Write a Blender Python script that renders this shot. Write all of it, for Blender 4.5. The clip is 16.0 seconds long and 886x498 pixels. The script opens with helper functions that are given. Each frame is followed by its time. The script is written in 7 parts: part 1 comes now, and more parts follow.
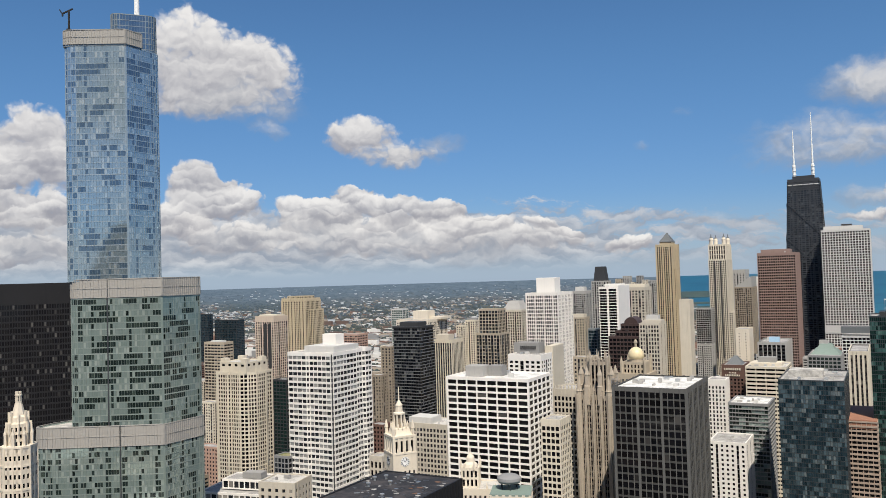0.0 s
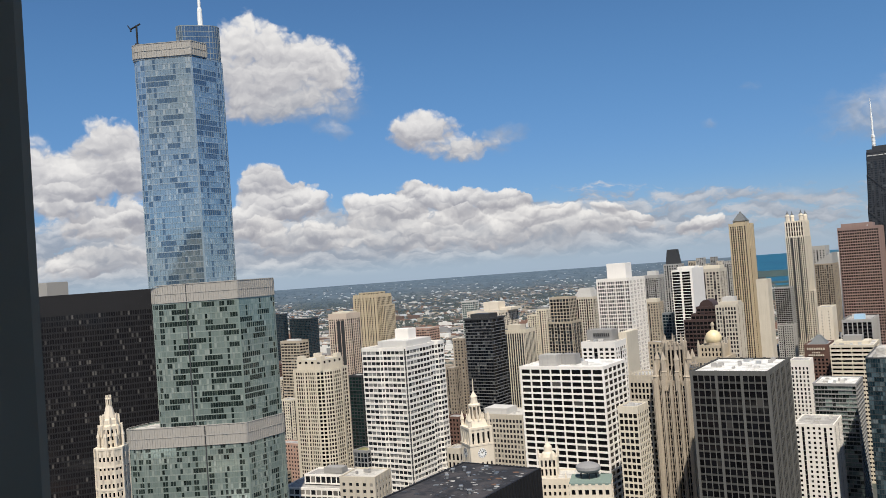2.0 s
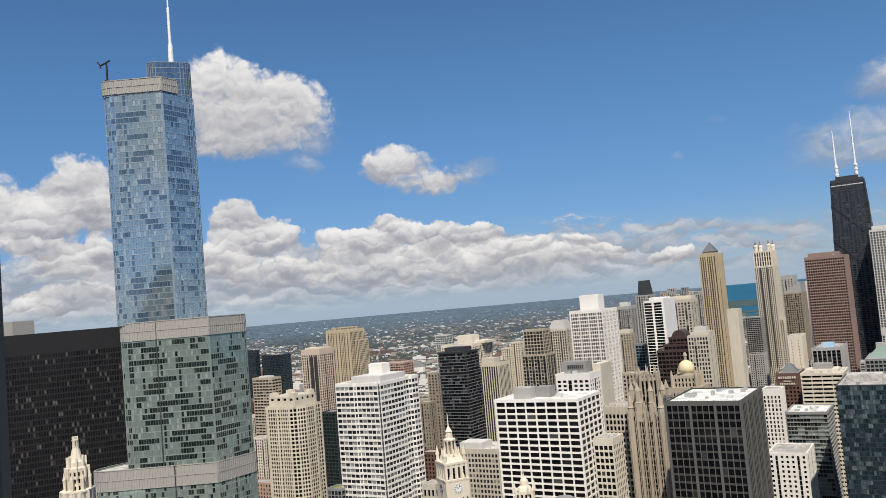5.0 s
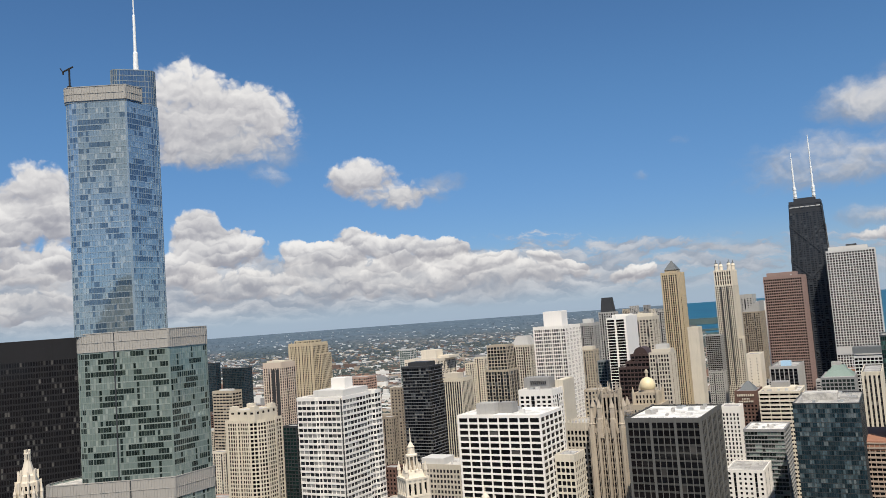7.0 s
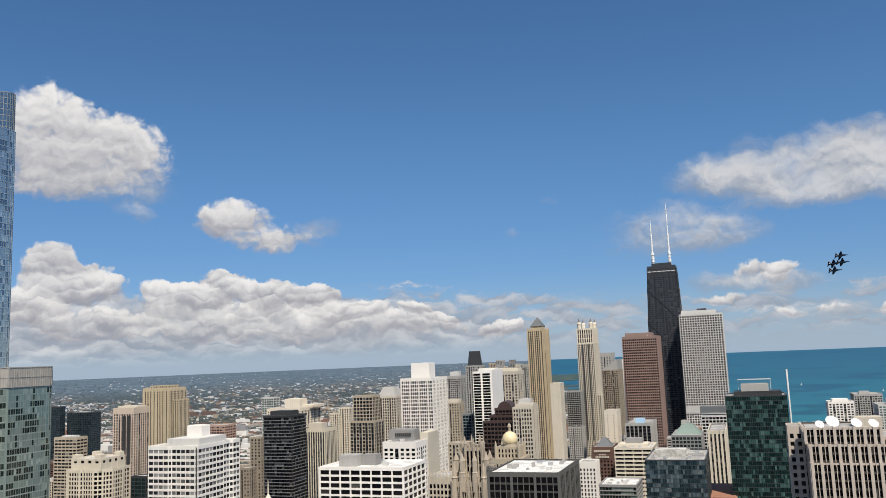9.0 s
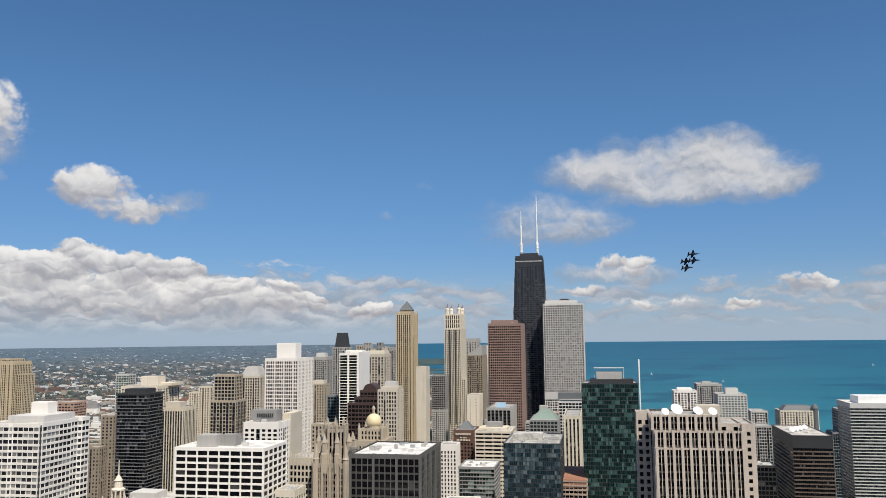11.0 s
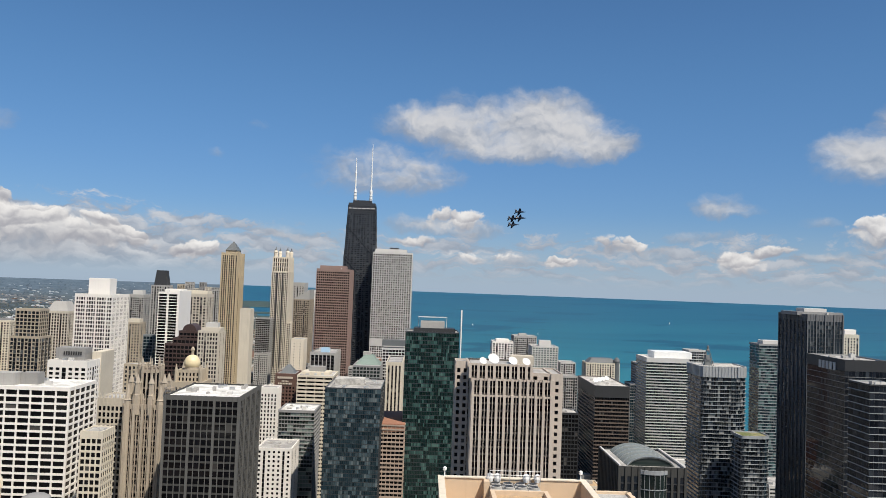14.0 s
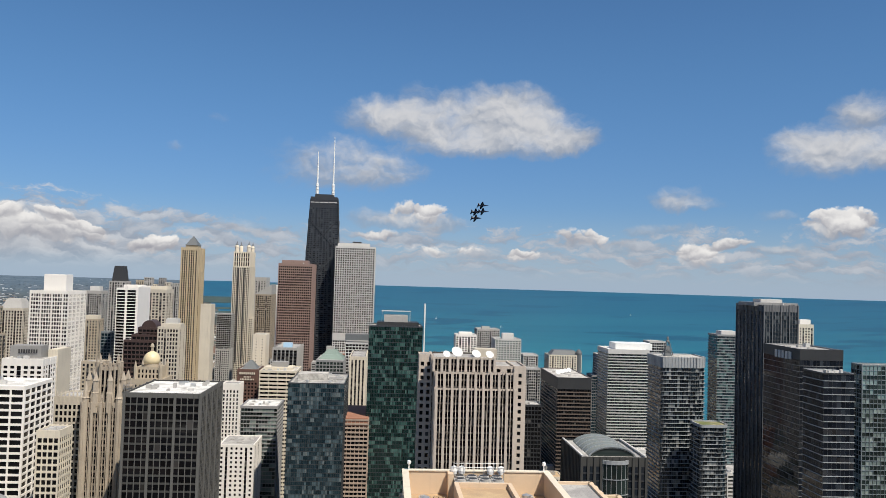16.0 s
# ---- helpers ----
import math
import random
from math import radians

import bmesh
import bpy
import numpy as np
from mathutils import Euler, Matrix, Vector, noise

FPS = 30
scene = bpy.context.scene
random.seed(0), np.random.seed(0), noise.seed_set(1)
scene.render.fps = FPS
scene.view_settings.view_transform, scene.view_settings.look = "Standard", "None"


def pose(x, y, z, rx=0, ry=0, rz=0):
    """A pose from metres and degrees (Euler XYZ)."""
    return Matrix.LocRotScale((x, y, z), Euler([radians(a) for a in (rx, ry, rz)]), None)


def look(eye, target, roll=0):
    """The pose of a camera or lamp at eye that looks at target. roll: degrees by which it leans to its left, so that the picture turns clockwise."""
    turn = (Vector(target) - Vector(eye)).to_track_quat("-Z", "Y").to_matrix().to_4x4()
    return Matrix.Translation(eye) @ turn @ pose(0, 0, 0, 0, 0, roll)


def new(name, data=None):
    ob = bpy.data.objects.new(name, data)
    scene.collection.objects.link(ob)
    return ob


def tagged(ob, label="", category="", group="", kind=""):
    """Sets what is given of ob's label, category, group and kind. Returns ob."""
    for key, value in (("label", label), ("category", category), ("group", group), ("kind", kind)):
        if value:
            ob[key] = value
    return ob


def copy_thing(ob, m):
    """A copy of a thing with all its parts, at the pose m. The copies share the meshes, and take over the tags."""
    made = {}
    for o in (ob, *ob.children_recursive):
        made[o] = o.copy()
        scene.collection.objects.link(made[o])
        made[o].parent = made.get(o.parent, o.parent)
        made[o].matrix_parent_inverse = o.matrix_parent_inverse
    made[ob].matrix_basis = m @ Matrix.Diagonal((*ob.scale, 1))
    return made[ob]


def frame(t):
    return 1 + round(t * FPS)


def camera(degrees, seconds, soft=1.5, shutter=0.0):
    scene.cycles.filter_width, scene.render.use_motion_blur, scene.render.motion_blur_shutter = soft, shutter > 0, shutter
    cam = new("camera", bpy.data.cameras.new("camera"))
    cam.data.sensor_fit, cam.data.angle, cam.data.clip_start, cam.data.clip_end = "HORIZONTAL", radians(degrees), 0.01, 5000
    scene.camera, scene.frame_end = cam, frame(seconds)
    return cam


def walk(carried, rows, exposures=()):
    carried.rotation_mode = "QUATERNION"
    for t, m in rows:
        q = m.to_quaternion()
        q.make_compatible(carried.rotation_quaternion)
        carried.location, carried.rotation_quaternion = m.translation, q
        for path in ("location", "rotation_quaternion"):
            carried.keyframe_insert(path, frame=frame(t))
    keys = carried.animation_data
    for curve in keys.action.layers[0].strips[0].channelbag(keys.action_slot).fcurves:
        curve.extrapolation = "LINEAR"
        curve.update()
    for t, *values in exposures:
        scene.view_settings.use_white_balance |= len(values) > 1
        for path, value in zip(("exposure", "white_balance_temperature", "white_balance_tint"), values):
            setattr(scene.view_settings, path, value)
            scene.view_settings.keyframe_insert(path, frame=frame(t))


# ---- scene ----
# ---------------------------------------------------------------- camera
# x east, y north; the camera stands at a high window and only turns.
EYE = (0.0, 0.0, 202.0)
cam = camera(57.48, 16.0, soft=0.6)
walk(cam, [
    (0.0, pose(*EYE, 91.95, 1.66, 29.00)),
    (0.5, pose(*EYE, 91.81, 1.92, 29.14)),
    (1.0, pose(*EYE, 91.63, 2.33, 30.36)),
    (1.5, pose(*EYE, 91.62, 3.63, 33.31)),
    (2.0, pose(*EYE, 91.62, 4.22, 33.87)),
    (2.5, pose(*EYE, 92.43, 4.88, 33.76)),
    (3.0, pose(*EYE, 93.25, 5.13, 33.32)),
    (3.5, pose(*EYE, 93.58, 5.23, 32.71)),
    (4.0, pose(*EYE, 93.73, 5.06, 32.32)),
    (6.5, pose(*EYE, 94.26, 4.68, 30.88)),
    (7.0, pose(*EYE, 94.68, 4.22, 29.45)),
    (7.5, pose(*EYE, 94.97, 3.51, 26.09)),
    (8.0, pose(*EYE, 95.87, 3.08, 24.07)),
    (8.5, pose(*EYE, 96.88, 2.59, 22.63)),
    (9.0, pose(*EYE, 97.67, 2.31, 20.17)),
    (11.5, pose(*EYE, 95.68, -0.13, 8.64)),
    (12.0, pose(*EYE, 94.89, -0.85, 6.27)),
    (12.5, pose(*EYE, 94.22, -1.45, 3.88)),
    (13.0, pose(*EYE, 93.67, -1.63, 2.13)),
    (13.5, pose(*EYE, 93.15, -2.14, 0.02)),
    (14.0, pose(*EYE, 92.64, -2.10, -1.20)),
    (14.5, pose(*EYE, 92.36, -1.98, -2.39)),
    (15.0, pose(*EYE, 92.34, -1.81, -3.28)),
    (15.5, pose(*EYE, 92.33, -1.72, -3.80)),
    (16.0, pose(*EYE, 92.28, -1.69, -3.81)),
])

# ---------------------------------------------------------------- light
SUN_BEARING, SUN_HEIGHT = 144.0, 57.0      # degrees, clockwise from north / above the horizon
sun = new("sun", bpy.data.lights.new("sun", "SUN"))
sun.data.energy, sun.data.angle, sun.data.color = 5.0, radians(0.53), (1.0, 0.92, 0.80)
_a, _e = radians(SUN_BEARING), radians(SUN_HEIGHT)
_to = Vector((math.sin(_a) * math.cos(_e), math.cos(_a) * math.cos(_e), math.sin(_e)))
sun.matrix_world = look(_to * 900 + Vector((0, 400, 0)), Vector((0, 400, 0)))
scene.view_settings.exposure = 0.2

world = bpy.data.worlds.new("sky")
scene.world = world
world.use_nodes = True


class Nodes:
    """Short hand for wiring node trees."""

    def __init__(self, tree):
        self.tree = tree
        tree.nodes.clear()

    def add(self, kind, ins=(), **props):
        node = self.tree.nodes.new(kind)
        for key, value in props.items():
            setattr(node, key, value)
        for key, value in dict(ins).items():
            self.link(value, node.inputs[key])
        return node

    def link(self, value, socket):
        if isinstance(value, bpy.types.NodeSocket):
            self.tree.links.new(value, socket)
        else:
            socket.default_value = value

    def math(self, op, a, b=0.0, c=0.0, clamp=False):
        node = self.tree.nodes.new("ShaderNodeMath")
        node.operation, node.use_clamp = op, clamp
        for i, v in enumerate((a, b, c)):
            self.link(v, node.inputs[i])
        return node.outputs[0]

    def mix(self, fac, a, b, blend="MIX"):
        node = self.tree.nodes.new("ShaderNodeMix")
        node.data_type, node.blend_type = "RGBA", blend
        self.link(fac, node.inputs[0])
        for i, v in ((6, a), (7, b)):
            self.link((*v, 1.0) if isinstance(v, tuple) and len(v) == 3 else v, node.inputs[i])
        return node.outputs[2]

    def noise(self, vector, scale, detail=3.0, rough=0.55, out=0, **ins):
        node = self.add("ShaderNodeTexNoise", {"Scale": scale, "Detail": detail, "Roughness": rough, "Vector": vector})
        for key, value in ins.items():
            self.link(value, node.inputs[key])
        return node.outputs[out]

    def ramp(self, value, lo, hi, a=0.0, b=1.0):
        node = self.add("ShaderNodeMapRange", {0: value, 1: lo, 2: hi, 3: a, 4: b}, interpolation_type="SMOOTHSTEP")
        return node.outputs[0]

    def vec(self, x, y, z=0.0):
        return self.add("ShaderNodeCombineXYZ", {0: x, 1: y, 2: z}).outputs[0]


sk = Nodes(world.node_tree)
sky = sk.add("ShaderNodeTexSky", sky_type="NISHITA", sun_disc=False, sun_elevation=_e, sun_rotation=_a, altitude=200.0, air_density=1.0, dust_density=0.1, ozone_density=2.0)
way = sk.add("ShaderNodeTexCoord").outputs["Generated"]
xyz = sk.add("ShaderNodeSeparateXYZ", {0: way}).outputs
bear = sk.math("ARCTAN2", xyz[0], xyz[1])
rise = sk.math("ARCSINE", xyz[2])
flat = sk.vec(bear, rise)
wob1 = sk.noise(flat, 9.0, 3.0, 0.6, out=1)
wob2 = sk.noise(flat, 34.0, 4.0, 0.6, out=1)
warp = sk.add("ShaderNodeVectorMath", {0: wob1, 1: (-0.5, -0.5, 0.0)}, operation="ADD").outputs[0]
warp = sk.add("ShaderNodeVectorMath", {0: warp, 1: (0.042, 0.03, 0.0)}, operation="MULTIPLY").outputs[0]
warp2 = sk.add("ShaderNodeVectorMath", {0: wob2, 1: (-0.5, -0.5, 0.0)}, operation="ADD").outputs[0]
warp2 = sk.add("ShaderNodeVectorMath", {0: warp2, 1: (0.026, 0.022, 0.0)}, operation="MULTIPLY").outputs[0]
where = sk.add("ShaderNodeVectorMath", {0: flat, 1: warp}, operation="ADD").outputs[0]
where = sk.add("ShaderNodeVectorMath", {0: where, 1: warp2}, operation="ADD").outputs[0]
wxy = sk.add("ShaderNodeSeparateXYZ", {0: where}).outputs
gap, thin, sum_w, sum_h, veil_w, veil_h = 1.0, 1.0, 0.0, 0.0, 0.0, 0.0      # clear share, and the weights for the height inside a cloud


def cloud(u, v, ru, rv, weight=1.0, veil=0):
    """One heap of cloud at bearing u and height v (radians), rounder above than below; veil: smooth and thin."""
    global gap, thin, sum_w, sum_h, veil_w, veil_h
    du = sk.math("MULTIPLY", sk.math("SUBTRACT", wxy[0], u), 1 / ru)
    dv = sk.math("MULTIPLY", sk.math("SUBTRACT", wxy[1], v), 1 / rv)
    low = sk.math("MULTIPLY", sk.math("MINIMUM", dv, 0.0), 1.35)
    up = sk.math("MAXIMUM", dv, 0.0)
    q = sk.math("MULTIPLY_ADD", du, du, sk.math("MULTIPLY_ADD", low, low, sk.math("MULTIPLY", up, up)))
    fill = sk.math("MULTIPLY", sk.math("SUBTRACT", 1.0, q, clamp=True), weight)
    if veil:
        thin = sk.math("MULTIPLY", thin, sk.math("SUBTRACT", 1.0, fill))
        v2 = sk.math("MULTIPLY", fill, fill)
        veil_w = sk.math("ADD", veil_w, v2)
        veil_h = sk.math("MULTIPLY_ADD", v2, dv, veil_h)
        return
    gap = sk.math("MULTIPLY", gap, sk.math("SUBTRACT", 1.0, fill))
    w2 = sk.math("MULTIPLY", fill, fill)
    sum_w = sk.math("ADD", sum_w, w2)
    sum_h = sk.math("MULTIPLY_ADD", w2, dv, sum_h)


cloud(-0.9729, 0.1589, 0.049, 0.0518)
cloud(-0.9506, 0.1319, 0.0401, 0.0439)
cloud(-1.0171, 0.1174, 0.0562, 0.0558)
cloud(-1.0688, 0.1274, 0.0528, 0.0638)
cloud(-0.8137, 0.2514, 0.0598, 0.0757)
cloud(-0.7647, 0.2535, 0.0653, 0.0558)
cloud(-0.7251, 0.2352, 0.0627, 0.0598)
cloud(-0.7852, 0.214, 0.0837, 0.0359)
cloud(-0.6021, 0.1702, 0.0553, 0.0335)
cloud(-0.5607, 0.151, 0.0573, 0.0239, 0.8)
cloud(-0.8019, 0.1117, 0.0375, 0.0399)
cloud(-0.7667, 0.0916, 0.0498, 0.0335)
cloud(-0.8249, 0.0719, 0.0444, 0.0319)
cloud(-0.9738, 0.0783, 0.0588, 0.0319)
cloud(-0.7544, 0.0475, 0.0926, 0.0239, 0.8)
cloud(-0.6597, 0.0767, 0.0561, 0.0279)
cloud(-0.6166, 0.0946, 0.0365, 0.0239)
cloud(-0.5626, 0.0837, 0.045, 0.0255)
cloud(-0.5032, 0.078, 0.0394, 0.0223)
cloud(-0.4582, 0.0612, 0.0492, 0.0191)
cloud(-0.5775, 0.0471, 0.1552, 0.0335, 0.9)
cloud(-0.3803, 0.06, 0.021, 0.0128)
cloud(-0.3545, 0.0493, 0.0241, 0.0112)
cloud(-0.403, 0.042, 0.0975, 0.0191, 0.8)
cloud(-0.2741, 0.0339, 0.035, 0.0159)
cloud(-0.9908, 0.038, 0.0771, 0.0239, 0.8)
cloud(-0.0081, 0.1952, 0.0818, 0.0335, 0.75, 1)
cloud(0.0554, 0.1908, 0.0986, 0.0351, 0.8, 1)
cloud(0.1323, 0.2062, 0.0938, 0.0494, 0.9, 1)
cloud(0.1782, 0.1863, 0.0889, 0.0383, 0.9, 1)
cloud(0.1194, 0.167, 0.139, 0.0255, 0.8, 1)
cloud(0.2233, 0.173, 0.0479, 0.0239, 0.6, 1)
cloud(-0.0929, 0.133, 0.0884, 0.0478, 0.42, 1)
cloud(-0.041, 0.1354, 0.0977, 0.0462, 0.5, 1)
cloud(-0.0057, 0.1265, 0.0655, 0.0319, 0.45, 1)
cloud(0.0472, 0.2245, 0.0616, 0.0239, 0.4, 1)
cloud(-0.011, 0.0755, 0.0572, 0.0207, 0.6, 1)
cloud(0.0307, 0.0811, 0.0451, 0.0175, 0.65)
cloud(0.0382, 0.0703, 0.0903, 0.0144, 0.6, 1)
cloud(-0.2061, 0.1811, 0.02, 0.0112, 0.3, 1)
cloud(-0.2597, 0.147, 0.0179, 0.0096, 0.3, 1)
cloud(-0.1812, 0.0567, 0.0543, 0.0159, 0.5, 1)
cloud(0.3479, 0.1057, 0.0452, 0.0175, 0.6, 1)
cloud(0.364, 0.097, 0.0522, 0.0128, 0.6, 1)
cloud(0.3746, 0.0393, 0.0333, 0.0207, 0.8)
cloud(0.2364, 0.0568, 0.0477, 0.0159, 0.5)
cloud(0.2602, 0.047, 0.0709, 0.0159, 0.5, 1)
cloud(0.5288, 0.075, 0.0488, 0.0223, 0.85)
cloud(0.5092, 0.0668, 0.0398, 0.0144, 0.6, 1)
cloud(0.5442, 0.1985, 0.0448, 0.0303, 0.75, 1)
cloud(0.4968, 0.1549, 0.0671, 0.0462, 0.8, 1)
cloud(0.5582, 0.1523, 0.0631, 0.0383, 0.8, 1)
cloud(0.4627, 0.0814, 0.0346, 0.0096, 0.45, 1)
cloud(0.0602, 0.0381, 0.0657, 0.0128, 0.42)
cloud(-0.0172, 0.053, 0.0368, 0.0112, 0.4)
cloud(0.1094, 0.0326, 0.0491, 0.0112, 0.5, 1)
cloud(0.4572, 0.0441, 0.0487, 0.0112, 0.5, 1)
cloud(0.1649, 0.0342, 0.0325, 0.0096, 0.5)
cloud(0.3259, 0.0686, 0.061, 0.0128, 0.45, 1)
cloud(0.4087, 0.0531, 0.0289, 0.0096, 0.6)
cloud(0.6048, 0.1574, 0.0725, 0.0399, 0.7, 1)
cloud(-0.7118, 0.1759, 0.0354, 0.0175, 0.5, 1)
cloud(-0.5468, 0.1472, 0.0779, 0.0255, 0.5, 1)
cloud(-0.4972, 0.1632, 0.0287, 0.0175, 0.5, 1)
cloud(-0.7445, 0.2087, 0.1006, 0.0399, 0.5, 1)
cloud(-0.6604, 0.0456, 0.1603, 0.0399, 0.6, 1)
cloud(-0.9228, 0.0434, 0.1784, 0.0399, 0.6, 1)
cloud(-0.459, 0.0333, 0.1393, 0.0319, 0.6, 1)
# the low, broken bank that runs all round above the horizon
layers = sk.math("MULTIPLY", sk.math("LOGARITHM", sk.math("MAXIMUM", sk.math("ADD", wxy[1], 0.045), 0.01), 2.718), 0.34)
bank = sk.noise(sk.vec(wxy[0], layers), 17.0, 9.0, 0.62)
west = sk.ramp(bear, -0.46, -0.14, 1.0, 0.0)
hang = sk.math("SUBTRACT", bank, sk.math("ADD", sk.ramp(rise, 0.045, 0.14, 0.0, 0.75), sk.math("MULTIPLY_ADD", west, -0.23, 0.11)))
bank_fill = sk.ramp(hang, 0.30, 0.47)
body = sk.math("SUBTRACT", 1.0, gap)
lit = sk.math("DIVIDE", sum_h, sk.math("MAXIMUM", sum_w, 0.002))


def lumps(dx, dy):
    """Billows at several sizes; two readings, one a little nearer the light, give their lit and shaded sides."""
    x, y = sk.math("ADD", wxy[0], dx), sk.math("MULTIPLY", sk.math("ADD", wxy[1], dy), 1.25)
    total = sk.math("MULTIPLY", sk.math("SUBTRACT", sk.noise(sk.vec(x, y), 20.0, 6.0, 0.52), 0.5), 0.9)
    for scale, share in ((30.0, 0.50), (70.0, 0.40), (150.0, 0.22)):
        node = sk.add("ShaderNodeTexVoronoi", {"Vector": sk.vec(x, y), "Scale": scale, "Smoothness": 0.3, "Randomness": 1.0}, feature="SMOOTH_F1", voronoi_dimensions="2D")
        total = sk.math("MULTIPLY_ADD", sk.math("SUBTRACT", 0.45, node.outputs["Distance"]), share, total)
    return total


rough_ = lumps(0.0, 0.0)
relief = sk.math("SUBTRACT", rough_, lumps(0.003, 0.007))
tall_y = sk.math("MULTIPLY", wxy[1], 1.8)
heads = 0.0
for scale_, share_ in ((21.0, 0.55), (47.0, 0.40)):
    cell = sk.add("ShaderNodeTexVoronoi", {"Vector": sk.vec(wxy[0], tall_y), "Scale": scale_, "Smoothness": 0.45, "Randomness": 1.0}, feature="SMOOTH_F1", voronoi_dimensions="2D")
    foot_y = sk.add("ShaderNodeSeparateXYZ", {0: cell.outputs["Position"]}).outputs[1]
    heads = sk.math("MULTIPLY_ADD", sk.math("MULTIPLY", sk.math("SUBTRACT", tall_y, foot_y), scale_), share_, heads)
heads = sk.math("MULTIPLY", heads, sk.ramp(rise, 0.09, 0.18, 1.0, 0.30))
edge = sk.math("ADD", body, rough_)
heap = sk.math("MULTIPLY", sk.ramp(edge, 0.12, sk.math("ADD", sk.ramp(lit, -0.5, 0.5, 0.78, 0.40), sk.ramp(rise, 0.12, 0.17, 0.0, 0.30))), sk.ramp(body, 0.0, 0.30))
bands = sk.noise(sk.vec(wxy[0], sk.math("MULTIPLY", wxy[1], 2.6)), 12.0, 5.0, 0.55)
shade = sk.math("ADD", sk.math("MULTIPLY", lit, 0.66), sk.math("MULTIPLY_ADD", sk.math("SUBTRACT", bands, 0.5), 0.9, sk.math("MULTIPLY_ADD", relief, 0.35, sk.math("MULTIPLY_ADD", rough_, 0.15, heads))))
bright = sk.ramp(shade, -0.62, 0.92)
white = sk.mix(bright, (0.30, 0.30, 0.335), (0.78, 0.76, 0.735))
bank_light = sk.ramp(sk.math("MULTIPLY_ADD", heads, 0.55, sk.math("SUBTRACT", bank, 0.5)), -0.25, 0.36)
bank_col = sk.mix(bank_light, (0.275, 0.305, 0.365), sk.mix(west, (0.46, 0.48, 0.52), (0.60, 0.60, 0.61)))
tint = sk.mix(sk.ramp(rise, 0.0, 0.30), (0.48, 0.67, 1.02), (0.61, 0.92, 1.17))
clear = sk.mix(1.0, sky.outputs[0], tint, "MULTIPLY")
clear = sk.mix(sk.ramp(rise, -0.02, 0.10, 0.85, 0.0), clear, (4.5, 5.6, 7.1))
view = sk.add("ShaderNodeBackground", {0: clear, 1: 0.072}).outputs[0]
b_sh = sk.add("ShaderNodeBackground", {0: bank_col, 1: 1.0}).outputs[0]
c_sh = sk.add("ShaderNodeBackground", {0: white, 1: 1.0}).outputs[0]
above = sk.ramp(rise, 0.0, 0.03)
m1 = sk.add("ShaderNodeMixShader", {0: sk.math("MULTIPLY", sk.math("MULTIPLY", bank_fill, above), 0.85), 1: view, 2: b_sh}).outputs[0]
m2 = sk.add("ShaderNodeMixShader", {0: sk.math("MULTIPLY", heap, 0.96), 1: m1, 2: c_sh}).outputs[0]
# broken cloud overhead and behind, where the view never turns, added to whiten the fill light
rest = sk.noise(way, 2.6, 6.0, 0.6)
behind = sk.math("MAXIMUM", sk.ramp(xyz[1], 0.25, -0.15), sk.ramp(rise, 0.50, 0.75))
rest_fill = sk.math("MULTIPLY", sk.math("MULTIPLY", sk.ramp(rest, 0.48, 0.64), behind), above)
r_sh = sk.add("ShaderNodeBackground", {0: (0.30, 0.31, 0.33, 1.0), 1: 1.0}).outputs[0]
m2 = sk.add("ShaderNodeMixShader", {0: rest_fill, 1: m2, 2: r_sh}).outputs[0]
veil_body = sk.math("SUBTRACT", 1.0, thin)
wisps = sk.noise(sk.vec(wxy[0], sk.math("MULTIPLY", wxy[1], 1.7)), 19.0, 9.0, 0.62)
veil_fill = sk.math("MULTIPLY", sk.ramp(sk.math("ADD", veil_body, sk.math("MULTIPLY", sk.math("SUBTRACT", wisps, 0.5), 1.35)), 0.06, 0.98), sk.ramp(veil_body, 0.0, 0.3))
veil_lit = sk.math("DIVIDE", veil_h, sk.math("MAXIMUM", veil_w, 0.002))
v_col = sk.mix(sk.ramp(sk.math("MULTIPLY_ADD", veil_lit, 0.75, sk.math("MULTIPLY_ADD", relief, 0.7, sk.math("MULTIPLY_ADD", sk.math("SUBTRACT", bands, 0.5), 1.3, veil_body))), 0.10, 1.35), (0.28, 0.31, 0.365), (0.60, 0.59, 0.585))
v_sh = sk.add("ShaderNodeBackground", {0: v_col, 1: 1.0}).outputs[0]
m3 = sk.add("ShaderNodeMixShader", {0: sk.math("MULTIPLY", veil_fill, 0.9), 1: m2, 2: v_sh}).outputs[0]
sk.add("ShaderNodeOutputWorld", {0: m3})

# ---------------------------------------------------------------- materials
def material(name):
    m = bpy.data.materials.new(name)
    m.use_nodes = True
    return m, Nodes(m.node_tree)


def finish(n, color, rough, bump=None, strength=0.2, metal=0.0, spec=0.5, reach=0.1):
    ins = {"Base Color": color, "Roughness": rough, "Metallic": metal, "Specular IOR Level": spec}
    if bump is not None:
        ins["Normal"] = n.add("ShaderNodeBump", {"Height": bump, "Strength": strength, "Distance": reach}).outputs[0]
    p = n.add("ShaderNodeBsdfPrincipled", ins)
    n.add("ShaderNodeOutputMaterial", {0: p.outputs[0]})


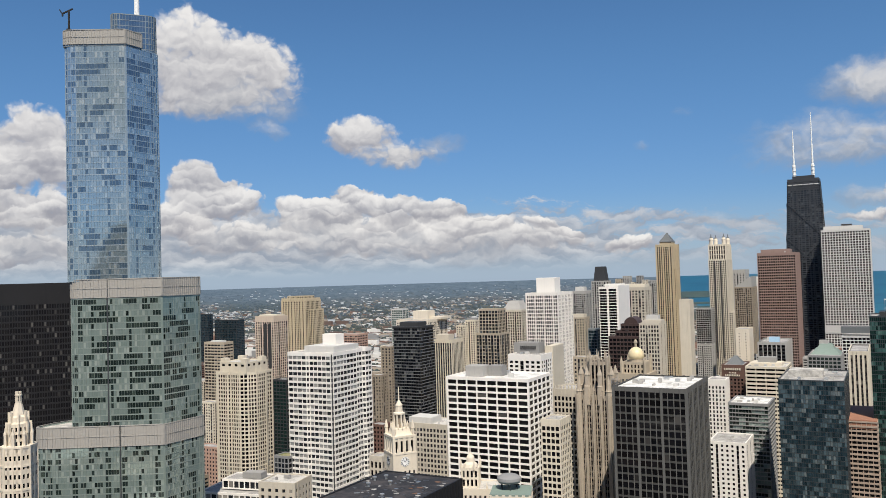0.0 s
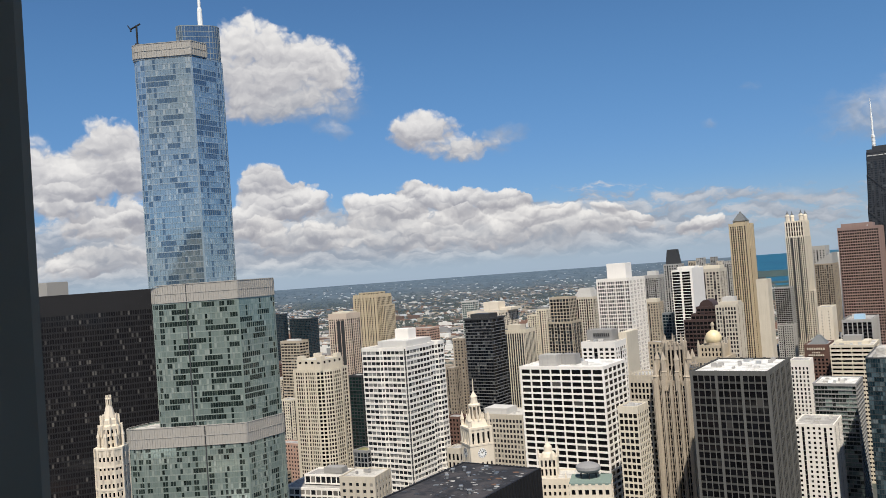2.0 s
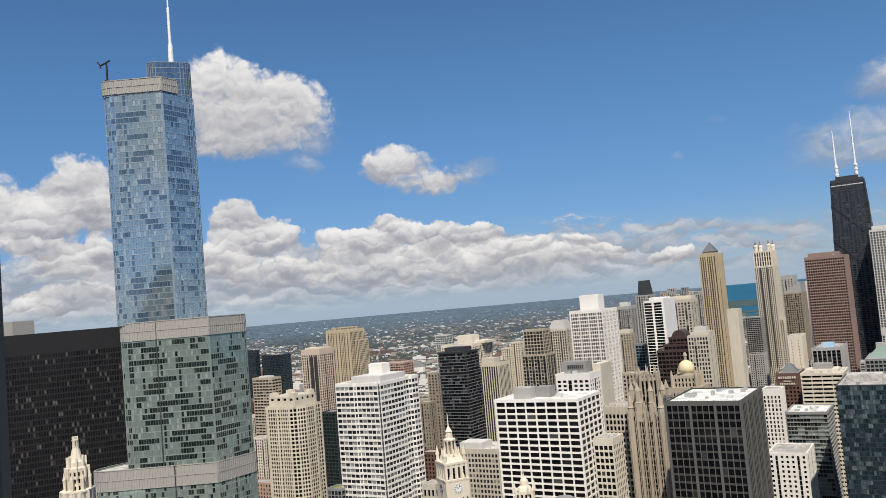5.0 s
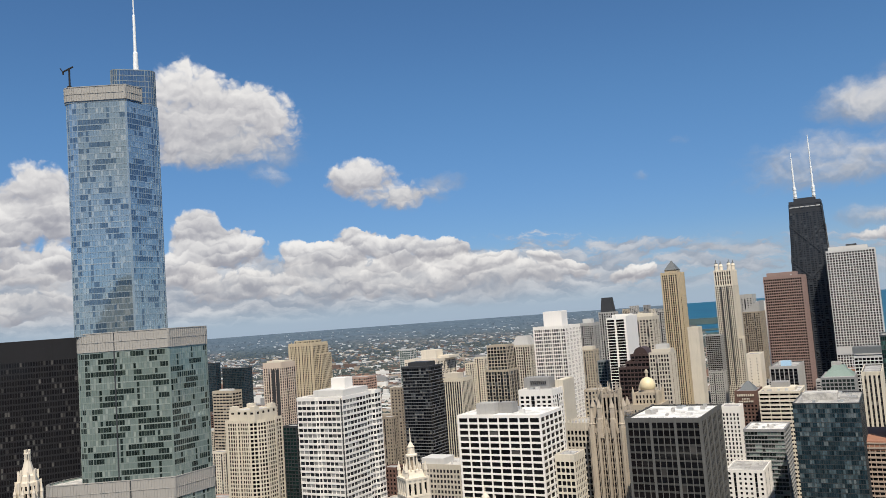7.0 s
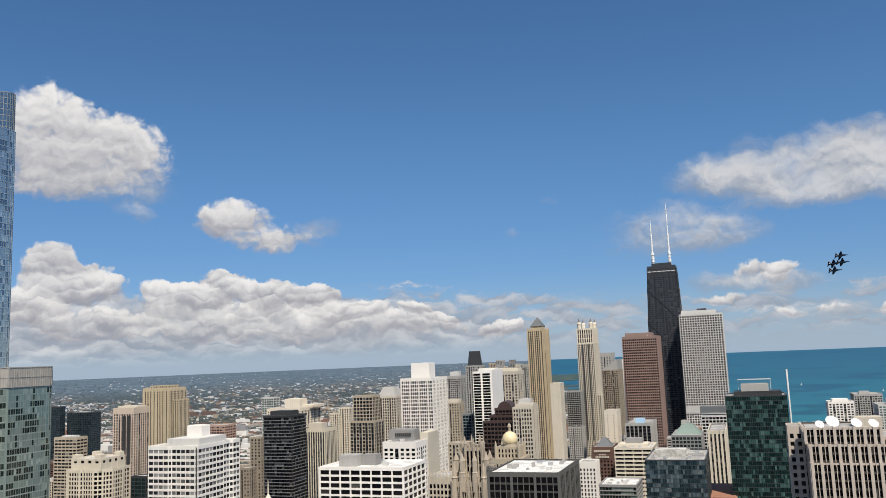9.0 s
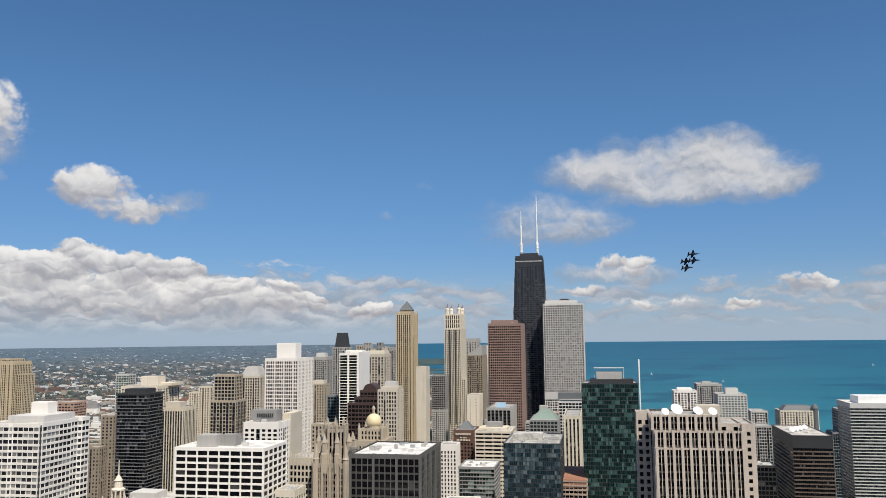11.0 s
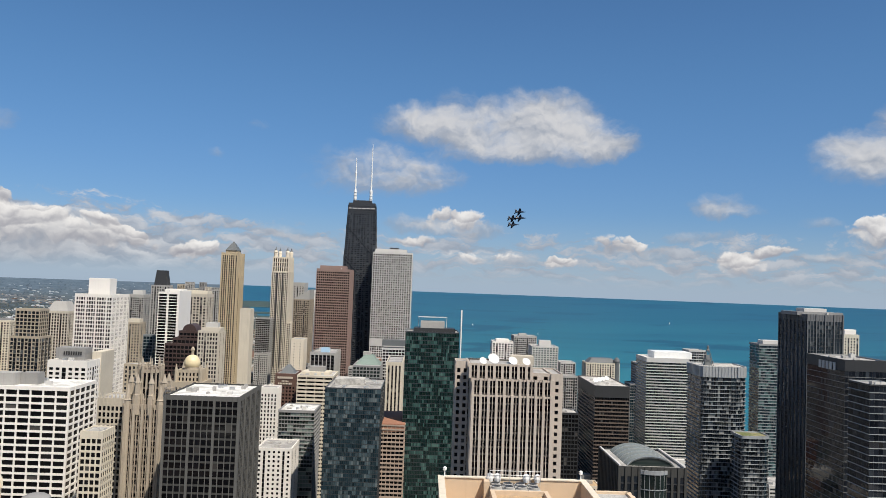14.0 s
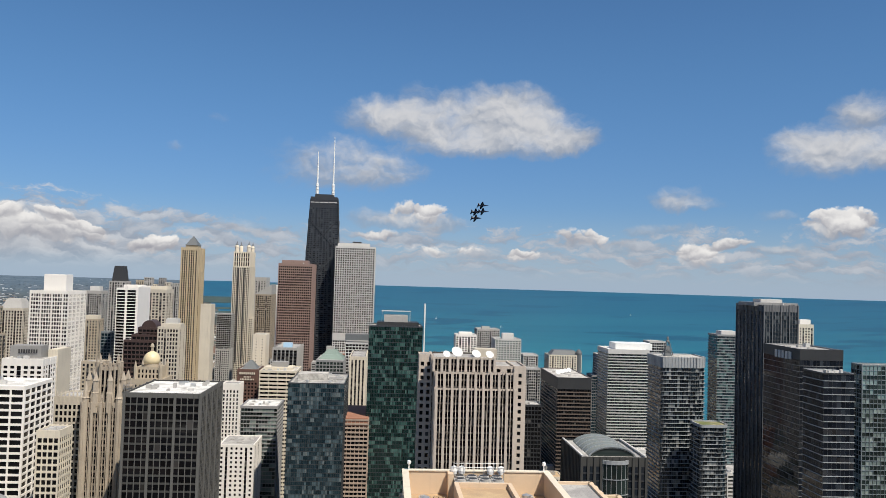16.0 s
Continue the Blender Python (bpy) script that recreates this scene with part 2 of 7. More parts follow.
def masonry(name, color, rough=0.8, spread=0.16, streak=0.25, spec=0.3):
    """Stone, concrete, brick or paint: broad staining, rain streaks and a fine grain."""
    m, n = material(name)
    here = n.add("ShaderNodeTexCoord").outputs["Object"]
    broad = n.noise(here, 0.045, 3.0)
    fine = n.noise(here, 1.3, 4.0, 0.65)
    tall = n.add("ShaderNodeMapping", {0: here, 3: (0.8, 0.8, 0.03)}).outputs[0]
    run = n.noise(tall, 1.0, 3.0, 0.6)
    tone = n.math("ADD", n.math("MULTIPLY", n.math("SUBTRACT", broad, 0.5), spread * 2.2), n.math("MULTIPLY", n.math("SUBTRACT", fine, 0.5), spread * 1.4))
    tone = n.math("SUBTRACT", tone, n.math("MULTIPLY", n.ramp(run, 0.52, 0.75), streak * 0.5))
    own = n.add("ShaderNodeObjectInfo").outputs["Random"]
    tone = n.math("ADD", tone, n.math("MULTIPLY", n.math("SUBTRACT", own, 0.5), 0.08))
    k = n.math("ADD", tone, 1.0)
    col = n.mix(1.0, color, n.add("ShaderNodeCombineColor", {0: k, 1: k, 2: k}).outputs[0], "MULTIPLY")
    finish(n, col, rough, fine, 0.25, 0.0, spec)
    return m


def glazing(name, dark, blind, share=0.25, rough=0.06, wave=0.04, metal=0.0, spec=0.6, mid=None, reach=0.1, size=0.35):
    """Window glass in front of dim rooms; some panes have pale blinds drawn, in mirror glass they paint reflections."""
    m, n = material(name)
    here = n.add("ShaderNodeTexCoord").outputs["Object"]
    geo = n.add("ShaderNodeNewGeometry")
    r = n.math("FRACT", n.math("ADD", geo.outputs["Random Per Island"], n.add("ShaderNodeObjectInfo").outputs["Random"]))
    r2 = n.math("FRACT", n.math("MULTIPLY", r, 17.31))
    col = n.mix(n.math("MULTIPLY", r2, 0.75), dark, mid or tuple(min(1, c * 2.4 + 0.01) for c in dark))
    drawn = n.math("MULTIPLY", n.math("GREATER_THAN", r, 1 - share), n.math("ADD", n.math("MULTIPLY", r2, 0.7), 0.3))
    col = n.mix(drawn, col, blind)
    ripple = n.noise(here, size, 3.0)
    finish(n, col, n.math("ADD", n.math("MULTIPLY", drawn, 0.1), rough), ripple, wave, metal, spec, reach)
    return m


def plain(name, color, rough=0.5, metal=0.0, spread=0.1, scale=0.8, spec=0.5):
    m, n = material(name)
    here = n.add("ShaderNodeTexCoord").outputs["Object"]
    a, b = n.noise(here, scale, 4.0, 0.6), n.noise(here, scale * 9, 3.0)
    k = n.math("ADD", 1.0, n.math("ADD", n.math("MULTIPLY", n.math("SUBTRACT", a, 0.5), spread * 2.5), n.math("MULTIPLY", n.math("SUBTRACT", b, 0.5), spread)))
    col = n.mix(1.0, color, n.add("ShaderNodeCombineColor", {0: k, 1: k, 2: k}).outputs[0], "MULTIPLY")
    finish(n, col, rough, b, 0.1, metal, spec)
    return m


def gravel(name, color, patch, amount=0.5):
    """A flat roof with ponding stains and patches."""
    m, n = material(name)
    here = n.add("ShaderNodeTexCoord").outputs["Object"]
    big, mid, fine = n.noise(here, 0.12, 4.0, 0.6), n.noise(here, 0.5, 4.0, 0.7), n.noise(here, 4.0, 3.0)
    col = n.mix(n.ramp(n.math("ADD", big, n.math("MULTIPLY", mid, 0.4)), 0.62, 0.82), color, patch)
    col = n.mix(n.math("MULTIPLY", n.ramp(fine, 0.4, 0.7), amount), col, tuple(c * 0.6 for c in color))
    finish(n, col, 0.9, fine, 0.4)
    return m


ROSESTONE = masonry("rosy_limestone", (0.50, 0.435, 0.375))
LIMESTONE = masonry("limestone", (0.52, 0.47, 0.39))
CREAM = masonry("cream_concrete", (0.62, 0.56, 0.455))
TAN = masonry("tan_concrete", (0.42, 0.36, 0.275))
TANDARK = masonry("dark_tan_brick", (0.30, 0.25, 0.19))
WHITE = masonry("white_concrete", (0.80, 0.765, 0.715), spread=0.07, streak=0.12)
OFFWHITE = masonry("off_white_terracotta", (0.67, 0.60, 0.49), spread=0.14)
SANDY = masonry("sandy_concrete", (0.52, 0.44, 0.31))
BLUSH = masonry("blush_concrete", (0.54, 0.445, 0.36))
ROSEBAND = masonry("dull_rose_concrete", (0.37, 0.29, 0.235))
PALEBLUE = plain("pale_blue_cladding", (0.38, 0.56, 0.72), 0.5)
PALE = masonry("pale_grey_marble", (0.53, 0.52, 0.50), spread=0.08)
GREY = masonry("grey_granite", (0.28, 0.275, 0.265), spread=0.18)
MIDGREY = masonry("mid_grey_concrete", (0.38, 0.37, 0.35))
PINK = masonry("rose_granite", (0.25, 0.172, 0.148), spread=0.10)
BRICK = masonry("dark_red_brick", (0.13, 0.075, 0.06))
# dark red brick with the shadow on it put into the colour
SHADEBRICK = masonry("shade_darkened_brick", (0.065, 0.042, 0.038), rough=0.5)
REDBRICK = masonry("red_brick", (0.30, 0.15, 0.10))
PINKBRICK = masonry("pink_brick", (0.42, 0.28, 0.22))
GOLDSTONE = masonry("golden_limestone", (0.47, 0.385, 0.26))
BEIGE = masonry("beige_stucco", (0.62, 0.48, 0.34), spread=0.06, streak=0.15)
CHARCOAL = masonry("charcoal_metal", (0.035, 0.036, 0.038), rough=0.5, spread=0.2, spec=0.4)
BLACK = masonry("black_aluminium", (0.017, 0.017, 0.019), rough=0.6, spread=0.2, spec=0.25)
BRONZE = masonry("bronze_metal", (0.058, 0.050, 0.043), rough=0.5, spec=0.4)
OLIVE = masonry("olive_granite", (0.105, 0.101, 0.090), spread=0.18)
OLIVEPALE = masonry("pale_olive_granite", (0.118, 0.117, 0.111), spread=0.15)
WEATHERED = masonry("weathered_limestone", (0.40, 0.345, 0.275), spread=0.32, streak=0.6)
# darker copy of the limestone above; recess shade put into its colour
SHADESTONE = masonry("recess_shaded_limestone", (0.17, 0.145, 0.12), spread=0.3, streak=0.5)
SCAFFOLD = plain("grey_scaffold_tube", (0.30, 0.30, 0.30), 0.5, 0.4)
DARKGREY = masonry("dark_grey_granite", (0.145, 0.148, 0.155), spread=0.15)
STONEGREY = masonry("stone_grey_panel", (0.25, 0.25, 0.25), spread=0.12)
UMBER = masonry("umber_steel", (0.036, 0.039, 0.045), rough=0.5, spread=0.2, spec=0.4)
RUSTPATCH = plain("rusty_felt", (0.14, 0.075, 0.045), 0.8, 0.0, 0.3)
BLUEPATCH = plain("blue_grey_felt", (0.13, 0.16, 0.20), 0.6, 0.0, 0.3)
STEEL = plain("brushed_steel", (0.55, 0.56, 0.56), 0.35, 0.7)
BANDMETAL = masonry("pale_metal_louvre", (0.34, 0.325, 0.30), rough=0.5, spread=0.06, streak=0.1)
MULLION = plain("grey_mullion", (0.24, 0.27, 0.28), 0.4, 0.3)
PALEMULL = plain("pale_metal_mullion", (0.40, 0.44, 0.46), 0.35, 0.4)
DARKMULL = plain("dark_mullion", (0.05, 0.055, 0.06), 0.4, 0.2)
COPPER = masonry("green_copper", (0.19, 0.25, 0.22), rough=0.7)
VAULTGREY = masonry("grey_vault_metal", (0.19, 0.21, 0.20), rough=0.5)
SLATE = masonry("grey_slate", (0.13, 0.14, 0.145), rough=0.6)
GOLD = plain("gilded_dome", (0.70, 0.585, 0.36), 0.45, 0.0, 0.08)
ROOFPALE = gravel("pale_roof", (0.55, 0.53, 0.49), (0.30, 0.29, 0.27))
ROOFGREY = gravel("grey_roof", (0.30, 0.29, 0.28), (0.45, 0.44, 0.41))
ROOFBLACK = gravel("tar_roof", (0.016, 0.017, 0.021), (0.055, 0.050, 0.052), 0.3)
ROOFWHITE = gravel("white_roof", (0.74, 0.73, 0.70), (0.50, 0.49, 0.46))
ROOFTAN = gravel("tan_roof", (0.50, 0.36, 0.21), (0.40, 0.28, 0.17), 0.25)
ROOFGREEN = gravel("planted_roof", (0.13, 0.15, 0.05), (0.28, 0.25, 0.14))
DISHWHITE = plain("white_enamel", (0.80, 0.80, 0.78), 0.4)
CLEAR = glazing("office_glass", (0.008, 0.009, 0.011), (0.30, 0.28, 0.25), 0.16, spec=0.4)
DARKGLASS = glazing("dark_glass", (0.003, 0.0033, 0.004), (0.09, 0.085, 0.08), 0.04, spec=0.25, mid=(0.010, 0.010, 0.012))
BLINDGLASS = glazing("blind_glass", (0.012, 0.014, 0.017), (0.34, 0.335, 0.32), 0.40, spec=0.35)
HOMEGLASS = glazing("apartment_glass", (0.010, 0.011, 0.014), (0.30, 0.28, 0.25), 0.20, spec=0.4)
BLUEGLASS = glazing("blue_mirror_glass", (0.095, 0.16, 0.24), (0.14, 0.21, 0.29), 0.3, 0.05, 0.05, 0.6, 0.8, (0.16, 0.24, 0.32))
BLUEPALE = glazing("pale_blue_glass", (0.34, 0.44, 0.50), (0.62, 0.68, 0.68), 0.22, 0.05, 0.04, 0.72, 0.8, (0.42, 0.52, 0.57))
GREENGLASS = glazing("green_mirror_glass", (0.07, 0.11, 0.10), (0.30, 0.38, 0.34), 0.30, 0.05, 0.06, 0.45, 0.8, (0.20, 0.28, 0.26))
DEEPGREEN = glazing("deep_green_glass", (0.003, 0.013, 0.012), (0.012, 0.035, 0.031), 0.3, 0.05, 0.05, 0.1, 0.5)
TEALPALE = glazing("pale_teal_glass", (0.028, 0.066, 0.060), (0.10, 0.18, 0.16), 0.35, 0.06, 0.05, 0.15, 0.5)
NAVYGLASS = glazing("steel_blue_glass", (0.010, 0.026, 0.036), (0.05, 0.080, 0.095), 0.3, 0.05, 0.7, 0.4, 0.7, reach=0.8, size=0.3)
# pale panes among the steel blue ones, imitating bright reflections by colour
NAVYGLINT = glazing("steel_glass_reflection", (0.050, 0.078, 0.092), (0.20, 0.24, 0.25), 0.3, 0.06, 0.6, 0.3, 0.6, reach=0.8, size=0.4)
# its pale greens stand in for lit buildings mirrored in the panes
RIVERGLASS = glazing("sea_green_glass", (0.25, 0.32, 0.298), (0.46, 0.53, 0.49), 0.24, 0.05, 0.05, 0.45, 0.6, (0.31, 0.385, 0.36))
RIVERDARK = glazing("dark_sea_glass", (0.010, 0.016, 0.015), (0.045, 0.065, 0.055), 0.2, 0.06, 0.05, 0.1, 0.5)
SMOKEGLASS = glazing("smoke_glass", (0.007, 0.010, 0.014), (0.11, 0.12, 0.125), 0.15, 0.05, 0.3, 0.15, 0.6, reach=0.5)
BLACKGLASS = glazing("black_mirror_glass", (0.005, 0.007, 0.011), (0.04, 0.048, 0.058), 0.2, 0.04, 0.3, 0.1, 0.35, reach=0.5, size=0.05)
SKYSPAN = glazing("pale_blue_spandrel", (0.36, 0.43, 0.47), (0.46, 0.52, 0.55), 0.2, 0.12, 0.05, 0.5, 0.8, (0.33, 0.41, 0.46))
SEASPAN = glazing("pale_green_spandrel", (0.27, 0.33, 0.305), (0.34, 0.40, 0.37), 0.2, 0.12, 0.05, 0.3, 0.7, (0.25, 0.31, 0.285))
# lighter panes that paint the upright reflection streaks of the rounded tower
STREAKGLASS = glazing("reflection_streak_glass", (0.10, 0.11, 0.115), (0.32, 0.32, 0.31), 0.5, 0.06, 0.2, 0.1, 0.5)
RUSSET = masonry("brown_steel_spandrel", (0.135, 0.105, 0.088), rough=0.5, spread=0.12, streak=0.1)
FLOORLINE = masonry("pale_floor_edge", (0.31, 0.325, 0.335), rough=0.5, spread=0.08, streak=0.1)
RIBSPAN = masonry("warm_grey_spandrel", (0.075, 0.064, 0.056), rough=0.6, spread=0.1)
DARKOLIVE = masonry("near_black_granite", (0.055, 0.055, 0.052), spread=0.18)
SLABGLASS = glazing("brown_black_glass", (0.008, 0.008, 0.010), (0.12, 0.115, 0.11), 0.10, spec=0.3, mid=(0.020, 0.019, 0.020))


# ---------------------------------------------------------------- building blocks
class Solid:
    """Collects boxes and prisms for one mesh."""

    def __init__(self):
        self.v, self.f = [], []

    def box(self, x0, x1, y0, y1, z0, z1, turn=0.0, at=(0.0, 0.0)):
        c, s = math.cos(radians(turn)), math.sin(radians(turn))
        b = len(self.v)
        for z in (z0, z1):
            for x, y in ((x0, y0), (x1, y0), (x1, y1), (x0, y1)):
                self.v.append((at[0] + x * c - y * s, at[1] + x * s + y * c, z))
        self.f += [(b, b + 3, b + 2, b + 1), (b + 4, b + 5, b + 6, b + 7), (b, b + 1, b + 5, b + 4), (b + 1, b + 2, b + 6, b + 5), (b + 2, b + 3, b + 7, b + 6), (b + 3, b, b + 4, b + 7)]

    def strip(self, p, u, n, s0, s1, o0, o1, z0, z1):
        """A box that stands proud of a wall: along u, outward n, open at the back."""
        b = len(self.v)
        for z in (z0, z1):
            for s, o in ((s0, o0), (s1, o0), (s1, o1), (s0, o1)):
                self.v.append((p[0] + u[0] * s + n[0] * o, p[1] + u[1] * s + n[1] * o, z))
        self.f += [(b + 3, b + 2, b + 6, b + 7), (b, b + 3, b + 7, b + 4), (b + 2, b + 1, b + 5, b + 6), (b + 4, b + 7, b + 6, b + 5), (b + 1, b + 2, b + 3, b)]

    def pane(self, p, u, n, s0, s1, o, z0, z1):
        b = len(self.v)
        for s, z in ((s0, z0), (s1, z0), (s1, z1), (s0, z1)):
            self.v.append((p[0] + u[0] * s + n[0] * o, p[1] + u[1] * s + n[1] * o, z))
        self.f.append((b, b + 1, b + 2, b + 3))

    def prism(self, poly, z0, z1, top=None):
        """Upright prism; top: the outline at z1 where it tapers."""
        b, k = len(self.v), len(poly)
        self.v += [(x, y, z0) for x, y in poly] + [(x, y, z1) for x, y in (top or poly)]
        self.f += [tuple(range(b + k - 1, b - 1, -1)), tuple(range(b + k, b + 2 * k))]
        self.f += [(b + i, b + (i + 1) % k, b + k + (i + 1) % k, b + k + i) for i in range(k)]

    def turned(self, profile, at=(0.0, 0.0), k=16, a0=0.0):
        """A body of revolution from (radius, z) rows."""
        b = len(self.v)
        for r, z in profile:
            for i in range(k):
                a = a0 + 2 * math.pi * i / k
                self.v.append((at[0] + r * math.cos(a), at[1] + r * math.sin(a), z))
        for j in range(len(profile) - 1):
            for i in range(k):
                i2 = (i + 1) % k
                self.f.append((b + j * k + i, b + j * k + i2, b + j * k + k + i2, b + j * k + k + i))
        self.f.append(tuple(range(b + (len(profile) - 1) * k, b + len(profile) * k)))

    def rod(self, p, q, r, r2=None, k=6):
        """A round bar from p to q."""
        p, q = Vector(p), Vector(q)
        w = (q - p).normalized()
        a = w.orthogonal().normalized()
        c = w.cross(a)
        b = len(self.v)
        for e, rr in ((p, r), (q, r if r2 is None else r2)):
            for i in range(k):
                t = 2 * math.pi * i / k
                self.v.append(tuple(e + (a * math.cos(t) + c * math.sin(t)) * rr))
        self.f += [(b + i, b + (i + 1) % k, b + k + (i + 1) % k, b + k + i) for i in range(k)]
        self.f += [tuple(range(b + k - 1, b - 1, -1)), tuple(range(b + k, b + 2 * k))]

    def data(self, name, mat):
        me = bpy.data.meshes.new(name)
        me.from_pydata(self.v, [], self.f)
        me.materials.append(mat)
        me.update()
        return me


def part(name, solid, mat, parent, label="", kind=""):
    ob = new(name, solid.data(name, mat))
    ob.parent = parent
    return tagged(ob, label, kind=kind)


def thing(name, x, y, z, label, category, group="", kind=""):
    ob = new(name)
    ob.location = (x, y, z)
    return tagged(ob, label, category, group, kind)


def rect(w, d, turn=0.0, at=(0.0, 0.0)):
    c, s = math.cos(radians(turn)), math.sin(radians(turn))
    return [(at[0] + x * c - y * s, at[1] + x * s + y * c) for x, y in ((-w / 2, -d / 2), (w / 2, -d / 2), (w / 2, d / 2), (-w / 2, d / 2))]


def rounded(poly, radii, steps=6):
    """The outline with its corners rounded by the given radii."""
    out, k = [], len(poly)
    for i in range(k):
        r = radii[i]
        p = Vector(poly[i])
        if r <= 0:
            out.append(tuple(p))
            continue
        a, c = (Vector(poly[i - 1]) - p).normalized(), (Vector(poly[(i + 1) % k]) - p).normalized()
        for j in range(steps + 1):
            t = j / steps
            q = p + a * r * (1 - t) ** 2 + c * r * t ** 2
            out.append(tuple(q))
    return out


PANE = {}


def pane_mesh(mat):
    if mat.name not in PANE:
        s = Solid()
        s.box(-0.5, 0.5, -0.5, 0.5, -0.5, 0.5)
        PANE[mat.name] = s.data("window", mat)
    return PANE[mat.name]


def shell(parent, poly, z0, z1, fl, bay, pier, span, wall, glass, pout=0.45, sout=0.3, head=2.0, foot=0.0, panes=0, roof=None, curb=0.9, backs=True, pier_mat=None, major=None, alt=None, slots=None, rhythm=None):
    """One storeyed body: core, proud piers and floor bands, window panes between them, and a roof behind a parapet."""
    core, lat, vert, glz = Solid(), Solid(), Solid(), Solid()
    core.prism(poly, z0, z1 - curb)
    nf = max(1, round((z1 - head - foot - z0) / fl))
    fh = (z1 - head - foot - z0) / nf
    left, ox, oy = panes, parent.location[0], parent.location[1]
    cells, other = [], Solid()
    deal = random.Random(int(abs(ox * 7) + abs(oy * 3) + z1))
    k = len(poly)
    for i in range(k):
        p, q = Vector(poly[i]), Vector(poly[(i + 1) % k])
        u = q - p
        length = u.length
        if length < 0.3:
            continue
        u /= length
        n = Vector((u.y, -u.x))
        mid = (p + q) / 2
        seen = n.x * -(ox + mid.x) + n.y * -(oy + mid.y) > 0
        if not seen and not backs:
            continue
        nb = max(1, round(length / bay))
        bw = length / nb
        vv = vert if pier_mat else lat
        if pier > 0:
            for j in range(nb + 1):
                s0, s1 = max(j * bw - pier / 2, -pout + 0.02), min(j * bw + pier / 2, length + pout - 0.02)
                if j == 0:
                    s0 = -pout + 0.02
                if j == nb:
                    s1 = length + pout - 0.02
                vv.strip(p, u, n, s0, s1, 0, pout, z0, z1 - 0.01)
                if major and j % major[0] == 0:
                    vv.strip(p, u, n, j * bw - major[1] / 2, j * bw + major[1] / 2, 0, major[2], z0, z1 + 0.2)
        if head > 0:
            vv.strip(p, u, n, -sout + 0.02, length + sout - 0.02, 0, sout, z1 - head, z1)
        if curb > 0:
            lat.strip(q, -u, -n, 0.02, length - 0.02, 0, 0.4, z1 - curb - 0.1, z1)
        if foot > 0:
            lat.strip(p, u, n, -sout + 0.02, length + sout - 0.02, 0, sout, z0, z0 + foot)
        for a in range(nf):
            za = z0 + foot + a * fh
            if span > 0:
                lat.strip(p, u, n, -sout + 0.02, length + sout - 0.02, 0, sout, za - (0 if a else 0), za + span)
            stretch, flip = 0, False
            for j in range(nb):
                if stretch <= 0:
                    stretch, flip = deal.randint(1, alt[2]) if alt else nb, bool(alt) and deal.random() < alt[1]
                stretch -= 1
                odd = flip
                if rhythm and j % rhythm[0] in rhythm[1]:
                    odd = deal.random() < rhythm[2]
                s0, s1 = j * bw + pier / 2 + 0.05, (j + 1) * bw - pier / 2 - 0.05
                if s1 - s0 > 0.1:
                    # every so many bays a full-height window strip, imitating a shaded recess, breaks the floor bands
                    tall = slots and nb > 3 and j % slots[0] == slots[1]
                    cells.append((seen and length > bay * 0.6, a, p, u, n, s0, s1, za + (0.22 if tall else span + 0.02), za + fh - 0.02, odd, sout + 0.05 if tall else 0.06))
    cells.sort(key=lambda c: (not c[0], -c[1]))
    for shown, a, p, u, n, s0, s1, za, zb, flip, out in cells:
        if left > 0 and shown:
            left -= 1
            ob = new("window", pane_mesh(alt[0] if flip else glass))
            ob.parent = parent
            c = p + u * (s0 + s1) / 2 + n * (out - 0.01)
            ob.matrix_basis = Matrix(((u.x * (s1 - s0), n.x * 0.08, 0, c.x), (u.y * (s1 - s0), n.y * 0.08, 0, c.y), (0, 0, zb - za, (za + zb) / 2), (0, 0, 0, 1)))
        else:
            (other if flip else glz).pane(p, u, n, s0, s1, out, za, zb)
    lat.v, lat.f = core.v + lat.v, core.f + [tuple(j + len(core.v) for j in fc) for fc in lat.f]
    part("wall", lat, wall, parent)
    if pier_mat and vert.v:
        part("rib_cladding", vert, pier_mat, parent, "upright ribs of the facade", "stuff")
    if glz.v:
        part("glazing", glz, glass, parent, "", "stuff")
    if other.v:
        part("glazing", other, alt[0], parent, "", "stuff")
    if roof:
        slab = Solid()
        slab.prism([(x * 0.995, y * 0.995) for x, y in poly] if k == 4 else poly, z1 - curb, z1 - curb + 0.12)
        part("roof", slab, roof, parent)
    return parent


def block(parent, name, x, y, w, d, z0, z1, mat, turn=0.0, label=""):
    s = Solid()
    s.box(-w / 2, w / 2, -d / 2, d / 2, z0, z1, turn, (x, y))
    s.box(-w / 2 + 0.3, w / 2 - 0.3, -d / 2 + 0.3, d / 2 - 0.3, z1, z1 + 0.25, turn, (x, y))
    return part(name, s, mat, parent, label)


def roof_units(parent, w, d, z, count, seed, mat=None, turn=0.0, size=3.0):
    """Air handlers, hatches and vents on a flat roof."""
    rng = random.Random(seed)
    for i in range(count):
        s = Solid()
        a, b, c = rng.uniform(0.4, 1.2) * size, rng.uniform(0.4, 1.0) * size, rng.uniform(0.25, 0.7) * size
        x, y = rng.uniform(-0.42, 0.42) * (w - a), rng.uniform(-0.42, 0.42) * (d - b)
        s.box(-a / 2, a / 2, -b / 2, b / 2, z, z + c, turn, (x, y))
        s.box(-a / 2 + 0.2, a / 2 - 0.2, -b / 2 + 0.2, b / 2 - 0.2, z + c, z + c + 0.2, turn, (x, y))
        part("roof_unit", s, mat or rng.choice((MIDGREY, PALE, STEEL)), parent)


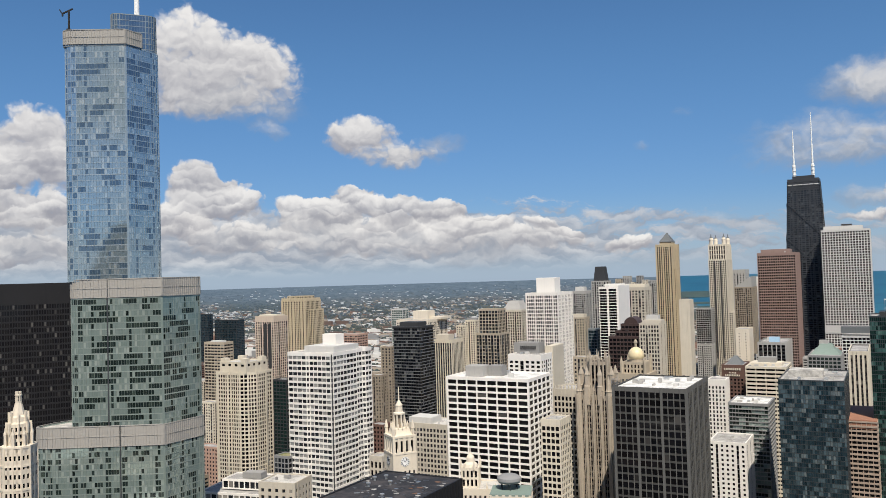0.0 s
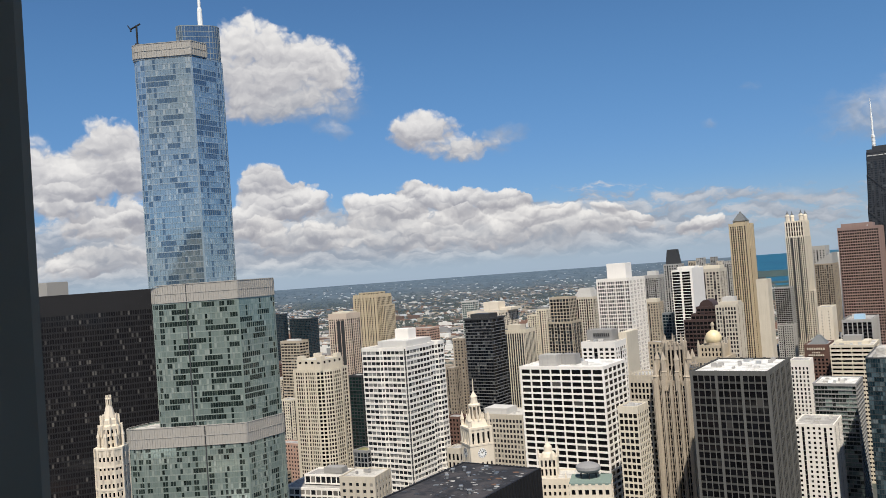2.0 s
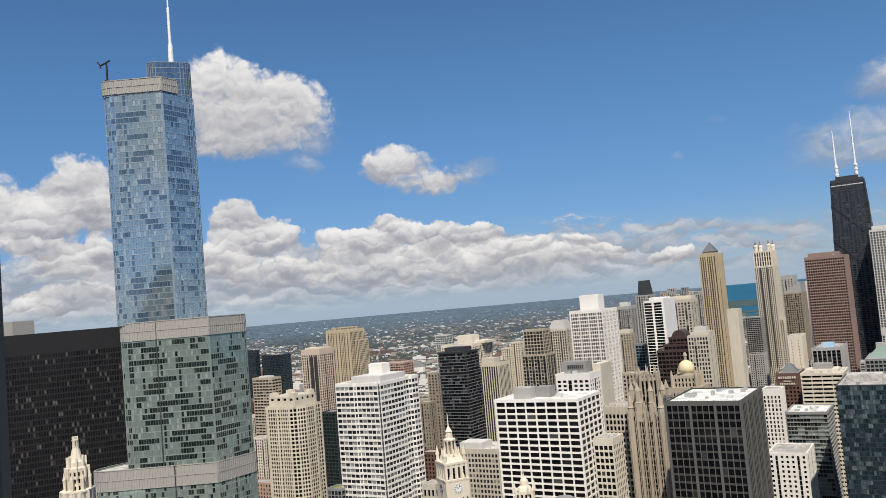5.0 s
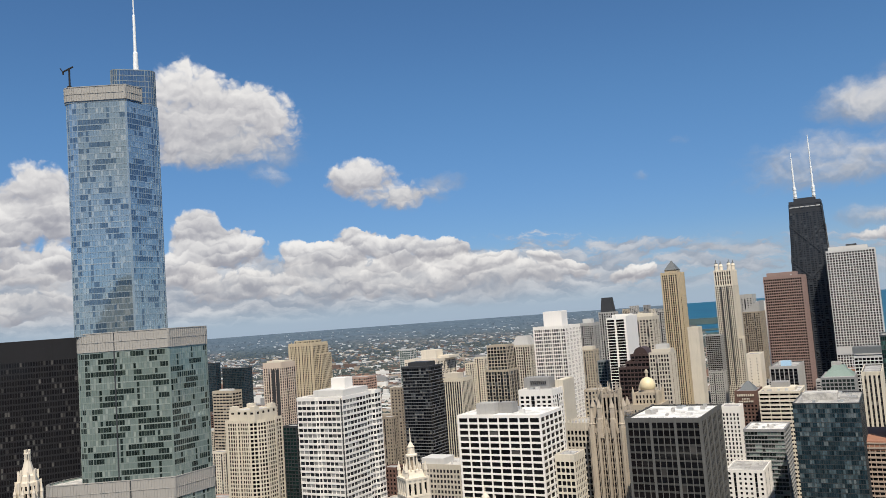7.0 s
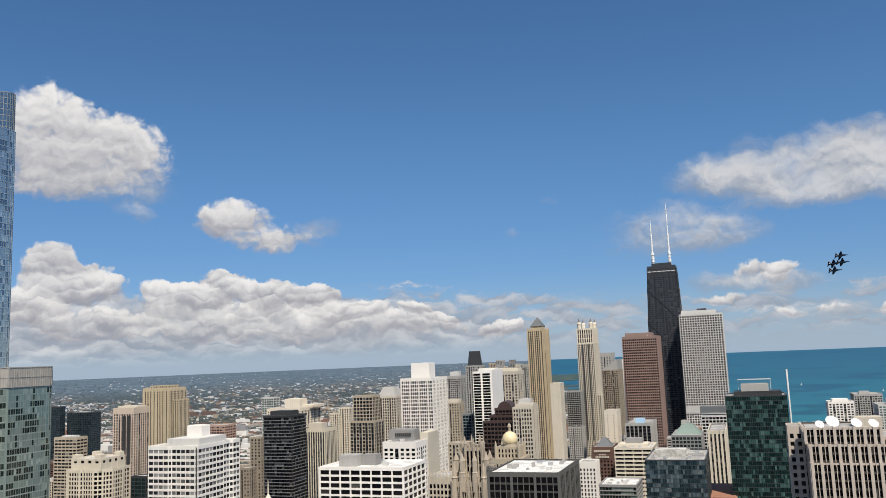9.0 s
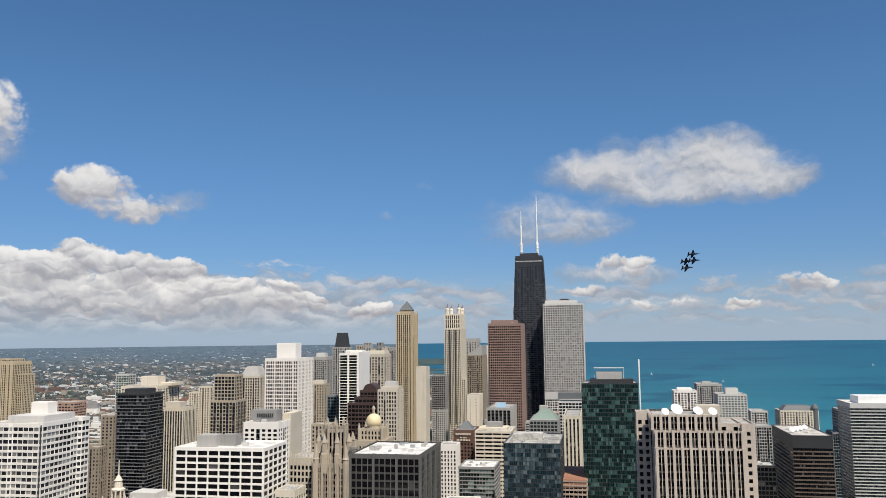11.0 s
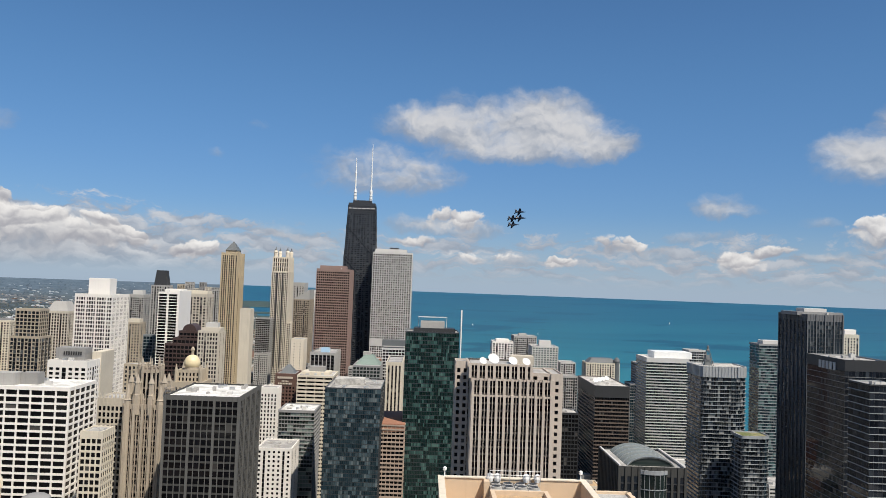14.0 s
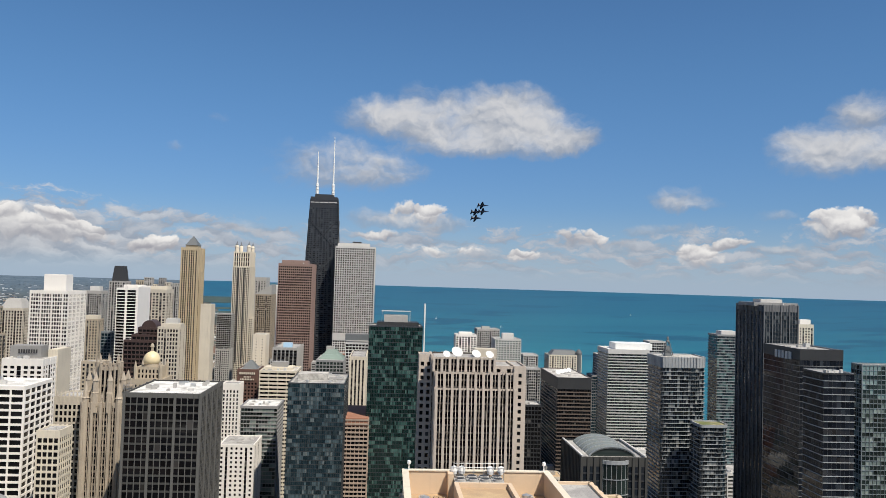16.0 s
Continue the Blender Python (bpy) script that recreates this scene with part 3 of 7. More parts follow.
def tower(name, label, category, x, y, w, d, h, turn, fl, bay, pier, span, wall, glass, group="", roof=None, units=0, poly=None, **more):
    t = thing(name, x, y, 0, label, category, group)
    shell(t, poly or rect(w, d, turn), 0, h, fl, bay, pier, span, wall, glass, roof=roof or ROOFGREY, **more)
    if units:
        roof_units(t, w, d, h - more.get("curb", 0.9), units, int(abs(x) + abs(y)), turn=turn)
    return t

# ---------------------------------------------------------------- ground, lake and the far city
RIM = 4930.0


def lift(r):
    """The sheet bends up with distance, so that its rim stands where the horizon is seen."""
    return 0.0 if r < 1900 else 164.0 * ((r - 1900) / (RIM - 1900)) ** 1.6


def shore(r):
    """Bearing (degrees) at which the lake begins at that distance."""
    rows = ((0, 75.0), (600, 44.0), (900, 26.0), (1300, 10.0), (1700, 0.5), (2300, -7.0), (3200, -11.2), (4000, -12.6), (5000, -13.2))
    for (r0, a0), (r1, a1) in zip(rows, rows[1:]):
        if r <= r1:
            return a0 + (a1 - a0) * (r - r0) / (r1 - r0)
    return rows[-1][1]


def sheet(name, a0, a1, steps, radii, up, mat):
    v, f = [], []
    for r in radii:
        s, e = (a0(r) if callable(a0) else a0), a1
        for j in range(steps + 1):
            a = radians(s + (e - s) * j / steps)
            v.append((r * math.sin(a), r * math.cos(a), lift(r) + up))
    w = steps + 1
    for i in range(len(radii) - 1):
        for j in range(steps):
            f.append((i * w + j + 1, i * w + j, i * w + w + j, i * w + w + j + 1))
    me = bpy.data.meshes.new(name)
    me.from_pydata(v, [], f)
    me.materials.append(mat)
    for p in me.polygons:
        p.use_smooth = True
    return new(name, me)


def city_floor():
    """Paved blocks and tree cover in patches, with a grid of pale avenues."""
    m, n = material("city_ground")
    here = n.add("ShaderNodeTexCoord").outputs["Object"]
    big, mid, fine = n.noise(here, 0.0022, 5.0, 0.6), n.noise(here, 0.02, 4.0, 0.65), n.noise(here, 0.16, 3.0, 0.7)
    col = n.mix(n.ramp(mid, 0.42, 0.62), (0.085, 0.083, 0.080), (0.24, 0.225, 0.205))
    col = n.mix(n.ramp(n.math("ADD", big, n.math("MULTIPLY", fine, 0.35)), 0.58, 0.74), col, (0.042, 0.056, 0.048))
    # distance haze painted into the ground colour: bluer towards the rim
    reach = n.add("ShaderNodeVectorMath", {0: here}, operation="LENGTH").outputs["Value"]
    haze_blue = n.mix(n.ramp(mid, 0.45, 0.6), (0.060, 0.094, 0.128), (0.088, 0.126, 0.162))
    col = n.mix(n.ramp(n.math("MULTIPLY_ADD", big, 900.0, reach), 4000.0, 5000.0), col, haze_blue)
    finish(n, col, 0.9)
    return m


def lake_water():
    m, n = material("lake_water")
    here = n.add("ShaderNodeTexCoord").outputs["Object"]
    long = n.add("ShaderNodeMapping", {0: here, 3: (0.0007, 0.004, 0.004)}).outputs[0]
    band = n.noise(long, 1.0, 4.0, 0.6)
    cloud_shade = n.noise(n.add("ShaderNodeMapping", {0: here, 3: (0.0026, 0.0052, 0.01)}).outputs[0], 1.0, 4.0, 0.55)
    col = n.mix(n.ramp(band, 0.35, 0.65), (0.013, 0.108, 0.155), (0.020, 0.148, 0.19))
    # darker patches stand in for cloud shadows, painted into the water colour
    col = n.mix(n.math("MULTIPLY", n.ramp(cloud_shade, 0.55, 0.61), 0.8), col, (0.007, 0.062, 0.10))
    # the water colour shifts to a darker blue with distance
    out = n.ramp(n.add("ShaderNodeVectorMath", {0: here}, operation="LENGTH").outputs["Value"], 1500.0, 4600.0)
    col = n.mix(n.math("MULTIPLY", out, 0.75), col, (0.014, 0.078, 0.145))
    rip = n.noise(here, 0.08, 3.0, 0.6)
    finish(n, col, 0.45, rip, 0.3, 0.0, 0.25)
    return m


RADII = [0, 150, 300, 450, 600, 750, 900, 1050, 1200, 1350, 1500, 1700, 1900, 2050, 2200, 2350, 2500, 2700, 2900, 3100, 3300, 3500, 3700, 3900, 4100, 4300, 4500, 4700, 4820, RIM]
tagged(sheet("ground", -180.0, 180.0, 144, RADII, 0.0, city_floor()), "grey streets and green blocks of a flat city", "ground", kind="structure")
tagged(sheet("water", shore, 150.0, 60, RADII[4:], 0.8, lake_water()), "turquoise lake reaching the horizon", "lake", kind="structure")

PARK = plain("parkland_green", (0.035, 0.062, 0.058), 0.9, 0.0, 0.5, 0.01)
for a0_, a1_, r0_, r1_ in ((-14.5, -9.6, 3760, 4050), (-14.0, -9.9, 2900, 3400), (-13.0, -10.6, 3480, 3560)):
    tagged(sheet("parkland", a0_, a1_, 12, [r0_ + (r1_ - r0_) * i / 4 for i in range(5)], 1.8, PARK), "green lakeside parkland and harbour arms", "park", kind="structure")

rng = random.Random(7)
TONES = (masonry("far_brick", (0.22, 0.13, 0.10)), masonry("far_tan", (0.36, 0.31, 0.25)), masonry("far_grey", (0.27, 0.27, 0.27)), masonry("far_white", (0.66, 0.65, 0.62)), masonry("far_brown", (0.14, 0.10, 0.085)))

# tones for the farthest blocks, with blue distance haze mixed into the colour
FAR_TONES = (masonry("hazy_blue_block", (0.15, 0.18, 0.205)), masonry("hazy_pale_block", (0.56, 0.59, 0.61)), masonry("hazy_dark_block", (0.10, 0.13, 0.16)))


def leaf_stuff(low, high):
    m, n = material("tree_foliage")
    geo = n.add("ShaderNodeNewGeometry")
    col = n.mix(geo.outputs["Random Per Island"], low, high)
    finish(n, col, 0.9)
    return m


def far_city():
    """Low streets out to the rim: house blocks in rows, and street trees between them."""
    sets, beyond = [Solid() for _ in TONES], [Solid() for _ in FAR_TONES]
    tree, far_tree = Solid(), Solid()
    count = 0
    while count < 60000:
        r = 850 + 4000 * rng.random() ** 0.75
        a = radians(rng.uniform(-84, shore(r) - 0.4))
        x, y = r * math.sin(a), r * math.cos(a)
        size = max(0.12, (202 - lift(r)) / 202) * (1.0 if r < 3000 else 0.7)
        x, y = round(x / (26 * size)) * 26 * size + rng.uniform(-5, 5) * size, round(y / (18 * size)) * 18 * size + rng.uniform(-2, 2) * size
        r = math.hypot(x, y)
        if r > RIM - 40:
            continue
        z = lift(r) - 1
        count += 1
        if r > 3600 and rng.random() < min(0.62, (r - 3600) / 900):
            continue
        built = noise.noise(Vector((x / 520, y / 300, 3.1))) + 0.6 * noise.noise(Vector((x / 130, y / 90, 9.7)))
        if rng.random() < (0.64 if r < 2700 else 0.40) + 0.9 * built:
            tall = rng.choice((7, 9, 11, 13, 16)) * (2.4 if rng.random() < 0.06 else 1) * size * (1.0 if r < 1700 else 0.62)
            w, d = rng.uniform(7, 34) * size * (1.0 if r < 1700 else 1.7), rng.uniform(6, 13) * size
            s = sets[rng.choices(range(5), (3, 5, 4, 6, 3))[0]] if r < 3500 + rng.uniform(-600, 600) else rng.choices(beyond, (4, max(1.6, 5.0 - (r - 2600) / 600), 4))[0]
            s.box(-w / 2, w / 2, -d / 2, d / 2, z, z + 1 + tall, 0, (x, y))
            if rng.random() < 0.4:
                s.box(-w / 6, w / 6, -d / 4, d / 4, z + 1 + tall, z + 1 + tall * 1.25, 0, (x, y))
        else:
            for _ in range(3):
                g = rng.uniform(4, 8) * size * (1.0 if r < 1700 else 0.75)
                tx, ty = x + rng.uniform(-16, 16) * size, y + rng.uniform(-10, 10) * size
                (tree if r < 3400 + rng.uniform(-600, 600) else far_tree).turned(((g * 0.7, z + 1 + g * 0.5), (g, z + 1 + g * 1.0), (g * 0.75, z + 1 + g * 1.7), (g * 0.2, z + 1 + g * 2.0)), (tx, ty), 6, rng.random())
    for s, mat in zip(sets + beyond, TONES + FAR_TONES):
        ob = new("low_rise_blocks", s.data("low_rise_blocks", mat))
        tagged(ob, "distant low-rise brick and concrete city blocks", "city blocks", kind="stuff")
    # the farther trees have blue haze put into their leaf colour
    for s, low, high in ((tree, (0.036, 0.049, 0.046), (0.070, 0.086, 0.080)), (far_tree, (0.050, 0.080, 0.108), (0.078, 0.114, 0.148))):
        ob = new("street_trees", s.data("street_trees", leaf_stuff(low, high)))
        tagged(ob, "distant street trees between the blocks, hazed blue farthest out", "trees", kind="stuff")


far_city()

# ---------------------------------------------------------------- the room of the camera
def viewing_room():
    z0, z1 = EYE[2] - 1.5, EYE[2] + 1.5
    frame_mat = plain("dark_window_frame", (0.20, 0.185, 0.15), 0.75, spec=0.15)
    inside = plain("white_room_paint", (0.7, 0.69, 0.66), 0.8)
    carpet = plain("grey_carpet", (0.12, 0.12, 0.125), 0.95)
    def piece(name, mat, label, *b):
        s = Solid()
        s.box(*b)
        return tagged(new(name, s.data(name, mat)), label, "room", kind="structure")
    piece("wall_shaft", MIDGREY, "grey concrete shaft of the viewing tower", -14, 14, -30, 0.42, 0.2, z0 - 0.3)
    piece("floor", carpet, "grey carpet floor", -14, 14, -30, 0.42, z0 - 0.3, z0)
    piece("ceiling", inside, "white ceiling", -14, 14, -30, 0.42, z1, z1 + 0.3)
    piece("wall_south", inside, "plain white wall", -14, 14, -30, -29.8, z0, z1)
    piece("wall_west", inside, "plain white wall", -14, -13.8, -29.8, 0.10, z0, z1)
    piece("wall_east", inside, "plain white wall", 13.8, 14, -29.8, 0.10, z0, z1)
    win = thing("window_1", 0, 0, z0, "wide window with a dark grey metal frame", "window", kind="structure")
    def bar(name, *b):
        s = Solid()
        s.box(*b)
        me = part(name, s, frame_mat, win)
        bev = me.modifiers.new("soft_edge", "BEVEL")
        bev.width, bev.segments = 0.012, 2
    bar("window_sill", -13.8, 13.8, 0.11, 0.42, 0.002, 0.55)
    bar("window_head", -13.8, 13.8, 0.16, 0.38, 2.7, 2.998)
    for x in (-9.0, -6.0, -3.2, -0.590, 2.3, 4.6, 7.4, 10.2):
        bar("mullion", x - 0.14, x, 0.20, 0.34, 0.55, 2.7)


viewing_room()

# ---------------------------------------------------------------- the river-side glass skyscraper
def glass_skyscraper():
    ax, ay = -357.8, 319.9
    t = thing("glass_skyscraper", ax, ay, 0, "blue mirror-glass skyscraper with three setbacks and pale metal bands", "skyscraper")
    e1 = Vector((-60.5, -36.9)).normalized()      # along the river front

    def body(s0, s1, depth, r_west, r_ne):
        # the front runs along e1, the flank due north
        p, q = e1 * s0, e1 * s1
        return rounded([tuple(q), tuple(p), (p.x, p.y + depth), (q.x, q.y + depth)], [r_west, 0.6, r_ne, r_west], 7)

    def band(poly, z0, z1, name="louvre_band"):
        s = Solid()
        k = len(poly)
        for i in range(k):
            p, q = Vector(poly[i]), Vector(poly[(i + 1) % k])
            u = (q - p)
            ln = u.length
            if ln < 0.05:
                continue
            u /= ln
            n = Vector((u.y, -u.x))
            s.strip(p, u, n, -0.05, ln + 0.05, -0.6, 0.25, z0, z1)
            m = max(1, round(ln / 1.5))
            for j in range(m + 1):
                s.strip(p, u, n, ln * j / m - 0.11, ln * j / m + 0.11, 0.25, 0.55, z0 + 0.5, z1 - 0.5)
            for zz in (z0 + 0.3, (z0 + z1) / 2, z1 - 0.3):
                s.strip(p, u, n, -0.05, ln + 0.05, 0.25, 0.48, zz - 0.15, zz + 0.15)
        part(name, s, BANDMETAL, t, "pale metal louvre band")

    low = body(0.0, 77, 34, 16, 8)
    mid = body(0.0, 55.5, 33, 12, 8)
    top = body(18.0, 56.5, 28, 11, 9)
    f0, f1 = e1 * 18.0, e1 * 56.5
    crown = rounded([tuple(f1), tuple(f0), (f0.x, f0.y + 12), (f1.x, f1.y + 12)], [9.5, 0.6, 1, 1], 7)
    style = dict(fl=3.35, bay=1.5, pier=0.05, span=0.4, wall=MULLION, pout=0.22, sout=0.16, head=0.5)
    shell(t, low, 0, 124.0, glass=RIVERGLASS, alt=(RIVERDARK, 0.10, 2), rhythm=(6, (1, 2), 0.62), panes=60, roof=ROOFPALE, **{**style, "wall": SEASPAN, "span": 0.75})
    shell(t, mid, 123.2, 205.5, glass=RIVERGLASS, alt=(RIVERDARK, 0.36, 8), rhythm=(7, (3,), 0.75), panes=200, roof=ROOFPALE, **{**style, "wall": SEASPAN, "span": 0.7})
    shell(t, top, 204.8, 338.0, glass=BLUEPALE, alt=(BLUEGLASS, 0.27, 8), rhythm=(8, (3,), 0.6), panes=300, roof=ROOFPALE, **{**style, "wall": SKYSPAN, "span": 0.55})
    shell(t, crown, 337.6, 347.0, glass=BLUEGLASS, roof=ROOFPALE, **style)
    # rear drum behind the crown, and the spire
    drum = rounded(rect(25.0, 15.0, 50.0, (-30.6, 9.6)), [5, 6, 6, 5], 6)
    shell(t, drum, 337.0, 361.0, glass=BLUEGLASS, roof=ROOFPALE, **style)
    for s_at, z0_, z1_ in ((24.0, 2.0, 124.7), (30.0, 124.7, 206.4)):
        slot = Solid()
        c_ = e1 * s_at
        slot.strip(c_, -e1, Vector((-e1.y, e1.x)), -0.35, 0.35, 0.0, 0.4, z0_, z1_)
        part("facade_slot", slot, DARKMULL, t, "dark upright joint in the facade")
    band(low, 112.8, 124.6)
    band(mid, 195.5, 206.2)
    band(crown, 338.6, 347.2)
    s = Solid()
    s.turned(((1.6, 360), (1.4, 372), (0.9, 373), (0.8, 395), (0.45, 396), (0.3, 423)), (-26.1, 8.2), 10)
    part("spire", s, DISHWHITE, t, "white steel spire")
    # window-washing crane
    c = Solid()
    base = e1 * 52.5
    b0 = (base.x, base.y + 4, 347)
    top_c = (base.x, base.y + 4, 359.5)
    c.rod(b0, top_c, 0.55)
    c.box(-1.1, 1.1, -1.1, 1.1, 346.5, 348.6, 30, (b0[0], b0[1]))
    u = Vector((0.79, 0.61, 0))
    head = Vector(top_c)
    c.rod(head - u * 3.6 + Vector((0, 0, -2.2)), head + u * 2.2 + Vector((0, 0, 0.8)), 0.5)
    c.rod(head - u * 3.6 + Vector((0, 0, -2.2)), head - u * 5.0 + Vector((0, 0, 0.2)), 0.3)
    c.rod(head - u * 3.4 + Vector((0, 0, -2.2)), head - u * 3.4 + Vector((0, 0, -3.6)), 0.5)
    part("roof_crane", c, BLACK, t, "dark window-washing crane")


glass_skyscraper()

# ---------------------------------------------------------------- towers of the city

ama = tower("office_tower", "black steel and glass office slab with blank top band", "office tower", -518.9, 337.8, 72.7, 38.0, 205.3, 55.0, 3.9, 1.55, 0.35, 1.1, BLACK, SLABGLASS, head=14, pout=0.3, sout=0.2, panes=120, roof=ROOFBLACK)
bandl = tower("office_tower", "tan office block with horizontal window bands", "office tower", -713.5, 723.8, 31.3, 15.1, 131.4, 0.0, 3.6, 5, 0.4, 1.7, TAN, CLEAR, head=3)
cube1 = tower("office_block", "distant dark blue glass block", "office block", -1437.1, 1415.2, 33.2, 14.6, 129.3, 0.0, 4, 5, 0.3, 0.8, CHARCOAL, NAVYGLASS)
cube2 = tower("office_block", "distant dark blue glass block", "office block", -1409.1, 1466.6, 69.6, 27.0, 113.2, 0.0, 4, 5, 0.3, 0.8, CHARCOAL, NAVYGLASS)
BEIGE_PLAN = [(-17.35, -12), (-13, -14.85), (-3, -14.85), (-1, -13.4), (8, -13.4), (13.5, -10.5), (17.35, -5), (17.35, 5), (15, 9), (15, 14.85), (-17.35, 14.85)]
beigeA = tower("apartment_tower", "cream concrete apartment tower with a notched crown", "apartment tower", -451.6, 485.0, 34.7, 29.7, 132.2, 0.0, 3.1, 2.5, 0.75, 1.05, CREAM, DARKGLASS, head=2, panes=110, roof=ROOFPALE, poly=BEIGE_PLAN, major=(4, 1.2, 0.75))
beigeB = tower("apartment_tower", "beige apartment tower with dark balcony stacks", "apartment tower", -669.0, 768.4, 28.7, 25.0, 159.9, 0.0, 3.1, 3.6, 1.3, 1.0, BLUSH, HOMEGLASS, head=7, slots=(4, 2))
crenel = tower("apartment_tower", "sandy concrete tower with a crenellated roofline", "apartment tower", -805.0, 994.2, 46.5, 37.6, 172.5, 0.0, 3.2, 3.2, 1.15, 0.9, TAN, DARKGLASS, head=2.5, pout=0.5, pier_mat=SANDY, panes=40)
greenA = tower("apartment_tower", "dark green glass apartment block with balconies", "apartment tower", -497.4, 586.9, 14.8, 12.0, 111.6, 0.0, 3.2, 4, 0.3, 0.8, CHARCOAL, DEEPGREEN)
WHITE_PLAN = [(-19.85, -26), (-3, -26), (-1, -24.8), (18.4, -24.8), (18.4, -23.3), (19.85, -23.3), (19.85, 6), (18.0, 8), (18.0, 16), (19.85, 18), (19.85, 26), (-19.85, 26)]
whiteA = tower("office_tower", "white gridded tower with a dark central groove", "office tower", -381.3, 504.9, 39.7, 52.0, 148.4, 0.0, 4.05, 4.3, 0.36, 1.6, WHITE, BLINDGLASS, head=2.8, panes=190, roof=ROOFPALE, pout=0.35, sout=0.45, poly=WHITE_PLAN)
pinkA = tower("apartment_tower", "pink brick slab with horizontal windows", "apartment tower", -620.4, 869.9, 31.4, 23.0, 130.7, 0.0, 3.2, 4, 0.6, 1.5, PINKBRICK, HOMEGLASS)
tanA = tower("apartment_tower", "dark tan brick tower", "apartment tower", -448.8, 672.5, 12.7, 12.0, 107.1, 0.0, 3.2, 3.2, 1.6, 1.4, TANDARK, HOMEGLASS, slots=(4, 1))
tanB = tower("apartment_tower", "brown brick tower with blank edges", "apartment tower", -521.5, 804.4, 13.4, 12.0, 121.7, 0.0, 3.4, 4, 2.2, 1.4, TANDARK, HOMEGLASS, slots=(3, 1))
tealA = tower("apartment_tower", "teal glass apartment tower with white slab edges", "apartment tower", -644.3, 1026.3, 18.8, 16.0, 155.8, 0.0, 3.2, 4, 0.3, 0.7, PALE, GREENGLASS)
darkA = tower("apartment_tower", "black apartment tower with stacked dark balconies", "apartment tower", -434.9, 718.3, 30.5, 27.6, 152.2, 0.0, 3.1, 2.8, 0.15, 0.55, DARKGREY, HOMEGLASS, panes=80, pout=0.3, sout=1.2, pier_mat=CHARCOAL)
whiteB = tower("apartment_tower", "white concrete apartment tower", "apartment tower", -577.7, 978.1, 49.9, 54.1, 144.0, 0.0, 3.1, 3.8, 1.5, 1.2, OFFWHITE, HOMEGLASS, head=4, slots=(4, 1))
tanC = tower("apartment_tower", "grey tan tower with vertical piers", "apartment tower", -418.3, 759.5, 24.6, 25.5, 135.8, 0.0, 3.3, 2.8, 0.9, 0.9, SLATE, SMOKEGLASS, head=4, pout=0.6, pier_mat=CREAM, slots=(3, 1))
tanD1 = tower("apartment_tower", "pale tan apartment tower", "apartment tower", -538.6, 1026.7, 13.6, 14.0, 131.9, 0.0, 3.2, 3.4, 1.5, 1.2, CREAM, HOMEGLASS, slots=(4, 2))
tanD2 = tower("apartment_tower", "pale tan apartment tower", "apartment tower", -526.7, 1033.2, 14.5, 14.3, 138.7, 0.0, 3.2, 3.4, 1.5, 1.2, CREAM, HOMEGLASS, slots=(3, 1))
glassB = tower("apartment_tower", "tan and green glass tower with stepped balconies", "apartment tower", -334.9, 698.9, 24.3, 21.6, 147.4, 0.0, 3.2, 3.2, 0.7, 0.8, TAN, SMOKEGLASS, sout=0.6, panes=60, slots=(2, 1))
mans = tower("hotel_tower", "grey stone hotel tower with a mansard top", "hotel tower", -432.6, 976.4, 25.7, 27.9, 156.5, 0.0, 3.4, 3.2, 1.2, 1.1, LIMESTONE, DARKGLASS, head=3, slots=(4, 1))
whiteT = tower("apartment_tower", "tall white concrete tower with dark window bays", "apartment tower", -314.5, 796.4, 34.0, 43.1, 182.4, 0.0, 3.7, 2.4, 0.5, 1.15, WHITE, HOMEGLASS, head=3, panes=160, major=(4, 1.5, 0.6))
slab = tower("hotel_tower", "white slab tower with a blank cream end", "hotel tower", -248.5, 596.4, 26.8, 45.4, 140.5, 0.0, 3.3, 4.2, 1.7, 1.4, WHITE, DARKGLASS, head=5, panes=40, slots=(5, 2))
whiteG = tower("office_tower", "white office tower with wide dark windows in a deep grid", "office tower", -216.4, 458.0, 53.9, 34.0, 140.3, 0.0, 3.75, 6.7, 0.8, 1.2, WHITE, DARKGLASS, head=2.0, pout=0.7, sout=0.5, panes=150, roof=ROOFWHITE)
whiteS = tower("office_tower", "cream gridded tower with square windows", "office tower", -167.6, 427.6, 10.6, 15.8, 121.7, 0.0, 3.5, 2.6, 0.6, 1.2, CREAM, DARKGLASS, head=4, panes=80, roof=ROOFGREY)
hotelT = tower("hotel_tower", "pale stone block with regular square windows", "hotel block", -317.6, 556.9, 32.8, 30.0, 89.0, 0.0, 3.8, 3.0, 1.0, 1.5, LIMESTONE, HOMEGLASS, head=4, panes=60, roof=ROOFPALE)
greyF = tower("apartment_tower", "grey gridded apartment tower", "apartment tower", -454.3, 1290.4, 27.4, 28.5, 171.7, 0.0, 3.2, 3.4, 0.9, 1.2, MIDGREY, CLEAR, head=5, slots=(4, 2))
crownF = tower("apartment_tower", "tan brick tower with a stepped stone crown", "apartment tower", -353.5, 1001.6, 16.7, 19.8, 144.6, 0.0, 3.4, 3.4, 1.5, 1.4, TAN, HOMEGLASS, slots=(4, 1))
blueF = tower("apartment_tower", "slim blue glass tower", "apartment tower", -298.0, 888.7, 10.0, 12.1, 138.1, 0.0, 3.4, 3.2, 0.3, 0.7, MULLION, NAVYGLASS)
tanE = tower("hotel_tower", "tan stone hotel block", "hotel tower", -233.6, 670.0, 15.6, 14.9, 130.1, 0.0, 3.4, 3, 1.4, 1.4, TAN, HOMEGLASS, slots=(3, 1))
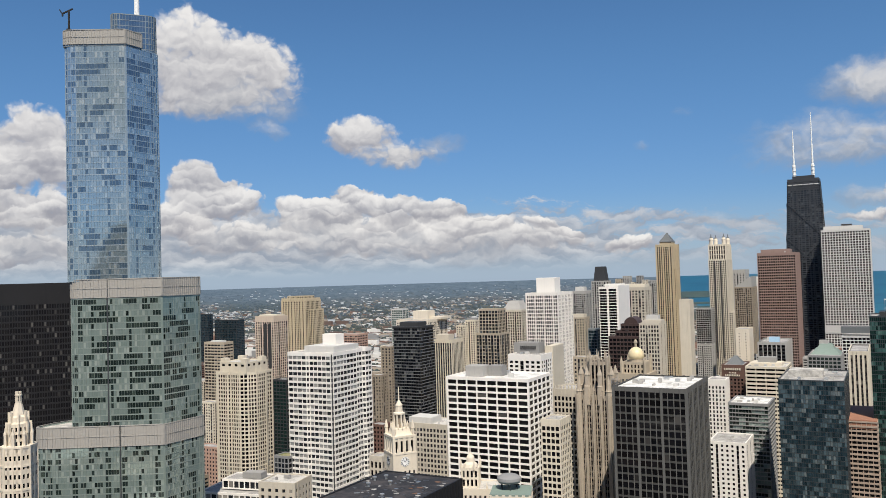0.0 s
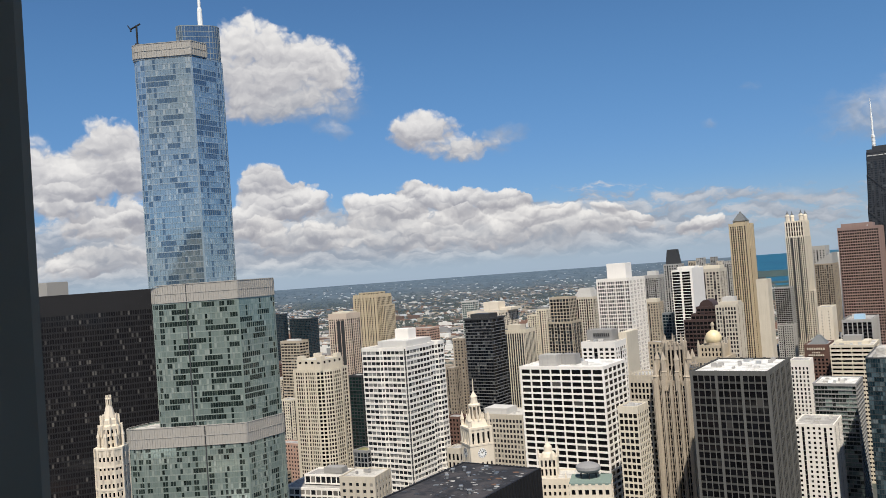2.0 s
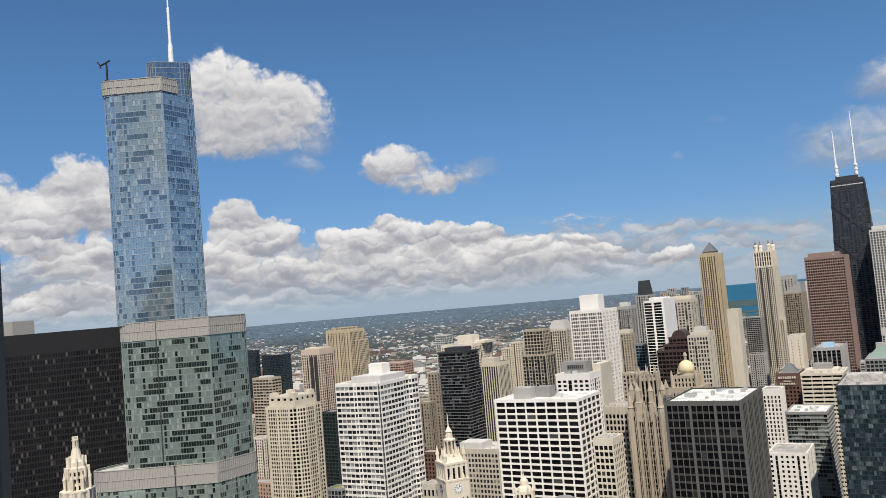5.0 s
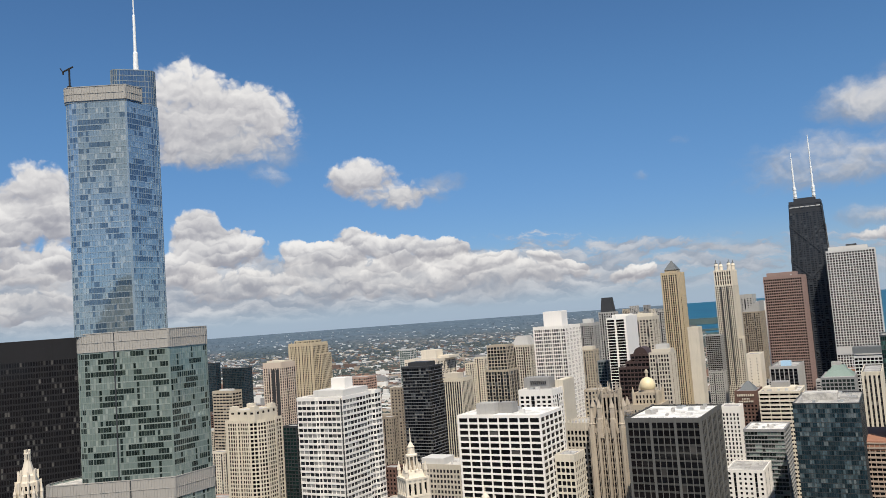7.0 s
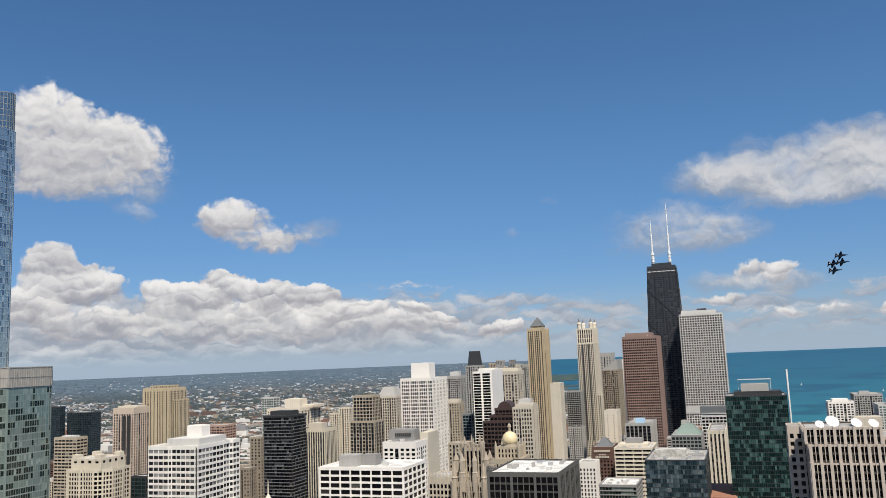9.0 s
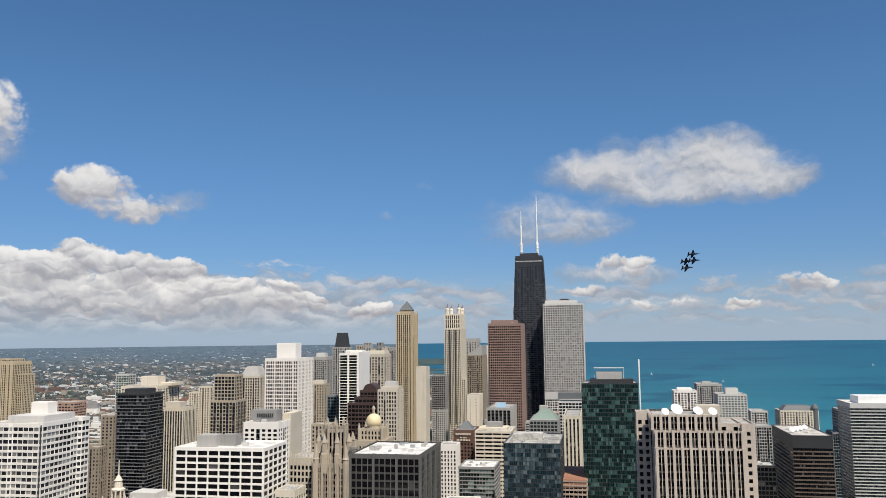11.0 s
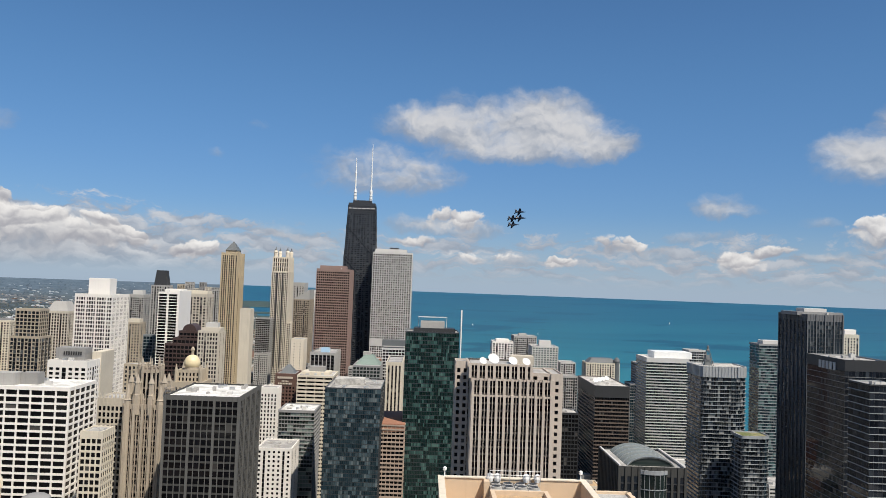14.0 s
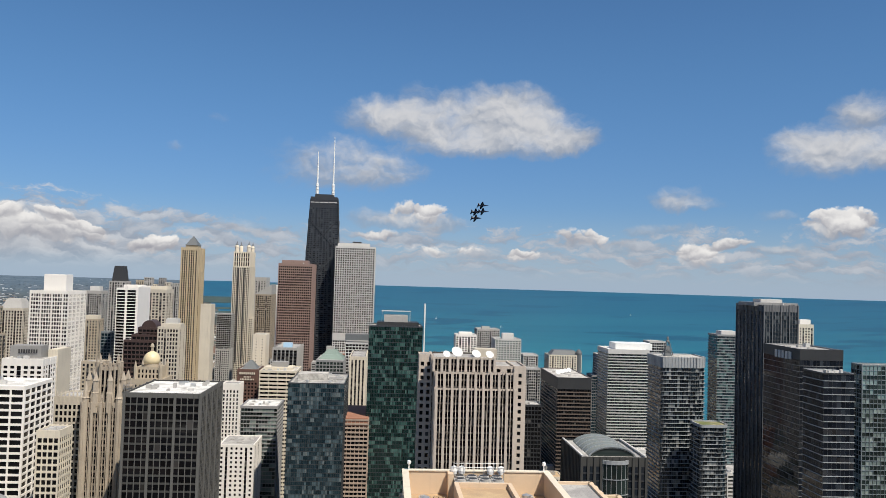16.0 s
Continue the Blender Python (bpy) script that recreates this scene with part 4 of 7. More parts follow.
crown = tower("apartment_tower", "grey stone tower under a dark tapered crown", "apartment tower", -358.6, 1107.7, 20.4, 23.4, 189.6, 0.0, 3.4, 3.6, 1.4, 1.2, MIDGREY, CLEAR, slots=(4, 1))
stripe = tower("apartment_tower", "white tower with black striped balcony bays", "apartment tower", -265.5, 862.1, 19.9, 40.0, 185.6, 0.0, 3.0, 20.0, 0.6, 0.6, WHITE, DARKGLASS, pout=0.3, sout=0.5, head=2, panes=20)
tanF = tower("apartment_tower", "tan stone tower with a green glass bay", "apartment tower", -257.9, 932.2, 22.3, 29.7, 183.5, 0.0, 3.2, 3.6, 1.4, 1.2, LIMESTONE, HOMEGLASS, head=4, slots=(3, 1))
farG = tower("apartment_tower", "distant grey apartment tower", "apartment tower", -398.6, 1564.5, 15.1, 26.0, 178.9, 0.0, 3.2, 3.6, 1.2, 1.2, MIDGREY, CLEAR, slots=(4, 1))
brick = tower("office_tower", "dark red brick tower stepping up to an arched top", "office tower", -206.1, 706.1, 26.1, 25.5, 145.3, 0.0, 3.6, 3.2, 0.5, 1.2, SHADEBRICK, DARKGLASS, panes=40, sout=0.5)
fine = tower("office_tower", "pale stone stepped tower with fine vertical piers", "office tower", -179.5, 690.2, 16.2, 23.0, 157.9, 0.0, 3.5, 2.4, 0.8, 1.1, LIMESTONE, CLEAR, panes=60, pout=0.5, slots=(5, 2))
wslab = tower("apartment_tower", "narrow blank white concrete slab", "apartment tower", -226.3, 1036.0, 12.0, 22.0, 164.6, 0.0, 3.2, 7, 6.2, 2.4, CREAM, HOMEGLASS, head=4)
grayN = tower("apartment_tower", "dark grey tower behind its pale neighbour", "apartment tower", -292.6, 1489.1, 25.2, 30.9, 132.3, 0.0, 3.3, 3.5, 0.5, 1.0, GREY, DARKGLASS)
tanG = tower("apartment_tower", "grey-brown concrete tower with blank walls", "apartment tower", -255.3, 1656.4, 21.6, 49.1, 198.9, 0.0, 3.2, 5, 3.0, 1.6, MIDGREY, CLEAR, head=8, slots=(3, 1))
slant = tower("apartment_tower", "grey concrete tower with a slanted roof", "apartment tower", -196.3, 1313.0, 24.3, 52.3, 173.0, 0.0, 3.2, 3.0, 0.9, 1.2, TANDARK, CLEAR, slots=(4, 1))
whN = tower("apartment_tower", "distant white apartment tower", "apartment tower", -210.1, 1504.0, 11.1, 36.0, 185.9, 0.0, 3.2, 3.4, 1.3, 1.2, WHITE, HOMEGLASS, slots=(4, 1))
oly = tower("office_tower", "rose granite tower with small square windows", "office tower", -128.2, 1145.0, 45.2, 60.0, 220.3, 0.0, 3.5, 2.6, 0.7, 1.4, PINK, DARKGLASS, head=4, panes=200)
wtp = tower("apartment_tower", "pale marble tower with a fine window grid", "apartment tower", -58.4, 1399.8, 66.1, 60.0, 256.0, 0.0, 3.9, 3.9, 1.2, 1.2, PALE, DARKGLASS, head=3, panes=140, roof=ROOFPALE)
wblock = tower("apartment_tower", "blank white concrete tower", "apartment tower", -146.0, 954.0, 13.6, 28.5, 135.0, 0.0, 3.2, 7, 5.5, 2.2, OFFWHITE, HOMEGLASS, head=5)
greyP = tower("office_tower", "grey block with pale piers and a flat roof", "office tower", -110.6, 923.4, 26.1, 57.4, 124.6, 0.0, 3.6, 4.2, 0.9, 1.2, CHARCOAL, DARKGLASS, head=3, pout=0.8, pier_mat=MIDGREY)
tanBand = tower("parking_tower", "beige concrete block with horizontal slots", "office tower", -99.4, 777.1, 32.4, 43.3, 115.2, 0.0, 3.5, 8, 0.6, 1.9, CREAM, DARKGLASS, sout=0.6, head=2, panes=40, roof=ROOFPALE)
green = tower("hospital_block", "grey stone block under stepped green copper roofs", "office block", -58.8, 878.8, 28.3, 60.0, 116.5, 0.0, 3.6, 3.4, 0.7, 1.1, STONEGREY, RIVERDARK)
twinT = tower("hotel_tower", "beige tower of slender vertical shafts", "hotel tower", -24.6, 729.7, 12.6, 60.0, 135.3, 0.0, 3.3, 3.1, 1.7, 1.0, BRONZE, HOMEGLASS, head=3, pout=0.9, panes=40, pier_mat=CREAM)
blue = tower("glass_tower", "steel blue curtain-wall tower with rippling reflections", "glass tower", -47.3, 589.3, 38.1, 60.0, 130.0, 0.0, 2.9, 1.3, 0.06, 0.35, DARKMULL, NAVYGLASS, pout=0.12, sout=0.1, head=0.8, panes=280, alt=(NAVYGLINT, 0.42, 3), units=16)
redB = tower("apartment_block", "brick block with red top and balcony bands", "apartment block", -20.9, 619.9, 17.9, 60.0, 100.7, 0.0, 3.0, 3.2, 0.4, 1.2, ROSEBAND, DARKGLASS, sout=0.7, head=1)
whLow = tower("office_block", "white block with dark window shafts beside a green roof", "office block", -105.3, 610.5, 24.3, 35.3, 80.6, 0.0, 3.3, 3.4, 1.9, 1.6, WHITE, DARKGLASS, head=2, panes=70, slots=(4, 1))
greenG = tower("apartment_tower", "grey and green glass tower with white roof", "apartment tower", -98.2, 662.9, 27.7, 36.0, 100.2, 0.0, 3.1, 2.4, 0.12, 0.75, STONEGREY, RIVERDARK, panes=110, sout=0.7, roof=ROOFWHITE, alt=(RIVERGLASS, 0.45, 4))
whStep = tower("office_block", "white stepped office block", "office block", -138.2, 748.1, 14.8, 19.2, 104.9, 0.0, 3.5, 3.2, 1.5, 1.2, WHITE, CLEAR, head=6)
eq = tower("office_tower", "grey granite office tower with paired dark windows", "office tower", -115.0, 456.0, 38.5, 53.2, 139.9, 0.0, 4.0, 3.3, 0.4, 1.05, DARKOLIVE, DARKGLASS, head=2.5, pout=0.35, sout=0.2, panes=200, roof=ROOFWHITE, major=(4, 1.3, 0.75), units=14, pier_mat=OLIVEPALE)
dark = tower("glass_tower", "black-green glass tower with a thin white blade", "glass tower", 6.1, 616.4, 39.6, 34.0, 168.1, 0.0, 2.9, 1.15, 0.06, 0.35, DARKMULL, DEEPGREEN, pout=0.1, sout=0.08, head=1.0, panes=290, alt=(TEALPALE, 0.34, 3))


def ribbed_tower(x, y):
    """Limestone office tower: ribbed front stepping back in tiers, a plain east shoulder and a set-back west wing."""
    t = thing("office_tower", x, y, 0, "limestone office tower with deep vertical ribs and stepped tiers", "office tower")
    ribs = dict(fl=3.8, bay=2.08, pier=0.34, span=0.95, wall=RIBSPAN, glass=DARKGLASS, head=1.0, pout=0.55, sout=0.1, major=(2, 1.4, 1.15), pier_mat=ROSESTONE)
    for x0, x1, y0, z0, z1, n in ((-24.6, 17.1, -17.0, 0, 145.6, 150), (-24.6, 17.1, -15.4, 145.6, 153.9, 20), (-26.2, 5.9, -13.6, 153.9, 161.6, 16)):
        shell(t, [(x0, y0), (x1, y0), (x1, 16.8), (x0, 16.8)], z0, z1, panes=n, roof=ROOFGREY, **ribs)
    plain_ = dict(fl=3.8, wall=ROSESTONE, glass=DARKGLASS, head=4, pout=0.2, sout=0.14, roof=ROOFGREY)
    shell(t, [(17.2, -14.6), (23.2, -14.6), (23.2, 16.7), (17.2, 16.7)], 0, 157.6, bay=6.0, pier=4.2, span=1.9, panes=40, **plain_)
    shell(t, [(5.9, -13.0), (17.2, -13.0), (17.2, 16.6), (5.9, 16.6)], 153.9, 157.5, bay=5.0, pier=3.6, span=1.9, **plain_)
    shell(t, [(-33.4, 1.0), (-26.4, 1.0), (-26.4, 16.4), (-33.4, 16.4)], 0, 161.4, bay=3.5, pier=1.7, span=1.7, panes=40, **plain_)
    shell(t, [(-26.4, 6.0), (-24.5, 6.0), (-24.5, 16.3), (-26.4, 16.3)], 0, 153.9, bay=2.0, pier=0.4, span=1.0, **plain_)
    return t


nbc = ribbed_tower(51.4, 446.0)
far1 = tower("apartment_tower", "white apartment tower near the lake", "apartment tower", 111.6, 1160.9, 29.0, 30.0, 127.2, 0.0, 3.1, 4, 1.4, 1.2, WHITE, HOMEGLASS, head=3, slots=(3, 1))
far2 = tower("apartment_tower", "grey gridded lakeside slab", "apartment tower", 155.3, 1262.3, 34.2, 40.0, 130.4, 0.0, 3.0, 3.2, 0.9, 1.2, MIDGREY, CLEAR, head=3, slots=(5, 1))
far3 = tower("apartment_tower", "pale lakeside tower with a dark top floor", "apartment tower", 163.6, 1110.2, 34.7, 40.0, 126.1, 0.0, 3.0, 3.8, 1.2, 1.2, PALE, GREENGLASS, head=2)
far4 = tower("apartment_tower", "grey lakeside apartment block with flat roof", "apartment tower", 202.8, 1150.7, 20.1, 34.0, 101.8, 0.0, 3.2, 3.4, 0.8, 1.3, PALE, CLEAR, slots=(4, 1))
far5 = tower("apartment_tower", "cream stone tower with a rounded grey crown", "apartment tower", 261.5, 1193.2, 47.8, 34.0, 99.0, 0.0, 3.2, 3.6, 1.6, 1.3, CREAM, CLEAR, slots=(4, 1))
black = tower("office_tower", "black steel office tower with a blank top band", "office tower", 194.9, 877.5, 35.0, 92.4, 106.1, 0.0, 3.7, 1.7, 0.08, 1.3, RUSSET, DARKGLASS, head=12, pout=0.15, sout=0.45, panes=60, roof=ROOFPALE, pier_mat=CHARCOAL)
bandW = tower("apartment_tower", "pale green glass tower with white floor bands", "apartment tower", 262.4, 889.4, 44.4, 44.0, 133.7, 0.0, 3.1, 1.9, 0, 1.0, PALE, RIVERDARK, sout=0.6, head=5, panes=160, alt=(SMOKEGLASS, 0.5, 4), roof=ROOFWHITE)
bandW2 = tower("apartment_tower", "grey glass tower with floor bands", "apartment tower", 261.9, 981.5, 10.4, 30.0, 118.8, 0.0, 3.1, 3.2, 0.3, 1.1, MIDGREY, SMOKEGLASS)
glassR = tower("apartment_tower", "blue-green glass tower with balcony bands", "apartment tower", 377.0, 889.6, 23.2, 25.4, 152.1, 0.0, 3.1, 2.2, 0, 0.8, STONEGREY, SMOKEGLASS, sout=0.7, head=2, alt=(GREENGLASS, 0.35, 3))
river = tower("apartment_tower", "dark grey tower with tall piers and window shafts", "apartment tower", 297.2, 619.7, 26.5, 47.8, 191.2, 0.0, 3.1, 2.2, 0.3, 0.5, CHARCOAL, SMOKEGLASS, pout=0.3, sout=0.1, head=5, panes=120, major=(3, 0.75, 0.7), pier_mat=DARKGREY)
tanR = tower("apartment_tower", "tan concrete tower with a white top", "apartment tower", 471.5, 901.2, 16.5, 30.0, 165.3, 0.0, 3.1, 3.6, 1.3, 1.3, CREAM, HOMEGLASS, head=4, slots=(3, 1))
bandR = tower("apartment_tower", "dark tower with pale floor bands", "apartment tower", 299.2, 551.2, 17.1, 7.0, 159.8, 0.0, 3.1, 4, 0.1, 0.5, FLOORLINE, BLACKGLASS, sout=0.8, head=1)
loews = tower("hotel_tower", "black glass hotel tower with a roof sign", "hotel tower", 235.0, 446.2, 24.0, 42.2, 171.0, 0.0, 3.2, 1.8, 0.06, 0.22, STONEGREY, BLACKGLASS, pout=0.08, sout=0.2, head=6, panes=160, pier_mat=CHARCOAL)
blackR = tower("glass_tower", "black glass tower with thin white floor lines", "glass tower", 221.6, 394.2, 15.5, 19.4, 162.7, 0.0, 3.3, 2.2, 0.05, 0.35, FLOORLINE, BLACKGLASS, sout=0.4, pout=0.06, head=0.8, pier_mat=CHARCOAL, panes=160)
greenR = tower("glass_tower", "pale green glass tower with balconies", "glass tower", 325.6, 518.8, 28.6, 11.7, 155.6, 0.0, 3.1, 2.6, 0.15, 0.45, MULLION, RIVERDARK, sout=0.4, head=1, alt=(RIVERGLASS, 0.35, 3))
aller = tower("hotel_tower", "dark red brick hotel with sign bars under its pitched roof", "hotel tower", -134.2, 817.0, 19.3, 34.0, 111.0, 0.0, 3.4, 3.0, 1.4, 1.5, BRICK, DARKGLASS, head=13, panes=30)
brownL = tower("apartment_block", "dark red brick apartment block beside the clock tower", "apartment block", -359.5, 539.6, 12.3, 12.0, 87.2, 0.0, 3.3, 3.0, 1.4, 1.4, BRICK, DARKGLASS)
tanLow = tower("stone_block", "pale stone block with tall arched bays", "office block", -315.2, 472.2, 9.8, 12.0, 80.0, 0.0, 6.0, 3.6, 1.5, 1.6, LIMESTONE, DARKGLASS, head=4)
whiteL = tower("apartment_block", "pale tan apartment block between glass towers", "apartment block", -645.4, 641.6, 16.5, 12.0, 75.5, 0.0, 3.1, 3.2, 1.3, 1.3, CREAM, HOMEGLASS, slots=(3, 1))
greenLow = tower("glass_block", "dark glass block with a planted roof", "office block", -406.0, 480.2, 13.1, 12.0, 71.1, 0.0, 3.8, 3.6, 0.5, 0.8, STONEGREY, SMOKEGLASS, roof=ROOFGREEN)
lowL = tower("brick_block", "low pink brick block with flat roof", "office block", -547.7, 545.3, 24.5, 12.0, 54.5, 0.0, 3.6, 3.6, 1.6, 1.6, PINKBRICK, CLEAR)
mid1 = tower("office_tower", "grey office tower behind the ribbed tower", "office tower", 178.8, 998.5, 18.9, 26.0, 98.4, 0.0, 3.4, 2.8, 0.6, 1.1, MIDGREY, SMOKEGLASS, slots=(4, 1))
mid2 = tower("office_tower", "dark office block with a white roof house", "office tower", 126.4, 701.8, 14.2, 24.0, 98.7, 0.0, 3.6, 2.8, 0.4, 0.9, CHARCOAL, DARKGLASS, roof=ROOFPALE, units=4)
gr1 = tower("glass_tower", "blue-grey glass tower with flat roof", "glass tower", 254.3, 981.6, 11.1, 26.0, 93.9, 0.0, 3.4, 2.4, 0.15, 0.6, STONEGREY, NAVYGLASS)
white9 = tower("apartment_tower", "white gridded tower with a slate roof house", "apartment tower", -33.1, 912.8, 24.8, 26.0, 131.6, 0.0, 3.3, 3.6, 0.6, 1.0, PALE, DARKGLASS)
greyTop2 = tower("glass_tower", "pale glass tower behind the rounded one", "glass tower", 338.6, 1010.3, 20.3, 26.0, 134.5, 0.0, 3.2, 2.8, 0.3, 0.9, PALE, SMOKEGLASS)

# cluster of apartment towers far up the shore
for x_, w_, h_, wall_ in ((-688.2, 19.7, 180.6, TAN), (-666.4, 19.8, 188.4, MIDGREY), (-647.4, 9.3, 170.2, CREAM), (-629.6, 14.0, 188.5, GREY), (-613.2, 12.9, 176.0, LIMESTONE), (-592.1, 22.2, 174.7, MIDGREY), (-706.4, 8.7, 167.2, PALE)):
    tower("apartment_tower", "distant lakeside apartment tower of %s" % wall_.name.replace("_", " "), "apartment tower", x_, 2300.0, w_, 24.0, h_, 0.0, 3.4, 4.5, 1.6, 1.5, wall_, CLEAR, group="far shore towers")

# ---------------------------------------------------------------- landmark towers
def tapered_tower(x, y, w, d, h, turn):
    """The tall black tower: tapering, cross-braced, two masts."""
    t = thing("braced_skyscraper", x, y, 0, "black tapered skyscraper with crossed braces and two white masts", "skyscraper")
    k0 = 1.0 + 0.62      # the foot is this much wider
    def at(z):
        return k0 + (1.0 - k0) * z / h
    core, win, steel = Solid(), Solid(), Solid()
    foot, top = rect(w * k0, d * k0, turn), rect(w, d, turn)
    core.prism(foot, 0, h, top)
    fl = 3.44 * 1.0
    nf = int(h // fl)
    for i in range(4):
        for a in range(nf):
            z = a * fl
            p, q = Vector(rect(w * at(z), d * at(z), turn)[i]), Vector(rect(w * at(z), d * at(z), turn)[(i + 1) % 4])
            u = q - p
            ln = u.length
            u /= ln
            n = Vector((u.y, -u.x))
            steel.strip(p, u, n, 0, ln, -0.4, 0.35, z, z + 1.35)
            m = 10
            if a < nf - 5:
                for j in range(m):
                    win.pane(p, u, n, ln * j / m + 0.9, ln * (j + 1) / m - 0.9, 0.12, z + 1.4, z + fl - 0.05)
        # columns and braces on each side
        for j in range(7):
            f = j / 6
            a0, a1 = Vector(foot[i]).lerp(Vector(foot[(i + 1) % 4]), f), Vector(top[i]).lerp(Vector(top[(i + 1) % 4]), f)
            steel.rod((*a0, 0), (*a1, h - 4), 0.85, None, 4)
        bands = (0, 0.19, 0.37, 0.545, 0.72, 0.885)
        for z0, z1 in zip(bands, bands[1:]):
            r0, r1 = rect(w * at(z0 * h), d * at(z0 * h), turn), rect(w * at(z1 * h), d * at(z1 * h), turn)
            for a, b in ((0, 1), (1, 0)):
                p, q = Vector(r0[(i + a) % 4]), Vector(r1[(i + b) % 4])
                n = (Vector(r0[i]) + Vector(r0[(i + 1) % 4])).normalized() * 0.5
                steel.rod((p.x + n.x, p.y + n.y, z0 * h), (q.x + n.x, q.y + n.y, z1 * h), 0.95, None, 4)
    part("core", core, UMBER, t)
    part("steel_frame", steel, UMBER, t, "black steel frame with crossed braces")
    part("glazing", win, SMOKEGLASS, t, "", "stuff")
    s = Solid()
    for i in range(4):
        p, q = Vector(top[i]), Vector(top[(i + 1) % 4])
        u = (q - p)
        ln = u.length
        u /= ln
        s.strip(p, u, Vector((u.y, -u.x)), 0, ln, 0.3, 0.6, h - 10.5, h - 8.6)
    part("light_band", s, PALE, t, "pale band below the roof")
    block(t, "penthouse", 0, 0, w * 0.7, d * 0.6, h, h + 5, UMBER, turn)
    for side, tip in ((-1, 82), (1, 108)):
        m = Solid()
        mx = side * w * 0.30
        m.turned(((2.6, h + 2), (2.6, h + 24), (1.5, h + 25), (1.4, h + 55), (1.0, h + 56), (0.9, h + tip * 0.86), (0.4, h + tip)), (mx, 0), 8)
        for z in (8, 14, 20):
            m.turned(((2.0, h + z), (3.2, h + z + 0.3), (3.2, h + z + 1.2), (2.0, h + z + 1.5)), (mx, 0), 8)
        part("antenna_mast", m, DISHWHITE, t, "white and grey antenna mast")


tapered_tower(-117.6, 1430.9, 46.5, 34.0, 342.6, 0.0)


def pyramid_tower(x, y, w, d, h, turn):
    t = thing("hotel_tower", x, y, 0, "golden stone tower with a green pyramid roof", "hotel tower")
    shell(t, rect(w, d, turn), 0, h, 3.4, 3.2, 1.1, 1.0, TANDARK, DARKGLASS, pout=0.8, head=4, panes=80, pier_mat=GOLDSTONE, major=(3, 2.0, 1.2))
    shell(t, rect(w * 1.22, d * 0.6, turn), 0, h * 0.86, 3.4, 3.0, 1.0, 1.1, GOLDSTONE, DARKGLASS, pout=0.5, head=4)
    s = Solid()
    s.prism(rect(w * 0.78, d * 0.5, turn), h - 1, h + 4)
    part("attic", s, GOLDSTONE, t)
    s = Solid()
    s.prism(rect(w * 0.82, d * 0.55, turn), h + 4, h + 15, rect(w * 0.22, d * 0.14, turn))
    s.prism(rect(w * 0.18, d * 0.1, turn), h + 15, h + 18, rect(w * 0.05, d * 0.03, turn))
    part("pyramid_roof", s, SLATE, t, "grey-green metal pyramid roof")


pyramid_tower(-296.0, 1240.2, 22.7, 44.1, 240.6, 0.0)


def lantern_tower(x, y, w, d, h, turn):
    t = thing("office_tower", x, y, 0, "pale limestone tower with four roof lanterns", "office tower")
    shell(t, rect(w, d, turn), 0, h - 28, 3.6, 3.0, 1.3, 1.1, LIMESTONE, DARKGLASS, pout=0.6, head=2, panes=60)
    for sx in (-0.17, 0.17):
        strip_ = Solid()
        strip_.box(-1.3, 1.3, -0.5, 0.5, 40, h - 30, turn, (sx * w, -d / 2 - 0.6))
        part("window_shaft", strip_, CHARCOAL, t, "dark upright window shaft")
    shell(t, rect(w * 0.94, d * 0.94, turn), h - 28, h, 9, 4.0, 1.8, 1.5, OFFWHITE, DARKGLASS, pout=1.0, head=3)
    shell(t, rect(w * 1.5, d * 1.2, turn, (0.0, 8.0)), 0, h * 0.5, 3.6, 3.2, 1.2, 1.2, LIMESTONE, CLEAR)
    for sx in (-1, 1):
        for sy in (-1, 1):
            s = Solid()
            a = (sx * w * 0.36, sy * d * 0.36)
            s.turned(((3.6, h - 0.5), (3.6, h + 8), (4.0, h + 8.3), (4.0, h + 9), (2.6, h + 12.5), (0.8, h + 15), (0.2, h + 19)), a, 8, 0.39)
            lan = part("lantern", s, OFFWHITE, t)
            g = Solid()
            g.turned(((2.7, h + 9.05), (2.75, h + 12.6), (0.95, h + 15.2), (0.3, h + 19.2)), a, 8, 0.39)
            part("lantern_cap", g, SLATE, lan, "dark lantern cap")


lantern_tower(-274.5, 1552.8, 30.6, 59.4, 246.0, 0.0)


def round_tower(x, y, w, d, h, turn, label, glass, wall, span, lobe=None, panes=100):
    t = thing("apartment_tower", x, y, 0, label, "apartment tower")
    shell(t, rounded(rect(w, d, turn), [2.0, min(w, d) * 0.42, 3.0, 3.0], 7), 0, h, 3.0, 1.7, 0, span, wall, glass, sout=0.75, alt=(STREAKGLASS, 0.12, 2), rhythm=(9, (2, 6), 0.6), head=8 if lobe is None else 2, panes=panes, roof=ROOFPALE if lobe is None else ROOFGREEN)
    return t


greyC = round_tower(227.6, 622.3, 37.0, 34.8, 149.3, 0.0, "grey glass apartment tower with rounded balcony edges", SMOKEGLASS, FLOORLINE, 0.34)
greyC2 = round_tower(237.4, 581.4, 21.3, 19.5, 104.3, 0.0, "lower rounded glass apartment tower with planted roof", SMOKEGLASS, FLOORLINE, 0.34, lobe=1)


